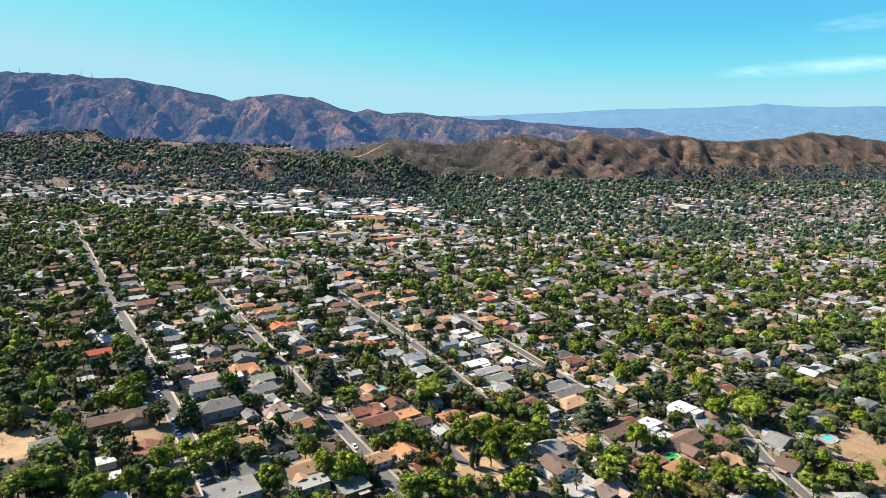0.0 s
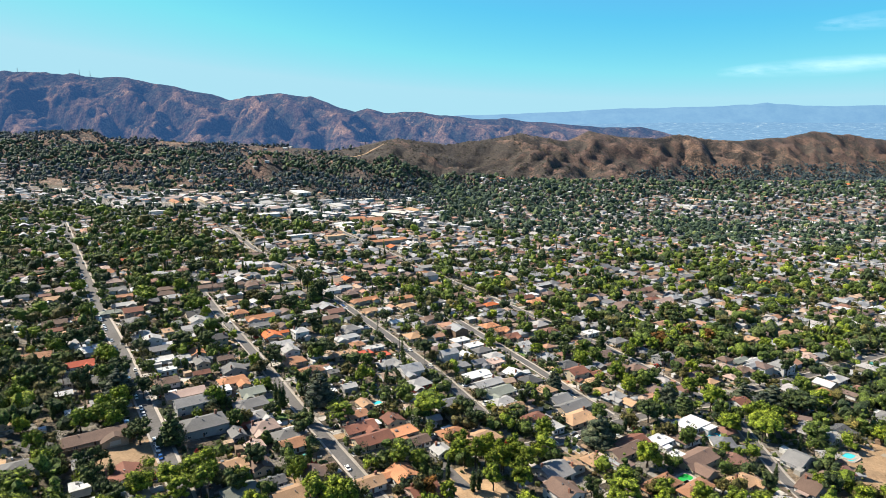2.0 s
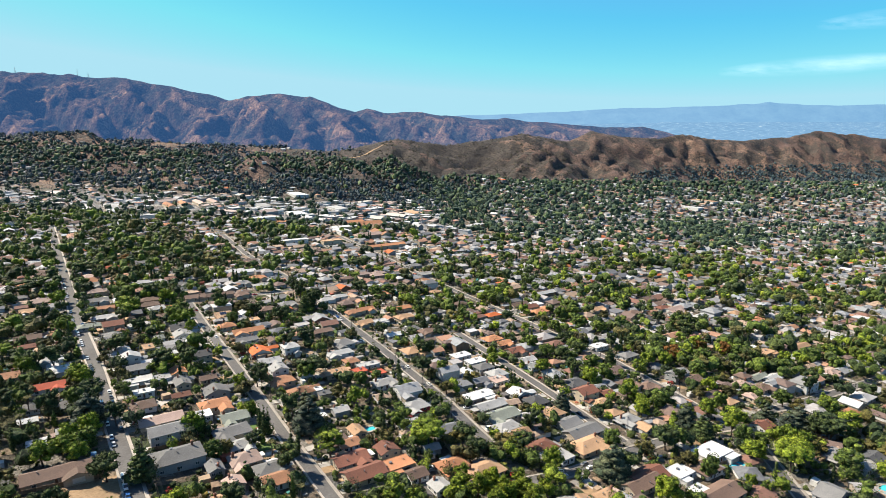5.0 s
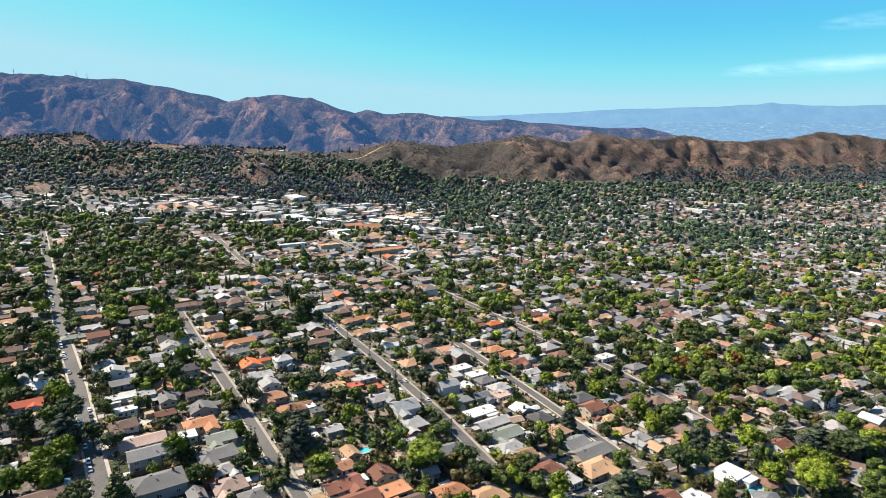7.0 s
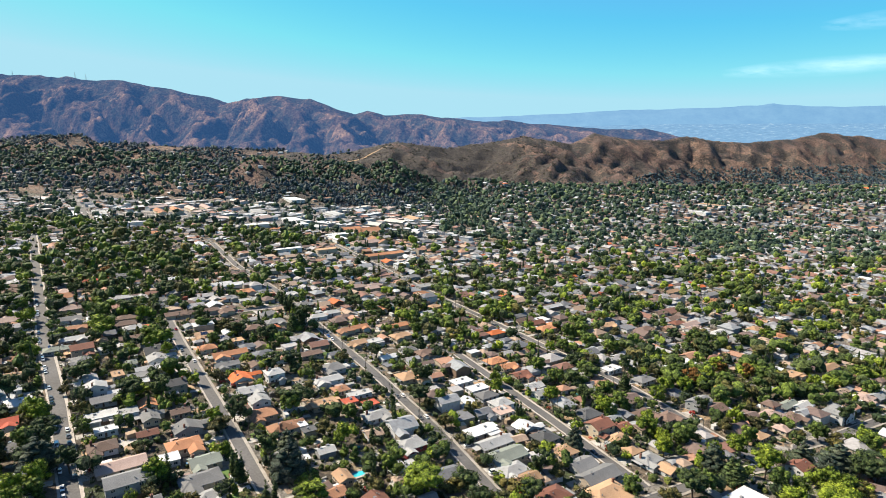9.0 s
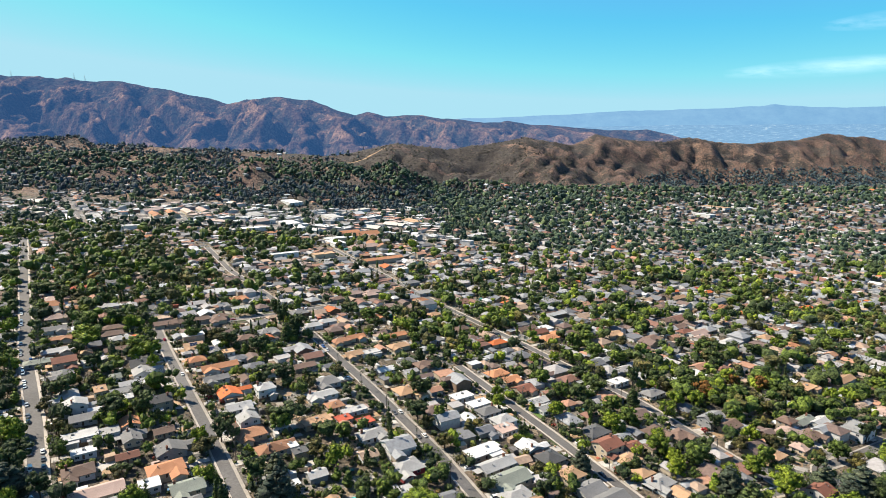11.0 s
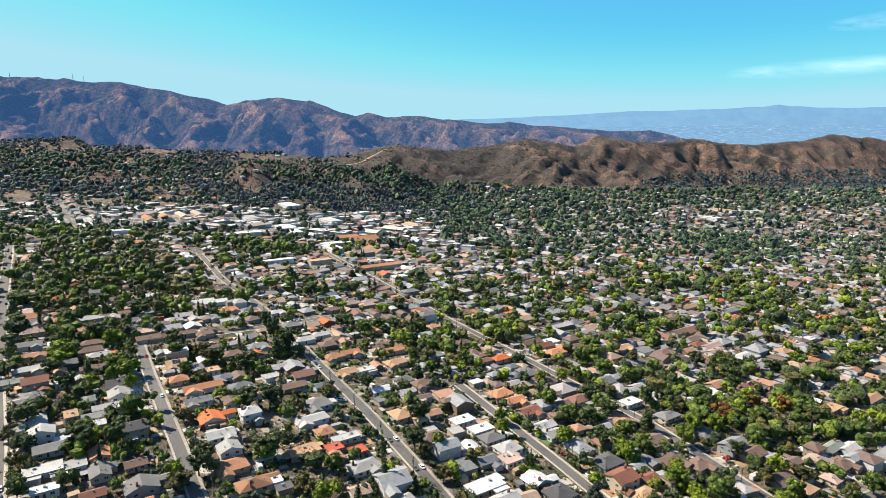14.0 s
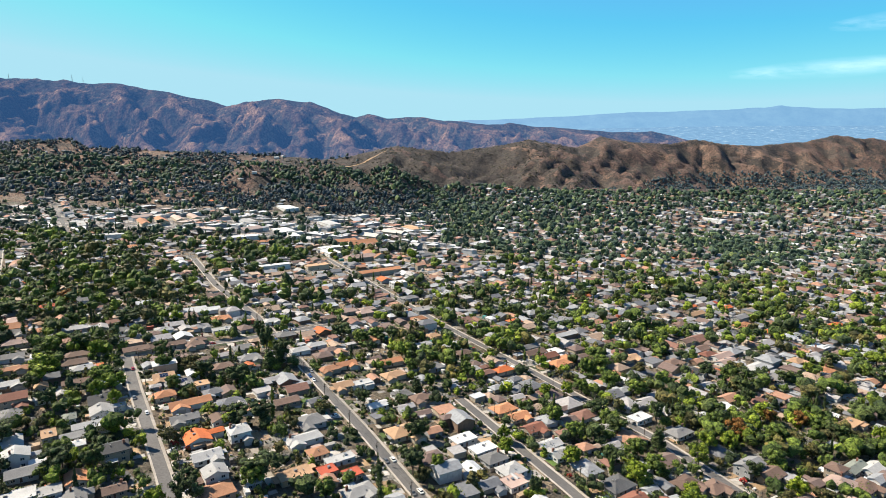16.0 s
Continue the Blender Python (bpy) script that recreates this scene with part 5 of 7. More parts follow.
def cypress(label, height=17.0, spread=1.15):
    L_ = []
    for k in range(12):
        u = k / 11
        r = spread * (0.62 + 0.5 * math.sin(math.pi * min(1, u * 1.05 + 0.1))) * (1 - 0.62 * u ** 3)
        L_.append(((0.16 * nrng.randn(), 0.16 * nrng.randn(), height * (0.07 + 0.88 * u)), r, 1.25))
    v, f = limb((0, 0, -1), (0, 0, height * 0.6), 0.22, 0.1)
    return tree_model("cypress_tree", label, "tree", crown_mesh("crown", L_, "dark", 700, 0.36), np_mesh("trunk", v, f, [M_BARK]))


def palm(label, height=12.0):
    pieces = []
    for k in range(22):
        ang, tip = k * 2.4, nrng.rand()
        d = np.array([math.cos(ang), math.sin(ang), 0])
        side = np.array([-d[1], d[0], 0]) * 0.32
        p0 = np.array([0, 0, height])
        p1 = p0 + d * 1.5 + np.array([0, 0, 1.0 - 1.3 * tip])
        p2 = p0 + d * 2.6 + np.array([0, 0, 0.4 - 2.6 * tip])
        v = np.array([p0, p1 - side, p1 + side, p2])
        pieces.append((v, np.array([(0, 1, 2), (1, 3, 2)])))
        pieces.append((v + np.array([0, 0, -0.06]), np.array([(0, 2, 1), (1, 2, 3)])))
    pieces.append(blob((0, 0, height - 0.5), 0.6, ICO1, 0.2, 1.3))
    v, f = join(pieces)
    tv, tf = join([limb((0, 0, -1), (0.1, 0, height * 0.5), 0.28, 0.22), limb((0.1, 0, height * 0.5), (0, 0, height), 0.22, 0.2)])
    return tree_model("palm_tree", label, "tree", np_mesh("crown", v, f, [LEAF["olive"]]), np_mesh("trunk", tv, tf, [M_BARK]))


FAR_AWAY = Matrix.Translation((0, -900, -400))
MODELS = {
    "oak": broadleaf("mid", "rounded green garden tree with a spreading leafy crown"),
    "oak2": broadleaf("mid", "broad mid-green shade tree with an uneven crown", 8.0, 5.2, 15),
    "bright": broadleaf("bright", "bright yellow-green tree in full leaf", 9.5, 4.6, 13),
    "bright2": broadleaf("bright", "tall bright green tree with a loose crown", 12.0, 4.8, 15, 0.25),
    "dark": broadleaf("dark", "dense dark green evergreen tree", 10.0, 4.4, 13, 0.2),
    "dark2": broadleaf("dark", "tall dark evergreen tree with a lumpy crown", 13.0, 5.0, 16, 0.2),
    "olive": broadleaf("olive", "dusty olive-green tree with a thin crown", 7.5, 4.2, 11),
    "rust": broadleaf("rust", "tree with dry rust-brown foliage", 9.0, 4.4, 12),
    "umbrella": broadleaf("bright", "umbrella-crowned stone pine on a bare forked trunk", 12.0, 7.0, 17, 0.55, "stone_pine", 1700),
    "pine_bright": broadleaf("pine", "tall bright green pine with an open layered crown", 16.0, 4.4, 17, 0.32, "pine_tree", 1700),
    "cedar": conifer("blue", "large blue-green cedar with layered branches", 17.0, 5.4, 10, "cedar_tree"),
    "pine": conifer("dark", "tall dark green conical conifer", 15.0, 3.2, 9),
    "cypress": cypress("slender dark columnar cypress tree"),
    "palm": palm("tall palm tree with a drooping tuft of fronds"),
    "shrub": broadleaf("mid", "low rounded green garden shrub", 2.6, 2.0, 6, 0.05, "shrub", 160),
    "bloom": broadleaf("bloom", "shrub covered in crimson blossom", 2.8, 1.9, 6, 0.05, "shrub", 160),
}
for _m in MODELS.values():
    _m.matrix_world = FAR_AWAY
USED = set()
tree_spots = []


def plant(kind, x, y, size=1.0, tall=None):
    """Stands a tree at (x, y); the first of a kind is the model itself."""
    tall = size if tall is None else tall
    if y > 610 and kind not in ("cypress", "palm", "pine", "cedar", "rust", "umbrella"):
        tree_spots.append((x, y, 4.4 * size))
        return None
    m = Matrix.Translation((x, y, up(x, y))) @ Matrix.Rotation(rng.uniform(0, 6.28), 4, "Z")
    ob = MODELS[kind]
    if kind in USED:
        ob = copy_thing(ob, m)
    else:
        USED.add(kind)
        ob.matrix_world = m
    ob.scale = (size, size, tall * (1.12 if kind in ("oak", "oak2", "bright", "bright2", "dark", "dark2", "rust") else 1.0))
    return ob


# the trees that stand out
plant("cedar", -174, 326, 1.56, 1.08)
plant("bright", -207, 372, 1.46, 1.12)
plant("bright", -303, 509, 1.46, 1.12)
plant("dark2", -340, 529, 1.79, 0.95)
plant("dark", -240, 388, 1.53, 1.12)
plant("dark2", -209, 417, 1.46, 0.95)
plant("olive", -188, 380, 1.07, 1.07)
plant("olive", -208, 402, 1.07, 1.07)
plant("dark", -140, 280, 1.40, 1.12)
plant("pine", -126, 282, 1.75, 1.30)
plant("bright", -121, 323, 1.34, 1.12)
plant("cypress", -116.9, 325.4, 1.13, 0.88)
plant("dark2", -154, 399, 1.12, 1.08)
plant("dark2", -169, 396, 1.34, 0.95)
plant("bright", -192, 486, 1.70, 1.12)
plant("olive", -112, 371, 1.60, 1.12)
plant("bright", -100, 346, 0.85, 0.85)
plant("cypress", -90.1, 328.8, 1.13, 1.00)
plant("cypress", -87.5, 327.2, 1.13, 1.00)
plant("cypress", -85.6, 327.6, 1.13, 0.94)
plant("dark", -89, 315, 1.05, 0.85)
plant("dark2", -68, 296, 1.23, 0.95)
plant("dark2", -79, 345, 1.12, 1.16)
plant("cedar", -67, 335, 1.56, 1.14)
plant("cypress", -69.6, 309.0, 1.22, 0.88)
plant("cypress", -67.1, 312.7, 1.22, 0.88)
plant("dark2", -82, 403, 1.57, 0.95)
plant("bright2", -52, 312, 1.63, 0.95)
plant("bright2", -48, 361, 1.05, 1.08)
plant("cypress", -26.4, 401.2, 1.30, 1.18)
plant("cypress", -33.7, 369.2, 1.22, 0.71)
plant("dark2", -12, 418, 1.23, 0.95)
plant("umbrella", -6, 325, 1.44, 1.17)
plant("oak", -23, 344, 0.97, 0.97)
plant("olive", -156, 519, 1.47, 1.12)
plant("dark", -127, 505, 1.53, 1.12)
plant("dark2", -111, 546, 1.12, 1.25)
plant("bright", -127, 572, 0.85, 0.85)
plant("dark2", -136, 584, 0.90, 1.25)
plant("cypress", -197.2, 614.5, 1.30, 0.82)
plant("cypress", -319.9, 599.6, 1.22, 0.82)
plant("cypress", -315.5, 601.0, 1.22, 0.82)
plant("cypress", -310.2, 599.5, 1.22, 0.82)
plant("cypress", -325.8, 600.8, 1.22, 0.82)
plant("dark2", -338, 542, 1.79, 0.95)
plant("bright", -172, 288, 1.46, 1.12)
plant("bright", -165, 295, 1.46, 1.12)
plant("palm", -207, 332, 1.15, 0.83)
plant("olive", -192, 328, 1.33, 1.12)
plant("dark", -108, 383, 1.15, 1.12)
plant("olive", -135, 431, 1.20, 1.12)
plant("oak", -163, 307, 0.97, 0.97)
plant("olive", -66, 475, 1.20, 1.12)
plant("dark", -45, 487, 1.15, 1.12)
plant("oak", -20, 546, 0.97, 0.97)
plant("pine", -15, 511, 1.05, 0.94)
plant("dark2", -107, 452, 1.34, 0.95)
plant("dark2", -97, 458, 1.34, 0.95)
plant("olive", -100, 306, 1.07, 1.07)
plant("oak", -103, 302, 0.97, 0.97)
plant("olive", -59, 375, 1.33, 1.12)
plant("cypress", -54.0, 320.1, 1.13, 0.76)
plant("palm", -79, 310, 0.96, 0.58)
plant("oak", -7, 523, 0.97, 0.97)
plant("dark", -13, 450, 1.27, 1.12)
plant("olive", -7, 411, 1.07, 1.07)
plant("dark", -51, 575, 1.02, 1.02)
plant("oak", -24, 598, 0.97, 0.97)
plant("dark2", -81, 601, 1.12, 0.95)
plant("dark", -106, 644, 1.02, 1.02)
plant("oak2", -288, 578, 1.29, 1.12)
plant("oak2", -283, 594, 1.29, 1.12)
plant("dark", -341, 600, 1.27, 1.12)
plant("oak2", -311, 558, 1.29, 1.12)
plant("bright", -240, 504, 1.22, 1.12)
plant("dark", -234, 476, 1.15, 1.12)
plant("dark", -214, 459, 1.40, 1.12)
plant("oak", -190, 343, 1.22, 1.12)
plant("bright", -240, 377, 1.22, 1.12)
plant("cypress", 56.9, 512.8, 1.30, 0.82)
plant("bright", 35, 441, 0.97, 0.97)
plant("cypress", 43.6, 405.0, 1.22, 0.82)
plant("cypress", 45.3, 404.1, 1.22, 0.82)
plant("cedar", 70, 377, 0.93, 0.89)
plant("dark2", 48, 350, 1.01, 0.95)
plant("dark2", 41, 326, 1.12, 0.83)
plant("cedar", 81, 310, 1.66, 1.08)
plant("dark", 89, 314, 1.53, 1.12)
plant("bright", 54, 313, 1.22, 1.12)
plant("olive", 28, 322, 1.60, 1.12)
plant("dark", 18, 318, 1.27, 1.12)
plant("dark", 13, 331, 1.53, 1.12)
plant("bright", 115, 399, 1.46, 1.12)
plant("bright", 116, 375, 1.10, 1.10)
plant("oak", 133, 393, 1.58, 1.12)
plant("olive", 104, 332, 1.33, 1.12)
plant("dark2", 117, 340, 1.34, 0.95)
plant("pine", 143, 355, 1.75, 1.08)
plant("cedar", 138, 367, 1.24, 0.95)
plant("bright2", 166, 370, 1.63, 0.95)
plant("cedar", 187, 374, 1.24, 0.95)
plant("cedar", 206, 374, 1.87, 0.89)
plant("olive", 219, 398, 1.33, 1.12)
plant("dark2", 218, 366, 2.02, 0.95)
plant("bright2", 236, 374, 1.63, 0.95)
plant("umbrella", 175, 326, 1.44, 1.17)
plant("bright", 160, 333, 1.46, 1.12)
plant("olive", 123, 324, 1.20, 1.12)
plant("oak", 206, 329, 1.70, 1.12)
plant("bright", 237, 398, 1.22, 1.12)
plant("pine", 120, 460, 1.12, 1.08)
plant("dark", 147, 493, 1.53, 1.12)
plant("bright", 97, 422, 1.34, 1.12)
plant("oak", 109, 431, 1.22, 1.12)
plant("dark", 88, 435, 1.27, 1.12)
plant("oak", 75, 462, 1.22, 1.12)
plant("bright", 67, 434, 0.97, 0.97)
plant("bright", 147, 460, 1.22, 1.12)
plant("bright", 136, 444, 1.22, 1.12)
plant("bright", 160, 462, 1.22, 1.12)
plant("rust", 172, 480, 1.53, 1.12)
plant("bright2", 198, 503, 1.52, 0.95)
plant("oak", 193, 476, 1.46, 1.12)
plant("olive", 203, 474, 1.60, 1.12)
plant("olive", 205, 460, 1.33, 1.12)
plant("rust", 219, 497, 1.27, 1.12)
plant("oak", 227, 491, 1.46, 1.12)
plant("dark", 232, 482, 1.53, 1.12)
plant("olive", 239, 480, 1.60, 1.12)
plant("oak", 244, 464, 1.46, 1.12)
plant("bright", 256, 480, 1.22, 1.12)
plant("oak", 177, 446, 1.22, 1.12)
plant("bright", 172, 417, 1.22, 1.12)
plant("olive", 183, 413, 1.33, 1.12)
plant("umbrella", 346, 614, 1.44, 0.99)
plant("dark", 325, 577, 1.78, 1.12)
plant("cypress", 399.1, 659.0, 1.30, 0.71)
plant("cypress", 353.8, 581.8, 1.13, 0.71)
plant("cypress", 336.7, 537.4, 1.13, 0.59)
plant("cypress", 341.4, 538.3, 1.13, 0.59)
plant("cypress", 347.2, 541.3, 1.13, 0.59)
plant("oak2", 326, 503, 1.29, 1.12)
plant("bright", 320, 484, 1.46, 1.12)
plant("oak2", 294, 478, 1.29, 1.12)
plant("oak2", 307, 508, 1.29, 1.12)
plant("pine", 245, 536, 1.23, 0.72)
plant("dark", 101, 472, 1.53, 1.12)
plant("dark", 95, 495, 1.53, 1.12)
plant("oak", 130, 531, 1.46, 1.12)
plant("oak2", 139, 641, 1.72, 1.12)
plant("oak2", 118, 596, 1.51, 1.12)
plant("dark", 158, 641, 1.27, 1.12)
plant("dark2", 55, 625, 1.57, 0.95)
plant("dark", 69, 617, 1.53, 1.12)
plant("oak", 46, 600, 1.22, 1.12)
plant("oak", 67, 483, 1.22, 1.12)
plant("bright", 82, 523, 0.97, 0.97)
plant("oak", 93, 531, 0.97, 0.97)
plant("cypress", 139.4, 500.9, 1.13, 0.76)
plant("cypress", 142.5, 501.6, 1.13, 0.76)
plant("dark", 192, 569, 1.53, 1.12)
plant("dark", 207, 546, 1.53, 1.12)
plant("dark", 250, 665, 1.53, 1.12)
plant("dark2", 324, 842, 1.79, 0.95)
plant("oak", 16, 549, 0.97, 0.97)
plant("dark", 86, 463, 1.02, 1.02)
plant("dark", 195, 392, 1.02, 1.02)
plant("oak", 214, 405, 1.22, 1.12)
plant("oak", 171, 347, 0.97, 0.97)
plant("olive", 197, 344, 1.60, 1.12)
plant("oak", 129, 315, 0.97, 0.97)
plant("olive", 7, 330, 1.60, 1.12)
plant("olive", 56, 348, 1.07, 1.07)
plant("bright2", -19, 274, 1.03, 0.95)
plant("bright2", -11, 273, 0.85, 0.85)
plant("bright2", 8, 282, 1.03, 0.95)
plant("bright2", 21, 284, 1.20, 0.95)
plant("bright2", 29, 277, 1.20, 0.95)
plant("bright2", 36, 281, 1.03, 0.95)
plant("bright2", 23, 262, 1.03, 0.95)
plant("bright2", 36, 262, 1.03, 0.95)
plant("bright2", -42, 245, 1.37, 0.95)
plant("bright2", -52, 246, 1.03, 0.95)
plant("rust", -6, 254, 1.12, 1.00)
plant("bright2", 3, 249, 0.85, 0.85)
plant("bright", 32, 239, 1.43, 1.12)
plant("bright2", -5, 232, 1.37, 0.95)
plant("bright2", -12, 229, 1.20, 0.95)
plant("bright2", 11, 232, 1.03, 0.95)
plant("bright", -62, 263, 0.89, 0.89)
plant("bright", -63, 258, 0.89, 0.89)
plant("cypress", -35.1, 246.2, 1.22, 0.76)
plant("olive", -48, 266, 0.78, 0.78)
plant("palm", -57, 274, 1.00, 0.67)
plant("cypress", 13.9, 260.3, 1.22, 0.71)
plant("cypress", 16.3, 261.8, 1.22, 0.71)
plant("bright", 51, 304, 0.80, 0.80)
plant("olive", 48, 294, 1.17, 1.12)
plant("dark", 66, 261, 0.93, 0.93)
plant("palm", 59, 243, 1.15, 0.67)
plant("olive", -18, 252, 0.78, 0.78)
plant("bright2", 2, 229, 1.03, 0.95)
plant("bright2", 79, 257, 1.71, 0.95)
plant("bright2", 101, 292, 1.37, 0.95)
plant("olive", 95, 266, 1.17, 1.12)
plant("bright2", 98, 261, 1.03, 0.95)
plant("olive", 117, 262, 1.37, 1.12)
plant("bright2", 102, 245, 1.03, 0.95)
plant("oak", 118, 253, 1.07, 1.07)
plant("bright2", 128, 254, 1.03, 0.95)
plant("bright2", 136, 253, 1.20, 0.95)
plant("bright2", 143, 250, 1.20, 0.95)
plant("dark2", 150, 273, 0.82, 0.82)
plant("oak", 151, 303, 0.71, 0.71)
plant("bright", 146, 308, 0.71, 0.71)
plant("bright", 177, 279, 0.89, 0.89)
plant("dark2", 179, 273, 0.98, 0.95)
plant("olive", 192, 279, 1.17, 1.12)
plant("bright2", 170, 253, 1.03, 0.95)
plant("bright2", 188, 264, 1.03, 0.95)
plant("bright", 203, 267, 1.25, 1.12)
plant("palm", 133, 246, 1.35, 0.67)
plant("olive", 129, 272, 0.98, 0.98)
plant("cedar", 193, 362, 1.21, 0.95)
plant("dark2", 216, 360, 1.48, 0.95)
plant("bright", 243, 330, 1.07, 1.07)
plant("olive", 204, 351, 0.98, 0.98)
plant("olive", 207, 334, 0.98, 0.98)
plant("olive", 118, 323, 0.78, 0.78)
plant("bright2", -164, 213, 1.54, 0.95)
plant("bright2", -164, 231, 1.37, 0.95)
plant("bright2", -161, 217, 1.37, 0.95)
plant("bright2", -156, 217, 1.37, 0.95)
plant("bright2", -166, 250, 1.03, 0.95)
plant("bright", -180, 266, 1.07, 1.07)
plant("bright", -158, 291, 1.07, 1.07)
plant("bright", -196, 282, 0.89, 0.89)
plant("bright", -217, 309, 1.25, 1.12)
plant("oak", -202, 268, 1.07, 1.07)
plant("olive", -213, 280, 0.98, 0.98)
plant("dark2", -140, 241, 0.98, 0.95)
plant("dark", -149, 252, 1.12, 1.12)
plant("dark", -147, 259, 0.93, 0.93)
plant("dark", -130, 234, 1.12, 1.12)
plant("bright2", -120, 239, 1.37, 0.95)
plant("dark2", -124, 227, 0.98, 0.95)
plant("bright2", -111, 246, 1.37, 0.95)
plant("bright2", -104, 252, 1.37, 0.95)
plant("bright2", -103, 237, 1.20, 0.95)
plant("bright2", -101, 259, 1.03, 0.95)
plant("bright2", -98, 244, 1.20, 0.95)
plant("olive", -91, 250, 1.17, 1.12)
plant("bright2", -72, 231, 1.20, 0.95)
plant("cypress", -144.5, 221.3, 1.22, 0.82)
plant("cypress", -137.5, 250.7, 1.22, 0.71)
plant("bright2", -135, 216, 1.20, 0.95)
plant("olive", -129, 222, 1.17, 1.12)
plant("bright2", -113, 221, 1.20, 0.95)
plant("bright2", -106, 223, 1.20, 0.95)
plant("olive", -135, 258, 0.59, 0.59)
plant("dark2", -82, 265, 1.07, 0.95)
plant("dark2", -84, 245, 0.98, 0.95)
plant("cypress", -191.2, 297.2, 1.22, 0.88)
plant("cypress", -208.2, 295.1, 1.04, 0.59)
plant("cypress", -184.2, 302.4, 1.04, 0.59)
plant("dark2", -227, 301, 1.48, 0.95)
plant("dark2", -216, 288, 1.31, 0.95)
plant("dark2", -219, 331, 1.15, 0.95)
plant("dark2", -225, 330, 1.15, 0.95)
plant("palm", -198, 313, 1.15, 0.83)
plant("dark2", -185, 350, 1.31, 0.95)
plant("dark2", -161, 327, 0.98, 0.95)
plant("dark2", -246, 338, 1.15, 0.95)
plant("oak2", -255, 360, 1.10, 1.10)
plant("dark", -222, 348, 0.93, 0.93)
plant("olive", -200, 339, 0.98, 0.98)
plant("cypress", -187.7, 301.8, 1.04, 0.59)
plant("cypress", -176.6, 300.5, 1.04, 0.59)
plant("dark2", -29, 753, 1.34, 0.95)
plant("dark", 37, 751, 1.53, 1.12)
plant("bright", -4, 649, 1.22, 1.12)
plant("oak2", 37, 650, 1.51, 1.12)
plant("oak2", 45, 637, 1.51, 1.12)
plant("oak", 64, 631, 1.46, 1.12)
plant("cypress", 56.5, 608.0, 1.13, 0.82)
plant("bright", 118, 707, 0.97, 0.97)
plant("bright", 147, 648, 1.46, 1.12)
plant("oak2", 137, 634, 1.51, 1.12)
plant("oak2", 116, 578, 1.72, 1.12)
plant("oak2", 116, 546, 1.51, 1.12)
plant("olive", 144, 573, 1.33, 1.12)
plant("oak2", 182, 659, 1.29, 1.12)
plant("pine", 178, 620, 1.23, 0.94)
plant("oak", 142, 613, 1.46, 1.12)
plant("dark", 123, 691, 1.53, 1.12)
plant("pine", 182, 776, 1.40, 1.15)
plant("dark2", 169, 761, 1.34, 0.95)
plant("oak2", 224, 777, 1.29, 1.12)
plant("oak2", 232, 770, 1.29, 1.12)
plant("dark2", 343, 854, 1.57, 0.95)
plant("dark", 342, 810, 1.53, 1.12)
plant("dark2", 319, 708, 1.57, 0.95)
plant("bright", 306, 688, 1.22, 1.12)
plant("olive", 282, 682, 1.33, 1.12)
plant("dark", 357, 748, 1.27, 1.12)
plant("olive", 351, 673, 1.60, 1.12)
plant("dark2", 306, 609, 1.34, 0.95)
plant("oak2", 335, 633, 1.29, 1.12)
plant("bright", 278, 591, 0.97, 0.97)
plant("oak2", 327, 606, 1.51, 1.12)
plant("oak2", 210, 573, 1.51, 1.12)
plant("dark", 219, 566, 1.53, 1.12)
plant("dark", 230, 568, 1.53, 1.12)
plant("dark", 247, 566, 1.53, 1.12)
plant("dark2", 352, 956, 1.79, 0.95)
plant("oak2", -52, 608, 1.51, 1.12)
plant("bright2", -77, 612, 1.40, 0.95)
plant("oak", -62, 597, 1.46, 1.12)
plant("dark", -37, 607, 1.78, 1.12)
plant("pine", -99, 775, 1.40, 1.01)
plant("cypress", -75.7, 735.6, 1.39, 0.82)
plant("cypress", -70.3, 737.1, 1.39, 0.82)
plant("dark2", -124, 560, 1.12, 1.50)
plant("pine", -115, 536, 1.40, 1.15)
plant("dark2", -108, 543, 1.12, 1.33)
plant("bright", -122, 566, 0.97, 0.97)
plant("cypress", -198.3, 608.2, 1.30, 1.06)
plant("olive", -163, 526, 1.87, 1.12)
plant("dark2", -148, 513, 1.34, 0.95)
plant("dark2", -185, 532, 1.12, 1.16)
plant("oak", -178, 520, 1.22, 1.12)
plant("bright", -231, 536, 1.22, 1.12)
plant("oak2", -264, 684, 1.72, 1.12)
plant("oak2", -255, 686, 1.72, 1.12)
plant("oak2", -236, 703, 1.72, 1.12)
plant("oak2", -200, 671, 1.51, 1.12)
plant("dark2", -244, 601, 1.79, 0.95)
plant("oak2", -233, 611, 1.72, 1.12)
plant("cypress", -282.9, 552.9, 1.30, 1.06)
plant("cypress", -297.5, 562.8, 1.30, 1.06)
plant("dark2", -339, 609, 2.02, 0.95)
plant("oak", -331, 617, 1.46, 1.12)
plant("olive", -305, 595, 1.87, 1.12)
plant("rust", -323, 655, 1.78, 1.12)
plant("olive", -353, 741, 2.13, 1.12)
plant("dark2", -394, 771, 2.02, 0.95)
plant("oak2", -345, 769, 1.94, 1.12)
plant("oak2", -302, 729, 1.94, 1.12)
plant("oak2", -398, 724, 1.72, 1.12)
plant("oak2", -317, 809, 1.94, 1.12)
plant("olive", -274, 766, 1.87, 1.12)
plant("olive", -242, 791, 1.87, 1.12)
plant("oak2", -216, 769, 1.51, 1.12)
plant("oak", -226, 837, 1.70, 1.12)
plant("bright", -202, 844, 1.70, 1.12)
plant("oak", -261, 536, 1.46, 1.12)
plant("dark2", -248, 546, 1.57, 0.95)
plant("bright2", -248, 505, 1.63, 0.95)
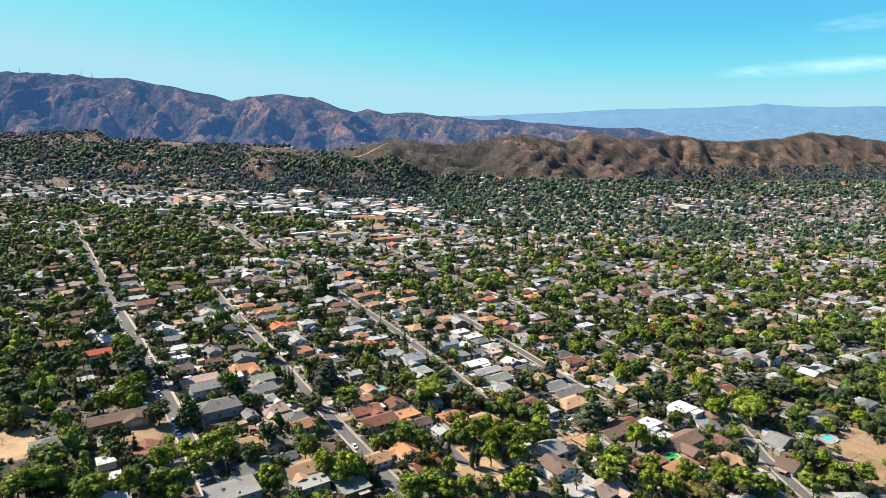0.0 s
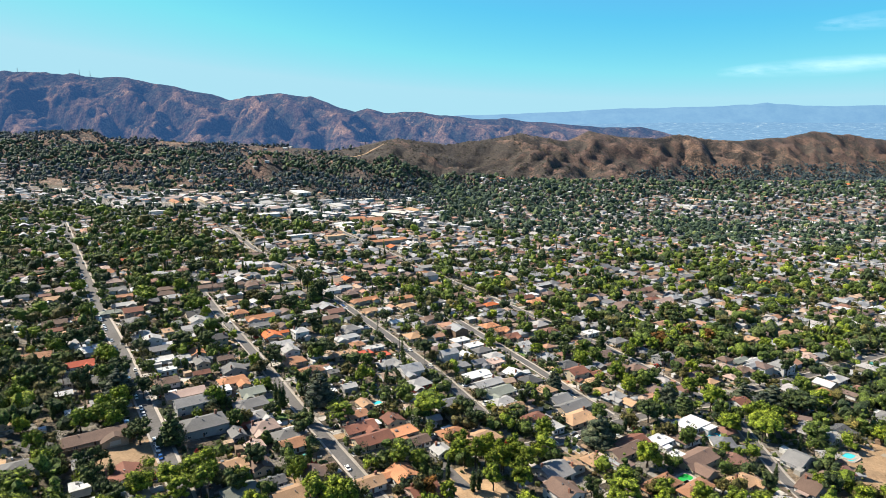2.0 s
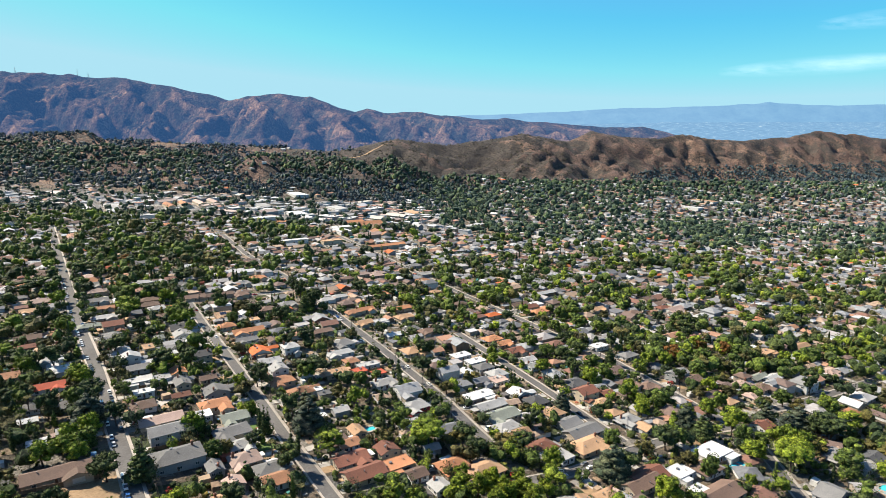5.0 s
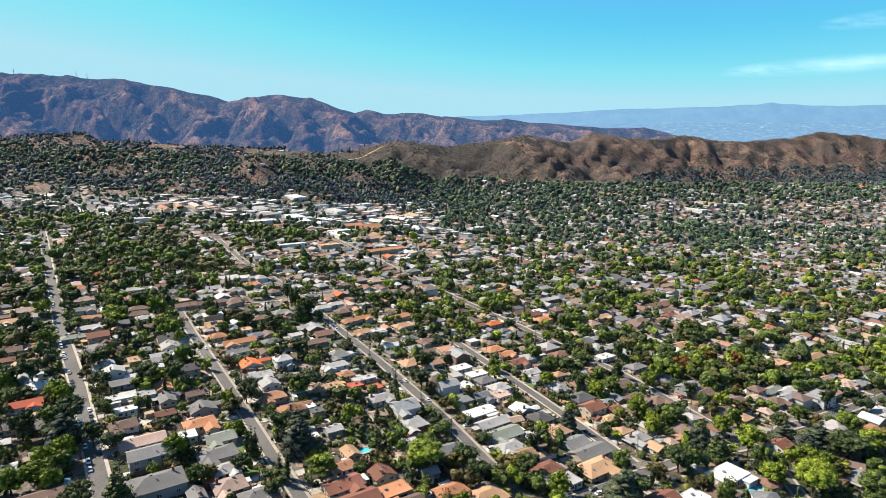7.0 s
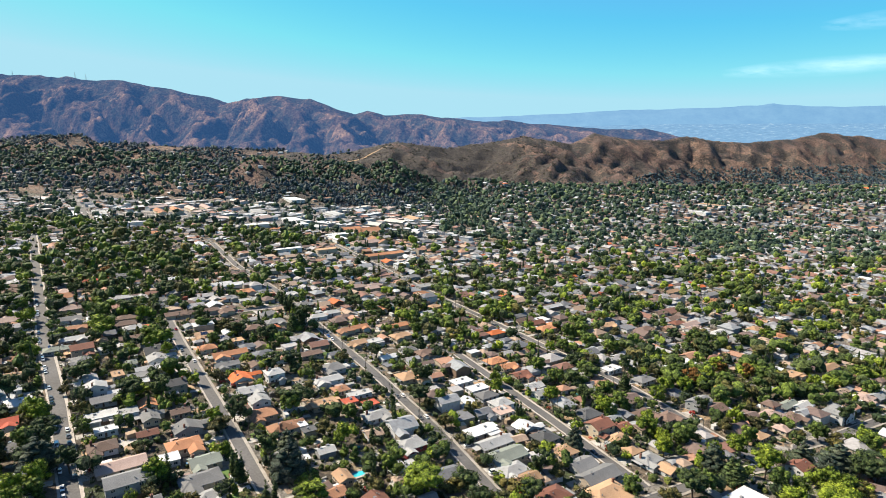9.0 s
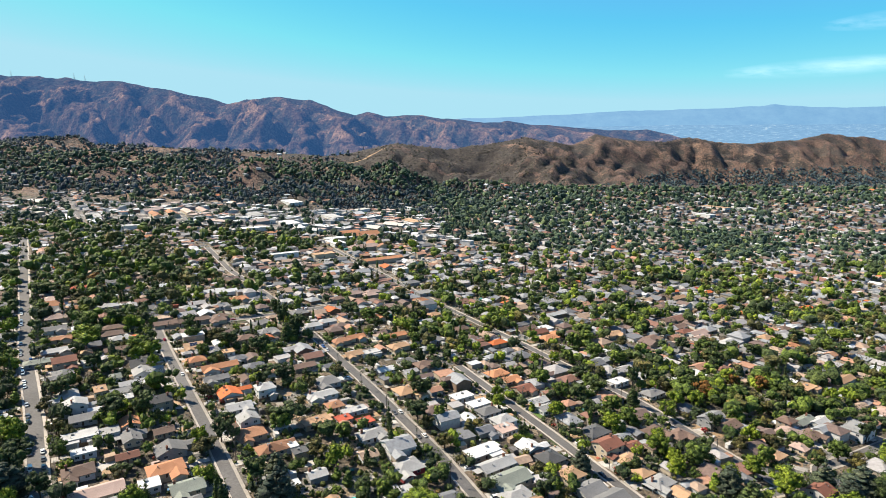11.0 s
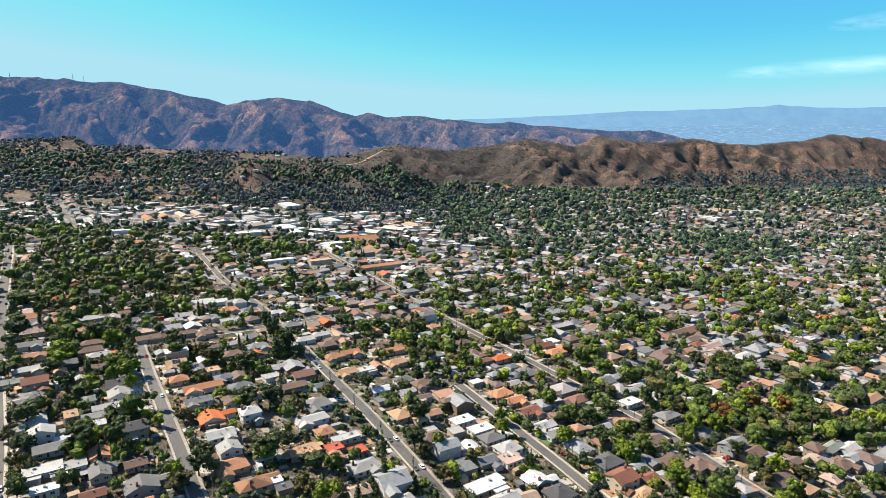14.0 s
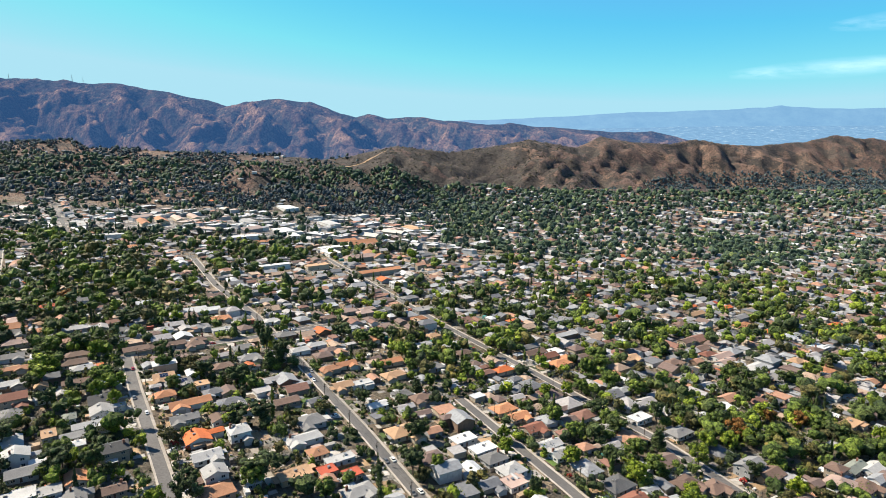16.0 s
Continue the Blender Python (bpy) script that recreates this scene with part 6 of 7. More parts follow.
plant("bright2", -237, 488, 1.63, 0.95)
plant("oak2", -206, 498, 1.51, 1.12)

def big_tree(kind, x, y, s, tall):
    """A full-grown tree, but never one that stands in a road."""
    if road_gap(x, y) > 0.5:
        plant(kind, x, y, s, tall)
        occupy(x, y, 2.5)


big_tree("dark", -178, 335, 1.35, 1.50)
big_tree("bright", -200, 367, 1.15, 1.10)
big_tree("dark2", -229, 387, 1.20, 1.20)
big_tree("bright", -166, 314, 1.20, 1.20)
big_tree("bright", -171, 306, 1.20, 1.10)
big_tree("dark", -196, 330, 1.40, 1.40)
big_tree("oak", -173, 358, 0.90, 0.90)
big_tree("oak2", -265, 452, 1.20, 1.10)
big_tree("dark", -289, 470, 1.30, 1.30)
big_tree("dark", -367, 573, 1.40, 1.40)
big_tree("oak", -325, 538, 1.20, 1.20)
big_tree("bright", -306, 519, 1.00, 1.00)
big_tree("dark2", -349, 617, 1.20, 1.30)
big_tree("dark", -427, 671, 1.40, 1.40)
big_tree("oak", -465, 754, 1.40, 1.40)
big_tree("dark", -358, 689, 1.20, 1.40)
big_tree("oak", -371, 746, 1.20, 1.20)
big_tree("dark", -314, 585, 1.00, 1.20)
big_tree("bright", 142, 374, 1.10, 1.10)
big_tree("oak", 170, 396, 1.10, 1.10)
big_tree("bright2", 161, 360, 1.20, 1.20)
big_tree("dark", 102, 338, 1.20, 1.30)
big_tree("oak", 88, 336, 1.10, 1.10)
big_tree("oak2", 124, 345, 1.20, 1.20)
big_tree("bright", 186, 352, 1.30, 1.20)
big_tree("dark", 211, 365, 1.30, 1.30)
big_tree("oak", 234, 391, 1.30, 1.30)
big_tree("dark2", 244, 427, 1.10, 1.20)
big_tree("olive", 163, 409, 1.20, 1.20)
big_tree("oak", 129, 388, 1.00, 1.00)
big_tree("bright", 120, 390, 0.90, 0.90)
big_tree("olive", 5, 369, 1.3, 1.3)
big_tree("umbrella", -8, 334, 0.9, 0.9)
big_tree("dark", -9, 452, 1.1, 1.1)
big_tree("bright", 35, 463, 0.9, 0.8)
big_tree("dark2", 75, 392, 0.9, 1.0)
big_tree("bright", 118, 407, 1.0, 1.1)
big_tree("bright", 120, 385, 0.9, 0.9)
big_tree("dark", 159, 431, 1.0, 1.1)
big_tree("dark", 156, 400, 1.2, 1.2)
big_tree("bright", 157, 381, 1.3, 1.2)
big_tree("bright2", 165, 373, 1.1, 1.0)
big_tree("rust", 200, 499, 1.2, 1.1)
big_tree("oak", 163, 487, 1.2, 1.1)
big_tree("dark2", 128, 487, 0.9, 1.2)
big_tree("oak", 104, 448, 1.2, 1.1)
big_tree("oak2", 99, 482, 1.3, 1.2)
big_tree("bright", 69, 441, 0.8, 0.8)
big_tree("dark", 201, 525, 1.2, 1.2)
big_tree("bright", 67, 518, 0.9, 0.9)
big_tree("bright", 137, 620, 1.2, 1.2)
big_tree("dark2", 157, 624, 1.2, 1.2)
big_tree("oak", 103, 563, 1.3, 1.2)
big_tree("dark", 46, 626, 1.1, 1.2)
big_tree("oak2", 52, 637, 1.1, 1.2)
big_tree("oak", 321, 588, 1.3, 1.2)
big_tree("dark", 371, 664, 1.3, 1.2)
big_tree("oak", 162, 349, 1.2, 1.2)
big_tree("bright", 191, 347, 1.4, 1.2)
# garden trees that stand out over the roofs by the two nearer streets
big_tree("bright", -196, 475, 1.15, 1.10)
big_tree("bright", -181, 466, 0.90, 1.00)
big_tree("bright", -116, 377, 1.00, 1.00)
big_tree("bright2", -48, 368, 0.90, 0.80)
big_tree("bright2", -127, 573, 1.10, 1.00)
big_tree("bright", -245, 500, 1.10, 1.10)
big_tree("oak2", -83, 400, 1.35, 1.20)
big_tree("oak", -49, 393, 1.10, 1.00)
big_tree("cedar", -73, 355, 1.00, 0.80)
big_tree("dark", -170, 402, 1.20, 1.10)
big_tree("dark2", -107, 389, 1.00, 0.90)
big_tree("olive", -164, 526, 1.30, 1.20)
big_tree("pine", -110, 542, 1.10, 1.00)
big_tree("cypress", -24, 386, 1.30, 1.00)
big_tree("oak", -159, 491, 1.00, 1.00)
big_tree("dark", -13, 425, 0.90, 0.90)
big_tree("oak", 0, 419, 0.85, 1.10)
big_tree("olive", 3, 392, 1.15, 1.10)
big_tree("rust", 8, 364, 1.10, 0.90)
big_tree("bright", 35, 456, 0.90, 0.90)
big_tree("bright", 69, 437, 0.90, 0.90)
big_tree("pine", 98, 381, 1.00, 0.80)
# the tall trees on the dry slope before the first houses
big_tree("pine_bright", -159, 211, 1.25, 1.00)
big_tree("bright", -156, 219, 1.20, 1.10)
big_tree("oak", -166, 234, 1.60, 1.20)
big_tree("oak", -223, 326, 1.20, 1.10)
big_tree("pine_bright", -120, 235, 1.00, 0.90)
big_tree("olive", -108, 250, 1.50, 1.70)
big_tree("bright", -96, 249, 1.10, 1.20)
big_tree("bright2", -82, 247, 1.00, 0.90)
big_tree("bright", -94, 225, 1.20, 1.10)
big_tree("dark", -144, 282, 1.15, 1.00)
big_tree("oak", -167, 253, 1.00, 1.00)
big_tree("olive", -204, 268, 1.30, 1.20)
big_tree("olive", -180, 271, 1.50, 1.10)
big_tree("oak2", -70, 229, 1.20, 1.20)
big_tree("pine_bright", -123, 217, 1.10, 1.00)
big_tree("bright", -137, 211, 1.20, 1.10)
big_tree("pine_bright", 10, 287, 1.00, 0.95)
big_tree("pine_bright", 16, 279, 1.05, 1.05)
big_tree("pine_bright", 22, 285, 0.95, 1.00)
big_tree("pine_bright", 28, 278, 1.05, 1.05)
big_tree("pine_bright", 35, 285, 1.00, 1.00)
big_tree("pine_bright", 39, 275, 1.05, 1.00)
big_tree("pine_bright", 46, 282, 0.90, 0.95)
big_tree("pine_bright", 23, 271, 0.90, 0.90)
big_tree("pine_bright", 34, 264, 0.95, 0.95)
big_tree("bright", -14, 232, 1.20, 1.10)
big_tree("bright", -5, 238, 1.20, 1.10)
big_tree("olive", 3, 231, 1.40, 1.40)
big_tree("bright2", -51, 242, 1.10, 1.00)
big_tree("bright", -43, 238, 1.20, 1.10)
big_tree("bright2", -37, 242, 1.00, 0.95)
big_tree("olive", -8, 254, 1.20, 1.40)
big_tree("bright2", 35, 243, 1.10, 0.90)
big_tree("bright2", 81, 264, 1.20, 1.05)
big_tree("bright2", 74, 250, 1.10, 0.90)
big_tree("bright", 100, 291, 1.20, 1.20)
big_tree("bright", 93, 249, 1.20, 1.20)
big_tree("oak", 102, 247, 1.10, 1.10)
big_tree("bright", 114, 260, 1.10, 1.10)
big_tree("bright2", 138, 256, 1.10, 0.90)
big_tree("bright", 129, 260, 1.10, 1.00)
big_tree("umbrella", 179, 331, 1.35, 1.15)
big_tree("bright", 163, 336, 1.00, 1.00)
big_tree("oak", 185, 281, 1.00, 0.90)
big_tree("olive", 194, 266, 1.40, 1.40)
big_tree("bright", 148, 250, 1.00, 1.00)

LEAF_PICK = (["oak", "oak2", "bright", "bright2", "dark", "dark2", "olive", "rust", "cypress", "pine", "palm", "shrub"], [17, 13, 20, 7, 12, 5, 9, 3, 5, 4, 3, 9])
near_trees = 0


def try_tree(x, y, r, strict=True):
    if abs(x) > 0.78 * y + 90:
        return False
    if strict and (not is_free(x, y, r * 0.42) or road_gap(x, y) < 0.9 + r * 0.28):
        return False
    return True


def hides_street(x, y, r):
    """A crown that would stand before a street in the long view down the valley."""
    for back in (1.0, 2.2, 3.4):
        k = back * r * 0.6 / 155
        if road_gap(x + x * k, y + (y - 75) * k, MAIN_SEGMENTS) < r * 0.4:
            return True
    return False


# blocks that lie under trees, and blocks of crowded roofs with few: place and size
SHADY = ((-410, 793, 70), (-286, 642, 60), (-358, 668, 50), (-282, 765, 45), (166, 657, 45), (207, 1101, 60), (35, 1292, 90), (107, 797, 40), (339, 919, 50), (517, 1127, 55), (83, 565, 32), (46, 871, 40), (639, 1094, 60))
OPEN_BLOCKS = ((-166, 632, 55), (-122, 683, 60), (-196, 791, 60), (-54, 660, 55), (-12, 671, 45), (34, 645, 42), (-80, 571, 45), (274, 727, 55), (265, 838, 50), (264, 642, 40), (430, 814, 55), (507, 988, 60), (-67, 947, 70), (203, 616, 40))


def greenery(x, y):
    """How leafy the blocks are, about 0.25 to 0.7."""
    g = fbm(x / 120, y / 120, 57, 3)
    for cx, cy, size in SHADY:
        g = g + 0.13 * np.exp(-((x - cx) ** 2 + (y - cy) ** 2) / size ** 2)
    for cx, cy, size in OPEN_BLOCKS:
        g = g - 0.13 * np.exp(-((x - cx) ** 2 + (y - cy) ** 2) / size ** 2)
    return g


trng = random.Random(21)
ys = np.concatenate([np.sqrt(190 ** 2 + nrng.rand(9000) * (720 ** 2 - 190 ** 2)), np.sqrt(190 ** 2 + nrng.rand(38000) * (1720 ** 2 - 190 ** 2))])
xs = (nrng.rand(47000) * 2 - 1) * (0.76 * ys + 70)
for x, y, wooded in zip(xs.tolist(), ys.tolist(), greenery(xs, ys).tolist()):
    r = trng.uniform(2.6, 5.8) if y < 640 else trng.uniform(2.5, 4.8) if trng.random() < 0.74 else trng.uniform(4.6, 7.2)
    left = x < -0.4 * y and y > 520
    grove = ((x - 222) / 105) ** 2 + ((y - 508) / 62) ** 2 < 1
    if y > 1000:
        r *= 1.15
    if grove and trng.random() < 0.45:
        continue
    if grove:
        r = trng.uniform(2.8, 6.0)
    if y < 640 and not try_tree(x, y, r):
        continue
    if y >= 640 and ((not is_free(x, y, r * 0.3) and trng.random() < (0.55 if left else 0.9 if y < 760 else 0.66 if x > -60 else 0.8)) or road_gap(x, y, MAIN_SEGMENTS) < 1.5 + r * 0.5):
        continue
    if not grove and trng.random() > min(0.9 if y < 640 else 0.62 if y < 780 else 0.88, max(0.6 if left else 0.6 if y > 1330 and x > 60 else 0.26 if y < 780 else 0.28, (wooded - 0.33) * (4.2 if y < 780 else 4.6))):
        continue
    if y > 940 and trng.random() < 0.8 * float(business(x, y)):
        continue
    if y < 540 and abs(x) < 0.62 * y and not grove:
        if trng.random() < (0.05 if x > 40 else 0.2):
            continue
        r = min(r, trng.uniform(2.2, 4.7))
    if 440 < y < 980 and trng.random() < 0.85 and hides_street(x, y, r):
        continue
    occupy(x, y, r * 0.6)
    if y < 540 and near_trees < 20:
        near_trees += 1
        kind = trng.choices(*LEAF_PICK)[0]
        s = r / 4.6 if kind not in ("cypress", "palm", "shrub", "pine", "bloom") else trng.uniform(0.7, 1.05)
        plant(kind, x, y, s, s * trng.uniform(0.85, 1.2))
    else:
        tree_spots.append((x, y, r * trng.uniform(0.9, 1.35) ))
# woods that run up the foot of the hills: dense on the near foothill, with tan clearings
woods = []
xs = np.concatenate([-1500 + 3600 * nrng.rand(8000), -1500 + 1500 * nrng.rand(17000), 0 + 2100 * nrng.rand(16000)])
ys = np.concatenate([1250 + 1400 * nrng.rand(8000), 1280 + 640 * nrng.rand(17000), 0 * nrng.rand(16000)])
hx, hy, hz = np.array(HILL_CREST).T
ys[25000:] = np.interp(xs[25000:], hx, hy) - 270 - 420 * nrng.rand(16000) + 110 * np.clip((xs[25000:] - 560) / 220, 0, 1)
for x, y, dense, low, clear in zip(xs.tolist(), ys.tolist(), fbm(xs / 130, ys / 130, 3, 3).tolist(), plain(xs, ys).tolist(), fbm(xs / 55, ys / 55, 71, 3).tolist()):
    if abs(x) > 0.75 * y + 60:
        continue
    lift = up(x, y) - low
    if not is_free(x, y, 0.5) or not is_free(x, y + 9, 1.5):
        continue
    if any((x - kx) ** 2 + (y - ky) ** 2 < (1.15 * size) ** 2 for kx, ky, kz, size in KNOLLS) and trng.random() < 0.88:
        continue
    climb = 26 * min(1, max(0, (x - 560) / 220))
    if x > -430 and lift > 34 + climb and trng.random() < 0.85:
        continue
    if x < -230 + 60 * (clear - 0.44):
        if clear < 0.33 + 0.03 * (lift > 60):
            continue
    elif lift > 45 + climb or trng.random() < lift / (45 + 2 * climb) * 0.6 or dense < 0.28:
        continue
    if x < 300 and lift < 1 and y < 1480 - 0.1 * x:
        continue
    woods.append((x, y, trng.uniform(2.0, 4.0) if trng.random() < 0.8 else trng.uniform(4.0, 6.2)))


def tree_mass(name, spots, mat, label, columns=0.06, rough=0.3):
    """Countless trees as one mass: lumpy round crowns, tall ones, cones and columns, finer where nearer."""
    pieces, tints = [], []
    xy = np.array([(s[0], s[1]) for s in spots])
    zs = land(xy[:, 0], xy[:, 1])
    for (x, y, r), z in zip(spots, zs):
        first_piece = len(pieces)
        r = min(max(r, 2.9), 7.0) if y > 900 else r
        form = nrng.rand()
        if form < columns:
            h = 7 + 6 * nrng.rand()
            n = 4 if y < 1100 else 3
            pieces += [blob((x, y, z + h * (0.18 + 0.64 * j / (n - 1))), (1.25 - 0.22 * j) * (0.9 + 0.2 * nrng.rand()) * (1 if y < 1100 else 1.3), ICO1, 0.22, h * 0.22 / (1.25 - 0.22 * j)) for j in range(n)]
            tall, wide = h * 0.5, 1.1
        elif form < columns + 0.1 and y < 1500:
            h = r * (2.0 + 0.8 * nrng.rand())
            pieces += [blob((x + 0.3 * nrng.randn(), y, z + h * (0.22 + 0.24 * j)), r * (0.74 - 0.19 * j), ICO1, 0.32, 0.8) for j in range(4)]
            tall, wide = h * 0.45, r * 0.55
        else:
            tall = r * (0.95 + 0.75 * nrng.rand())
            n = 5 if y < 620 else 4 if y < 900 else 2 if y < 1250 else 1
            for k in range(n):
                o = nrng.randn(2) * r * (0.36 if n > 1 else 0.1)
                size = r * (0.5 + 0.28 * nrng.rand()) * (1.3 if n == 1 else 1.02 if n == 2 else 0.76)
                pieces.append(blob((x + o[0], y + o[1], z + tall * (0.5 + 0.5 * nrng.rand())), size, ICO1, rough, 0.8 + 0.35 * nrng.rand()))
            wide = r * 0.9
        leaves = 210 if y < 340 else 130 if y < 620 else 64 if y < 800 else 34 if y < 1050 else 12 if y < 1400 else 3
        d = nrng.randn(leaves, 3)
        d /= np.linalg.norm(d, axis=1, keepdims=True)
        d *= 0.75 + 0.4 * nrng.rand(leaves, 1)
        pieces.append(leaf_tris(np.array([x, y, z + tall * 0.8]) + d * np.array([wide, wide, tall * 0.7]), 0.55 if y < 620 else 0.75 if y < 1050 else 1.2))
        tints.append((nrng.rand(), sum(len(p[0]) for p in pieces[first_piece:])))
    v, f = join(pieces)
    me = np_mesh(name, v, f, [mat], smooth=False)
    values = np.repeat([t for t, k in tints], [k for t, k in tints]).astype(np.float32)
    me.attributes.new("tint", "FLOAT", "POINT").data.foreach_set("value", values)
    tagged(new(name, me), label, "trees", kind="stuff")


shade = {"dark": [], "mid": [], "bright": [], "olive": []}
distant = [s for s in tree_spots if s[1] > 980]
for s in tree_spots:
    if s[1] <= 980:
        shade[trng.choices(("dark", "mid", "bright", "olive"), (34, 38, 15, 13) if s[1] < 650 else (36, 40, 13, 11))[0]].append(s)
tree_mass("dark_trees", shade["dark"], GROVE["dark"], "dense dark evergreen trees between the houses", 0.14)
tree_mass("green_trees", shade["mid"], GROVE["mid"], "leafy mid-green trees between the houses")
tree_mass("bright_trees", shade["bright"], GROVE["bright"], "bright yellow-green trees between the houses", 0.0)
tree_mass("olive_trees", shade["olive"], GROVE["olive"], "dusty olive-green trees between the houses", 0.0)
tree_mass("distant_trees", distant, M_DISTANT, "trees among the distant roofs, blue haze mixed into their green", 0.09, 0.38)
tree_mass("hillside_woods", woods, M_WOODS, "dark green trees and brush, tinted with blue haze, climbing the dry hillsides", 0.05, 0.38)

# chaparral on the open slopes
scrub = []
hx, hy, hz = np.array(HILL_CREST).T
xs = -420 + 2500 * nrng.rand(10000)
ys = np.interp(xs, hx, hy) + 25 - 560 * nrng.rand(10000)
for x, y, dense, low in zip(xs.tolist(), ys.tolist(), fbm(xs / 70, ys / 70, 91, 3).tolist(), plain(xs, ys).tolist()):
    if abs(x) > 0.76 * y or dense < 0.3 + 0.16 * min(1, max(0, (x - 250) / 300)) or up(x, y) - low < 6:
        continue
    scrub.append((x, y, trng.uniform(0.8, 2.3 if x > 450 else 3.1)))
sx = np.array(scrub)
sz = land(sx[:, 0], sx[:, 1])
v, f = join([blob((x, y, z + r * 0.2), r, ICO1, 0.3, 0.7) for (x, y, r), z in zip(scrub, sz)])
tagged(new("chaparral", np_mesh("chaparral", v, f, [M_SCRUB])), "scattered dark scrub on dry brown slopes", "scrub", kind="stuff")

# hedges, shrubs and small trees that fill the yards
shrubs = []
ys = np.concatenate([np.sqrt(200 ** 2 + nrng.rand(7000) * (860 ** 2 - 200 ** 2)), np.sqrt(225 ** 2 + nrng.rand(8000) * (540 ** 2 - 225 ** 2))])
xs = (nrng.rand(15000) * 2 - 1) * (0.76 * ys + 60)
for x, y in zip(xs.tolist(), ys.tolist()):
    r = trng.uniform(0.5, 1.7) if trng.random() < 0.85 else trng.uniform(1.7, 2.5)
    if is_free(x, y, r * 0.4) and (y > 700 or road_gap(x, y) > r + 0.6):
        shrubs.append((x, y, r))
        if r > 1.2:
            occupy(x, y, r * 0.4)
sx = np.array(shrubs)
sz = land(sx[:, 0], sx[:, 1])
pieces, tints = [], []
for (x, y, r), z in zip(shrubs, sz):
    pieces.append(blob((x, y, z + r * 0.6), r * 0.85, ICO1, 0.3, 1.0))
    if y < 540:
        d = nrng.randn(9, 3)
        d *= r / np.linalg.norm(d, axis=1, keepdims=True)
        d[:, 2] = np.abs(d[:, 2])
        pieces.append(leaf_tris(np.array([x, y, z + r * 0.6]) + d, 0.4))
    tints.append((nrng.rand(), sum(len(p[0]) for p in pieces[-(2 if y < 540 else 1):])))
v, f = join(pieces)
me = np_mesh("garden_shrubs", v, f, [M_FARLEAF])
me.attributes.new("tint", "FLOAT", "POINT").data.foreach_set("value", np.repeat([t for t, k in tints], [k for t, k in tints]).astype(np.float32))
tagged(new("garden_shrubs", me), "low green shrubs and hedges filling the yards", "shrubs", kind="stuff")
# crimson blossom here and there
made = 0
for k in range(600):
    y = trng.uniform(260, 470)
    x = trng.uniform(-0.5, 0.55) * y
    if made < 16 and is_free(x, y, 1.4) and 2.5 < road_gap(x, y) < 14:
        plant("bloom", x, y, trng.uniform(0.7, 1.3))
        occupy(x, y, 1.5)
        made += 1

# ---------------------------------------------------------------- yards, drives, walls and pools
yrng = random.Random(33)


def patch(name, x, y, w, d, turn, mat, label, lift=0.06):
    """A thin slab that lies on the slope: lawn, soil or paving."""
    c, s = math.cos(radians(turn)), math.sin(radians(turn))
    n, m = max(1, int(w / 5)), max(1, int(d / 5))
    verts = []
    for j in range(m + 1):
        for i in range(n + 1):
            edge = i in (0, n) or j in (0, m)
            p, q = (i / n - 0.5) * w + (yrng.uniform(-0.3, 0.3) if edge else 0), (j / m - 0.5) * d
            X_, Y_ = x + c * p - s * q, y + s * p + c * q
            verts.append((X_, Y_, up(X_, Y_) + lift))
    quads = [(j * (n + 1) + i, j * (n + 1) + i + 1, (j + 1) * (n + 1) + i + 1, (j + 1) * (n + 1) + i) for j in range(m) for i in range(n)]
    return tagged(new(name, np_mesh(name, verts, quads, [mat])), label, name.replace("_", " "), kind="structure")


def nearest_street(x, y):
    best = (1e9, None, None)
    p = Vector((x, y))
    for a, b, half in ROAD_SEGMENTS:
        ab = b - a
        t = max(0, min(1, (p - a).dot(ab) / ab.length_squared))
        q = a + ab * t
        if (p - q).length - half < best[0]:
            best = ((p - q).length - half, q, half)
    return best


for k, (x, y, w, d, turn) in enumerate(HOUSES):
    if y > 620 or w * d < 55:
        continue
    gap, q, half = nearest_street(x, y)
    if q is not None and 6 < gap < 26:
        way = (Vector((x, y)) - q).normalized()
        off = Vector((-way.y, way.x)) * (w * 0.28 if k % 2 else -w * 0.28)
        a0, a1 = half + 1.95, gap + half - min(w, d) * 0.45
        if a1 - a0 > 2:
            mid = q + way * (a0 + a1) / 2 + off
            patch("driveway", mid.x, mid.y, yrng.uniform(3, 5.5), a1 - a0, math.degrees(math.atan2(way.y, way.x)) - 90, M_DRIVE, "pale concrete driveway from the street to a house", 0.09)
        kind = yrng.choices(("lawn", "dry_yard", "none"), (0.22, 0.4, 0.38))[0]
        if kind != "none":
            mid = q + way * (half + 2.6 + (gap - 4) * 0.4) - off * 0.8
            patch(kind, mid.x, mid.y, yrng.uniform(5, 8), max(3, gap * 0.45), math.degrees(math.atan2(way.y, way.x)) - 90, M_LAWN if kind == "lawn" else M_DRY, "small green front lawn" if kind == "lawn" else "dry bare front yard of pale soil", 0.05)
    back = Vector((x, y)) + Vector((math.cos(radians(turn)), math.sin(radians(turn)))) * (w * 0.5 + 3) * yrng.choice((-1, 1))
    if yrng.random() < 0.55:
        patch("dry_yard" if k % 3 else "patio", back.x, back.y, yrng.uniform(5, 9), yrng.uniform(5, 10), turn, M_DRY if k % 3 else M_DRIVE, "bare back yard of dry soil" if k % 3 else "pale concrete back patio", 0.045)


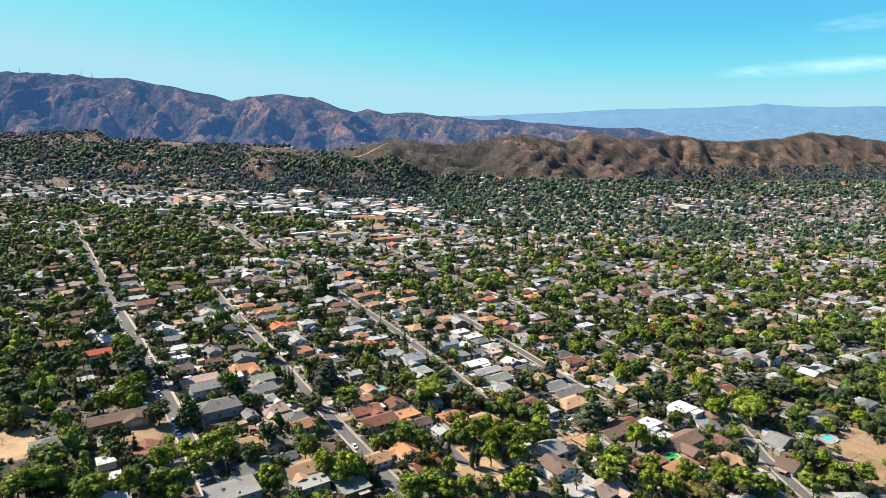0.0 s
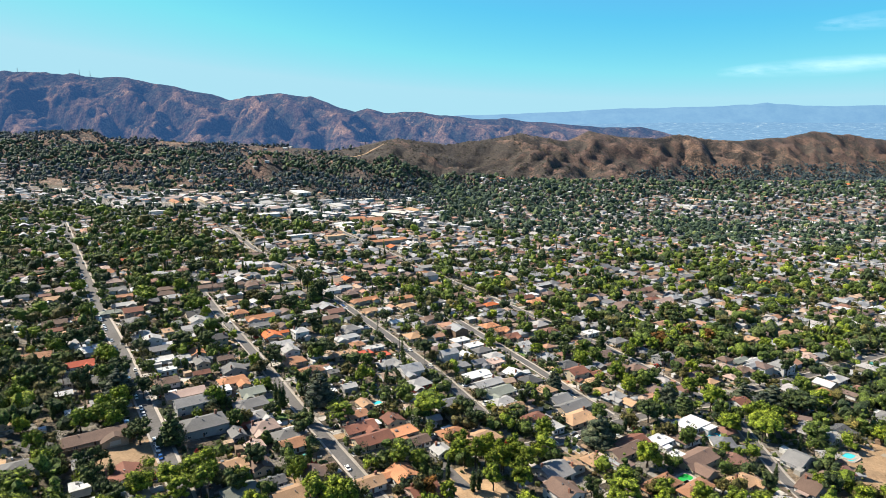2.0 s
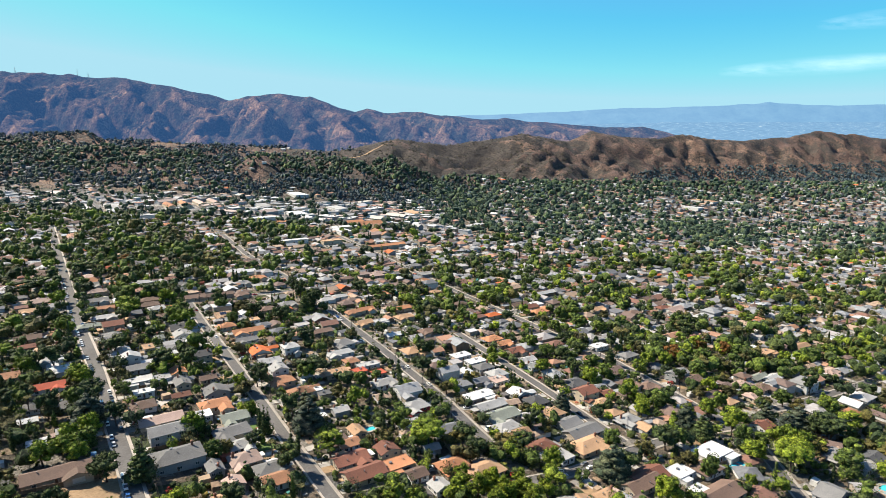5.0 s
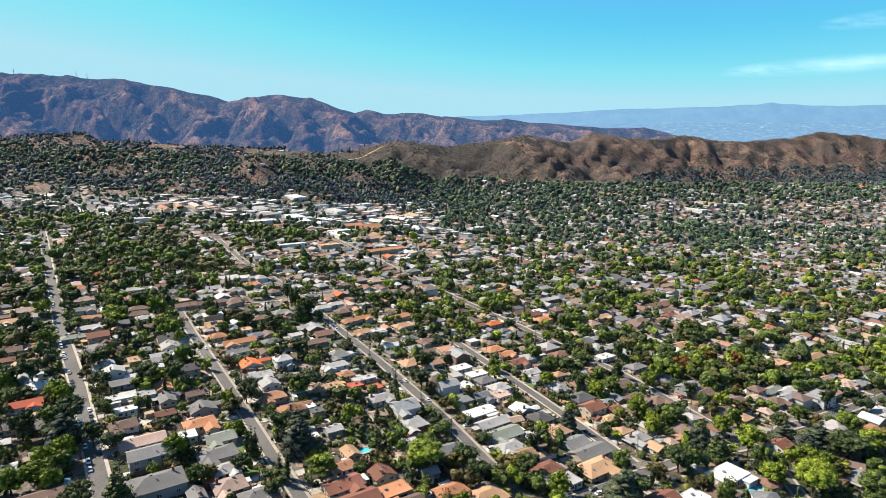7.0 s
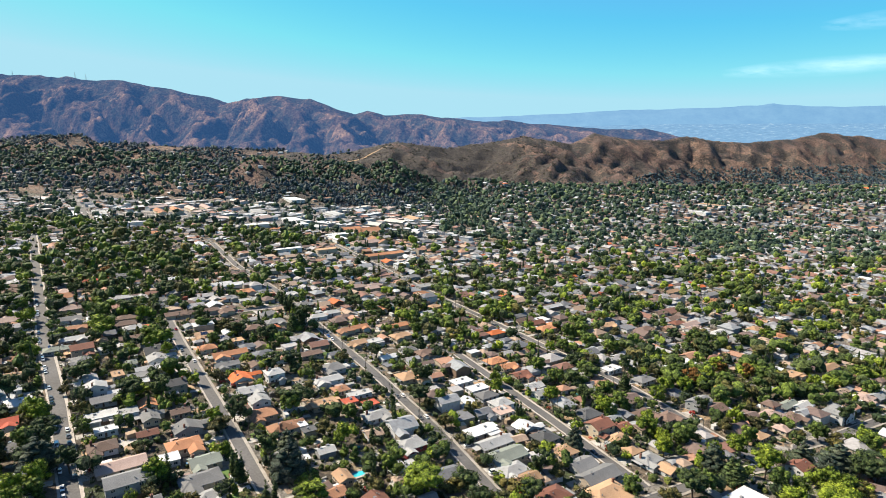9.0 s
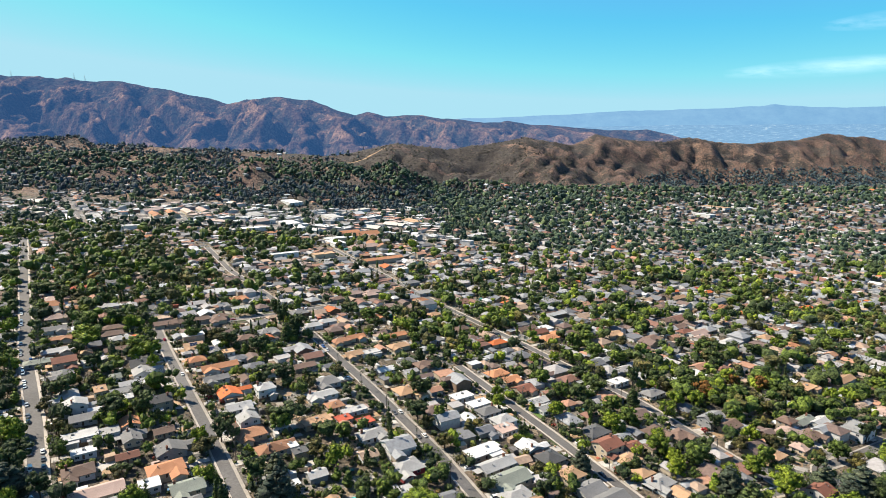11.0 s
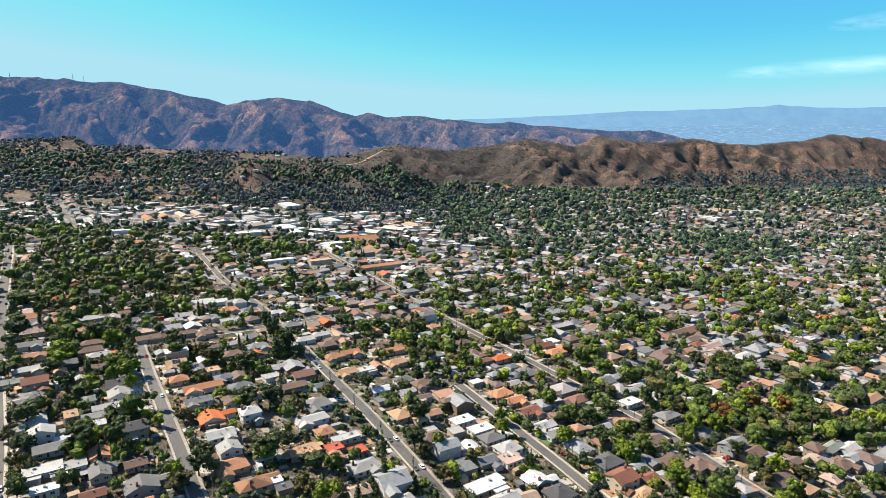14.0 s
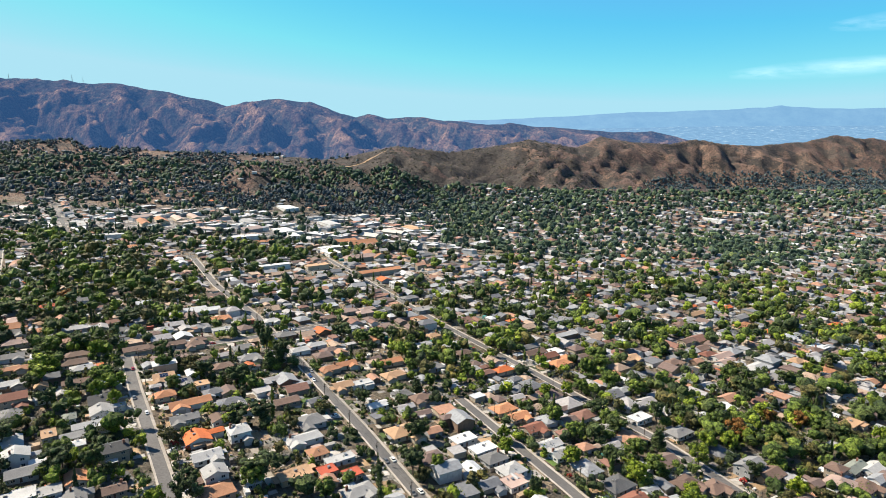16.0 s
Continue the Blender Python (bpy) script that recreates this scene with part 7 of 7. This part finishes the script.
def fence(x0, y0, x1, y1, mat, label, height=1.8):
    """Panels between posts, stepping down the slope."""
    a, b = Vector((x0, y0)), Vector((x1, y1))
    n = max(2, round((b - a).length / 4))
    root = new("fence")
    turn = math.degrees(math.atan2(b.y - a.y, b.x - a.x))
    root.matrix_world = pose(a.x, a.y, up(a.x, a.y), 0, 0, turn)
    step = (b - a).length / n
    panel = boxes("panel", [(0.06, -0.05, -0.4, step - 0.06, 0.05, height)], [mat])
    post = boxes("post", [(-0.07, -0.09, -0.6, 0.07, 0.09, height + 0.12)], [mat])
    for k in range(n + 1):
        p = a.lerp(b, k / n)
        dz = up(p.x, p.y) - up(a.x, a.y)
        part("post", post, root, at=pose(k * step, 0, dz))
        if k < n:
            part("panel", panel, root, at=pose(k * step, 0, dz))
    return tagged(root, label, "fence", "garden fences")


made = 0
for k, (x, y, w, d, turn) in enumerate(HOUSES):
    if made >= 50 or y > 520 or w * d < 80 or k % 2:
        continue
    c, s = math.cos(radians(turn)), math.sin(radians(turn))
    e = Vector((x, y)) + Vector((-s, c)) * (d / 2 + 2.2) * (1 if k % 4 else -1)
    p, q = e - Vector((c, s)) * w * 0.6, e + Vector((c, s)) * w * 0.6
    if road_gap(p.x, p.y) < 3 or road_gap(q.x, q.y) < 3:
        continue
    made += 1
    if k % 3:
        fence(p.x, p.y, q.x, q.y, M_FENCE, "weathered brown board fence between two yards")
    else:
        fence(p.x, p.y, q.x, q.y, M_BLOCK, "pale block wall between two yards")


def pool(x, y, w, d, turn, water, label):
    root = new("swimming_pool")
    root.matrix_world = pose(x, y, up(x, y) + 0.3, 0, 0, turn)
    rim, inner = [], []
    n = 20
    for k in range(n):
        a = 2 * math.pi * k / n
        e = (abs(math.cos(a)) ** 4 + abs(math.sin(a)) ** 4) ** -0.25
        inner.append((w / 2 * e * math.cos(a), d / 2 * e * math.sin(a)))
        rim.append(((w / 2 + 1.3) * e * math.cos(a), (d / 2 + 1.3) * e * math.sin(a)))
    verts = [(p, q, 0.12) for p, q in rim] + [(p, q, 0.12) for p, q in inner] + [(p, q, -0.8) for p, q in rim] + [(p, q, -0.3) for p, q in inner]
    faces = []
    for k in range(n):
        j = (k + 1) % n
        faces += [(k, j, n + j, n + k), (2 * n + k, 2 * n + j, j, k), (n + k, n + j, 3 * n + j, 3 * n + k)]
    part("deck", poly_mesh("deck", verts, faces, [M_CONCRETE]), root)
    part("water", poly_mesh("water", [(p, q, -0.05) for p, q in inner], [tuple(range(n))], [water]), root, "still clear pool water")
    return tagged(root, label, "swimming pool", "back-yard pools")


pool(147, 327, 7, 4, TURN, M_WATER, "blue back-yard swimming pool with a pale deck")
pool(116, 283, 8, 5, TURN, M_POND, "back-yard pool of bright green water")
pool(215, 314, 9, 6, TURN, M_WATER, "turquoise back-yard swimming pool with a pale deck")
pool(202, 360, 10, 5, TURN, M_WATER, "turquoise back-yard swimming pool with a pale deck")
pool(150, 329, 8, 4.5, TURN, M_WATER, "blue back-yard swimming pool with a pale deck")
pool(-37, 341, 6, 4, TURN, M_WATER, "small bright blue back-yard pool")
pool(216, 316, 8, 5, TURN, M_WATER, "turquoise back-yard swimming pool")
patch("dry_lot", -140, 269, 26, 26, TURN, M_DRY, "bare tan hillside lot of dry soil", 0.07)
patch("dry_lot", 17, 261, 22, 40, TURN, M_DRY, "dry golden grass slope", 0.07)
patch("dry_lot", 225, 302, 60, 34, TURN, M_DRY, "bare graded tan hillside", 0.07)
patch("dry_lot", 210, 276, 50, 30, TURN, M_DRY, "bare graded tan hillside", 0.07)
patch("dry_lot", -196, 252, 22, 30, TURN, M_DRY, "dusty dirt yard", 0.07)
patch("dry_lot", -211, 290, 20, 14, TURN, M_DRY, "dry golden grass slope", 0.07)


# ---------------------------------------------------------------- parked cars
def tube(sides, r, x0, x1):
    ang = [2 * math.pi * k / sides for k in range(sides)]
    verts = [(x, r * math.cos(a), r * math.sin(a)) for x in (x0, x1) for a in ang]
    faces = [(k, (k + 1) % sides, sides + (k + 1) % sides, sides + k) for k in range(sides)]
    return verts, faces + [tuple(range(sides))[::-1], tuple(range(sides, 2 * sides))]


def car_model(paint, van=False):
    """A parked car: body with sloping bonnet and boot, glazed cabin, roof, wheels and lamps."""
    root = new("van" if van else "car")
    L, W, H = (5.2, 1.95, 1.15) if van else (4.7, 1.82, 0.82)
    def loft(rings):
        verts, faces = [], []
        for x, wy, z0, z1 in rings:
            verts += [(x, -wy, z0), (x, wy, z0), (x, wy * 0.93, z1), (x, -wy * 0.93, z1)]
        for k in range(len(rings) - 1):
            o = 4 * k
            for i in range(4):
                j = (i + 1) % 4
                faces.append((o + i, o + j, o + 4 + j, o + 4 + i))
        return verts, faces + [(3, 2, 1, 0), tuple(4 * (len(rings) - 1) + i for i in range(4))]
    h = W / 2
    bv, bf = loft([(-L / 2, h * 0.86, 0.42, H * 0.8), (-L / 2 + 0.3, h, 0.3, H), (-0.2, h, 0.28, H + 0.04), (L / 2 - 0.9, h, 0.28, H - 0.02), (L / 2 - 0.2, h * 0.95, 0.3, H - 0.14), (L / 2, h * 0.82, 0.4, H - 0.3)])
    part("body", poly_mesh("body", bv, bf, [PAINT[paint]]), root)
    top = 2.0 if van else 1.42
    c0, c1 = (-L / 2 + 0.15, 1.4) if van else (-L / 2 + 0.7, 1.0)
    cv, cf = loft([(c0 - 0.1, h * 0.84, H - 0.05, H), (c0 + 0.45, h * 0.84, H - 0.05, top - 0.05), (c1 - 0.55, h * 0.84, H - 0.05, top - 0.03), (c1 + 0.35, h * 0.86, H - 0.05, H)])
    part("cabin_glass", poly_mesh("cabin_glass", cv, cf, [M_GLASS]), root, "dark tinted windows")
    part("roof", boxes("roof", [(c0 + 0.4, -h * 0.77, top - 0.07, c1 - 0.5, h * 0.77, top)], [PAINT[paint]]), root)
    wv, wf = tube(10, 0.33, -0.11, 0.11)
    rv, rf = tube(8, 0.2, -0.125, 0.125)
    wheel = poly_mesh("wheel", [(q, p, z) for p, q, z in wv], wf, [M_TYRE])
    rim = poly_mesh("rim", [(q, p, z) for p, q, z in rv], rf, [M_HUB])
    for sx in (-1, 1):
        for sy in (-1, 1):
            part("rim", rim, part("wheel", wheel, root, at=pose(sx * L * 0.31, sy * (h - 0.1), 0.33)), "metal rim")
    return tagged(root, f"{paint} {'van' if van else 'car'} parked at the kerb", "van" if van else "car", "cars parked along the streets")


CARS = {c: car_model(c) for c in ("white", "silver", "black", "gray", "red", "blue")}
CARS["van"] = car_model("white", True)
CAR_USED = set()


def park(kind, x, y, turn):
    # rest on the sloping street
    t = Vector((math.cos(radians(turn)), math.sin(radians(turn))))
    pitch = math.degrees(math.atan2(up(x + t.x, y + t.y) - up(x - t.x, y - t.y), 2))
    lean = math.degrees(math.atan2(up(x - t.y, y + t.x) - up(x + t.y, y - t.x), 2))
    m = pose(x, y, up(x, y) + 0.11, 0, 0, turn) @ pose(0, 0, 0, lean, -pitch, 0)
    if kind in CAR_USED:
        return copy_thing(CARS[kind], m)
    CAR_USED.add(kind)
    CARS[kind].matrix_world = m
    return CARS[kind]


crng = random.Random(5)
parked = 0
for k, line in enumerate(STREETS):
    half = 3.5 if k == 0 else 2.8 if k != 8 else 2.5
    if k > 8:
        continue
    for a, b in zip(line[:-1], line[1:]):
        a, b = Vector(a), Vector(b)
        d = (b - a).normalized()
        nrm = Vector((d.y, -d.x))
        ang = math.degrees(math.atan2(d.y, d.x))
        for j in range(int((b - a).length / 7.5)):
            for side in (-1, 1):
                busy = 0.42 if k == 0 and side < 0 else 0.11
                if crng.random() < busy and parked < 64:
                    p = a + d * (j * 7.5 + 4) + nrm * side * (half - 0.95)
                    if p.y > 620 or p.y < 215:
                        continue
                    others = [s for s in ROAD_SEGMENTS if s[0] != a and s[1] != b]
                    parked += 1
                    park(crng.choices(list(CARS), (34, 18, 14, 14, 6, 7, 7))[0], p.x, p.y, ang + (180 if side < 0 else 0))
for k, (x, y, w, d, turn) in enumerate(HOUSES):
    if y < 480 and w * d > 80 and crng.random() < 0.2 and parked < 86:
        gap, q, half = nearest_street(x, y)
        if q is None or not 9 < gap < 24:
            continue
        way = (Vector((x, y)) - q).normalized()
        off = Vector((-way.y, way.x)) * (w * 0.28 if k % 2 else -w * 0.28)
        p = q + way * (half + 5.4) + off
        parked += 1
        park(crng.choices(list(CARS), (34, 18, 14, 14, 6, 7, 7))[0], p.x, p.y, math.degrees(math.atan2(way.y, way.x)))


# ---------------------------------------------------------------- utility poles and wires
def pole_model():
    root = new("utility_pole")
    v, f = limb((0, 0, -1), (0, 0, 11.5), 0.17, 0.11, 8)
    part("shaft", np_mesh("shaft", v, f, [M_BARK]), root)
    arm_ = part("crossarm", boxes("crossarm", [(-1.3, -0.07, 10.7, 1.3, 0.07, 10.86)], [M_BARK]), root)
    part("crossarm", boxes("crossarm", [(-0.9, -0.07, 9.4, 0.9, 0.07, 9.54)], [M_BARK]), root)
    for x in (-1.2, -0.6, 0.6, 1.2):
        part("insulator", boxes("insulator", [(x - 0.05, -0.05, 10.86, x + 0.05, 0.05, 11.08)], [M_METAL]), arm_)
    v, f = limb((0.35, 0, 8.2), (0.35, 0, 9.2), 0.24, 0.24, 8)
    part("transformer", np_mesh("transformer", v, f, [M_METAL]), root)
    return tagged(root, "weathered wooden utility pole with crossarms and wires", "utility pole", "utility poles")


POLE = pole_model()
first = True
wires = []
for line, side in ((STREETS[0], 7.2), (STREETS[1], 6.2), (STREETS[3], -6.2), (STREETS[5], 6.2), (STREETS[6], -6.2)):
    prev = None
    reach = 0.0
    for a, b in zip(line[:-1], line[1:]):
        a, b = Vector(a), Vector(b)
        d = (b - a).normalized()
        ang = math.degrees(math.atan2(d.y, d.x)) + 90
        s = -reach
        while s + 38 <= (b - a).length:
            s += 38
            p = a + d * s + Vector((d.y, -d.x)) * side
            if p.y > 640:
                continue
            m = pose(p.x, p.y, up(p.x, p.y), 0, 0, ang)
            if first:
                POLE.matrix_world = m
                first = False
            else:
                copy_thing(POLE, m)
            ends = [m @ Vector((x, 0, 11.05)) for x in (-1.2, -0.6, 0.6, 1.2)]
            if prev:
                wires += list(zip(prev, ends))
            prev = ends
        reach = (b - a).length - s
cu = bpy.data.curves.new("overhead_wires", "CURVE")
cu.dimensions, cu.bevel_depth = "3D", 0.02
for p, q in wires:
    sp = cu.splines.new("POLY")
    sp.points.add(6)
    for k in range(7):
        u = k / 6
        c = p.lerp(q, u) - Vector((0, 0, 0.8 * 4 * u * (1 - u)))
        sp.points[k].co = (*c, 1)
cu.materials.append(M_TYRE)
tagged(new("overhead_wires", cu), "thin black overhead wires strung between poles", "wires", kind="structure")


# ---------------------------------------------------------------- masts on the far crest
def mast(x, y, h):
    root = new("radio_mast")
    gx, gy, Z = HEIGHTS["crest"]
    z = float(Z[bisect(gy, y) - 1, bisect(gx, x) - 1])
    root.matrix_world = pose(x, y, z)
    v, f = join([limb((sx * 1.6, sy * 1.6, -3), (0, 0, h), 0.5, 0.25, 4) for sx in (-1, 1) for sy in (-1, 1)])
    part("lattice", np_mesh("lattice", v, f, [M_METAL]), root)
    v, f = join([limb((-2, 0, h * u), (2, 0, h * u), 0.35, 0.35, 4) for u in (0.5, 0.75, 0.95)])
    part("antenna", np_mesh("antenna", v, f, [M_METAL]), root)
    tagged(root, "slim steel radio mast on the mountain crest", "radio mast", "masts on the crest")


mast(-2070, 3600, 34)
mast(-2010, 3600, 30)
mast(-2420, 3600, 30)


# ---------------------------------------------------------------- sheds, patio covers and clutter in the yards
M_CLUTTER = islands("yard_things", [(0.0, (0.7, 0.7, 0.69)), (0.25, (0.4, 0.39, 0.37)), (0.42, (0.5, 0.36, 0.24)), (0.58, (0.16, 0.15, 0.15)), (0.7, (0.3, 0.2, 0.13)), (0.82, (0.45, 0.12, 0.07)), (0.88, (0.08, 0.22, 0.4)), (0.92, (0.06, 0.3, 0.28)), (0.96, (0.62, 0.5, 0.36))])
M_PAVED = islands("yard_paving", [(0.0, (0.5, 0.47, 0.42)), (0.3, (0.36, 0.32, 0.27)), (0.5, (0.6, 0.57, 0.52)), (0.7, (0.4, 0.28, 0.19)), (0.85, (0.3, 0.28, 0.26))])
V_, F_ = [], []
for k in range(6500):
    y = math.sqrt(crng.uniform(215 ** 2, 900 ** 2))
    x = crng.uniform(-1, 1) * (0.74 * y + 40)
    w, d, h = crng.choice(((3.2, 2.4, 2.2), (4.5, 3.2, 2.5), (1.2, 0.8, 0.9), (2.0, 1.1, 0.7), (0.8, 0.8, 1.0), (5.5, 2.2, 2.4), (1.6, 1.6, 0.5)))
    if ((x - 222) / 105) ** 2 + ((y - 508) / 62) ** 2 < 1 or not is_free(x, y, max(w, d) * 0.5) or road_gap(x, y) < 3.2 + w * 0.5:
        continue
    occupy(x, y, w * 0.5)
    a = radians(TURN + crng.choice((0, 90)) + crng.uniform(-6, 6))
    c, s = math.cos(a), math.sin(a)
    z = up(x, y)
    o = len(V_)
    tilt = 0.3 if h > 2 else 0.0
    vs = [(p, q, t + (tilt if q > 0 and t > 0 else 0)) for p, q, t in box_verts(-w / 2, -d / 2, -0.5, w / 2, d / 2, h)]
    V_ += [(x + c * p - s * q, y + s * p + c * q, z + t) for p, q, t in vs]
    F_ += [tuple(o + i for i in f) for f in BOX_FACES]
tagged(new("yard_clutter", poly_mesh("yard_clutter", V_, F_, [M_CLUTTER])), "small sheds, patio covers and stored things in the yards", "clutter", kind="stuff")


V_, F_ = [], []
for k in range(3400):
    y = math.sqrt(crng.uniform(215 ** 2, 760 ** 2))
    x = crng.uniform(-1, 1) * (0.74 * y + 40)
    w, d = crng.uniform(3, 8), crng.uniform(2, 5)
    if ((x - 222) / 105) ** 2 + ((y - 508) / 62) ** 2 < 1 or y < 300 and x < -0.45 * y or not is_free(x, y, d * 0.35) or road_gap(x, y) < 3 + w * 0.5:
        continue
    a = radians(TURN + crng.choice((0, 90)))
    c, s = math.cos(a), math.sin(a)
    o = len(V_)
    for low in (-0.4, 0.1):
        for p, q in ((-w, -d), (w, -d), (w, d), (-w, d)):
            X_, Y_ = x + (c * p - s * q) / 2, y + (s * p + c * q) / 2
            V_.append((X_, Y_, up(X_, Y_) + low + 0.004 * (k % 9)))
    F_ += [tuple(o + i for i in f) for f in ((4, 5, 6, 7), (0, 1, 5, 4), (1, 2, 6, 5), (2, 3, 7, 6), (3, 0, 4, 7))]
tagged(new("paved_yards", poly_mesh("paved_yards", V_, F_, [M_PAVED])), "pale concrete and gravel yard paving between the houses", "paving", kind="stuff")


# ---------------------------------------------------------------- thin high cloud
def cirrus(x0, x1, z0, z1, thick, dense=1.0):
    m, n, l, b = material("cirrus_veil", 1.0)
    out = n["Material Output"]
    clear = n.new("ShaderNodeBsdfTransparent")
    # the cloud's sunlit pale tone is put in as emission
    glow = n.new("ShaderNodeEmission")
    glow.inputs["Color"].default_value = (0.6, 0.69, 0.74, 1)
    t = noise_tex(n, l, 0.004, 6.0, 0.6, stretch=(0.35, 1.0, 1.8))
    g = noise_tex(n, l, 0.0011, 2.0, 0.5, stretch=(0.6, 1.0, 1.6))
    r = ramp(n, [(0.36, (0, 0, 0)), (0.75, (0.24 * dense,) * 3)])
    l.new(t.outputs["Fac"], r.inputs[0])
    r2 = ramp(n, [(0.12, (0, 0, 0)), (0.42, (1, 1, 1))])
    l.new(g.outputs["Fac"], r2.inputs[0])
    thin = n.new("ShaderNodeAttribute")
    thin.attribute_name = "thin"
    fac = mix(n, l, 1.0, mix(n, l, 1.0, r.outputs[0], r2.outputs[0], "MULTIPLY"), thin.outputs["Color"], "MULTIPLY")
    blend = n.new("ShaderNodeMixShader")
    l.new(fac, blend.inputs[0])
    l.new(clear.outputs[0], blend.inputs[1])
    l.new(glow.outputs[0], blend.inputs[2])
    l.new(blend.outputs[0], out.inputs[0])
    verts, faces, full = [], [], []
    for k in range(41):
        u = k / 40
        x, c = x0 + (x1 - x0) * u, z0 + (z1 - z0) * u
        w = 5 + 0.5 * thick * math.sin(math.pi * min(1, u * 0.8 + 0.12))
        for j in range(7):
            v = j / 6
            verts.append((x, 4850 + 50 * v, c + (2 * v - 1) * w))
            full.append(math.sin(math.pi * v) ** 1.5 * math.sin(math.pi * min(0.5, u * 4 + 0.02)) * (1 if u < 0.2 else 0.75))
            if k and j:
                o = 7 * k + j
                faces.append((o - 8, o - 1, o, o - 7))
    ob = new("backdrop_cloud", poly_mesh("backdrop_cloud", verts, faces, [m]))
    ob.data.attributes.new("thin", "FLOAT", "POINT").data.foreach_set("value", full)
    ob.visible_shadow = False
    tagged(ob, "thin pale streak of high cirrus cloud", "cloud", kind="structure")


cirrus(2080, 3900, 590, 720, 150, 2.3)
cirrus(2780, 4000, 930, 1060, 150, 1.7)
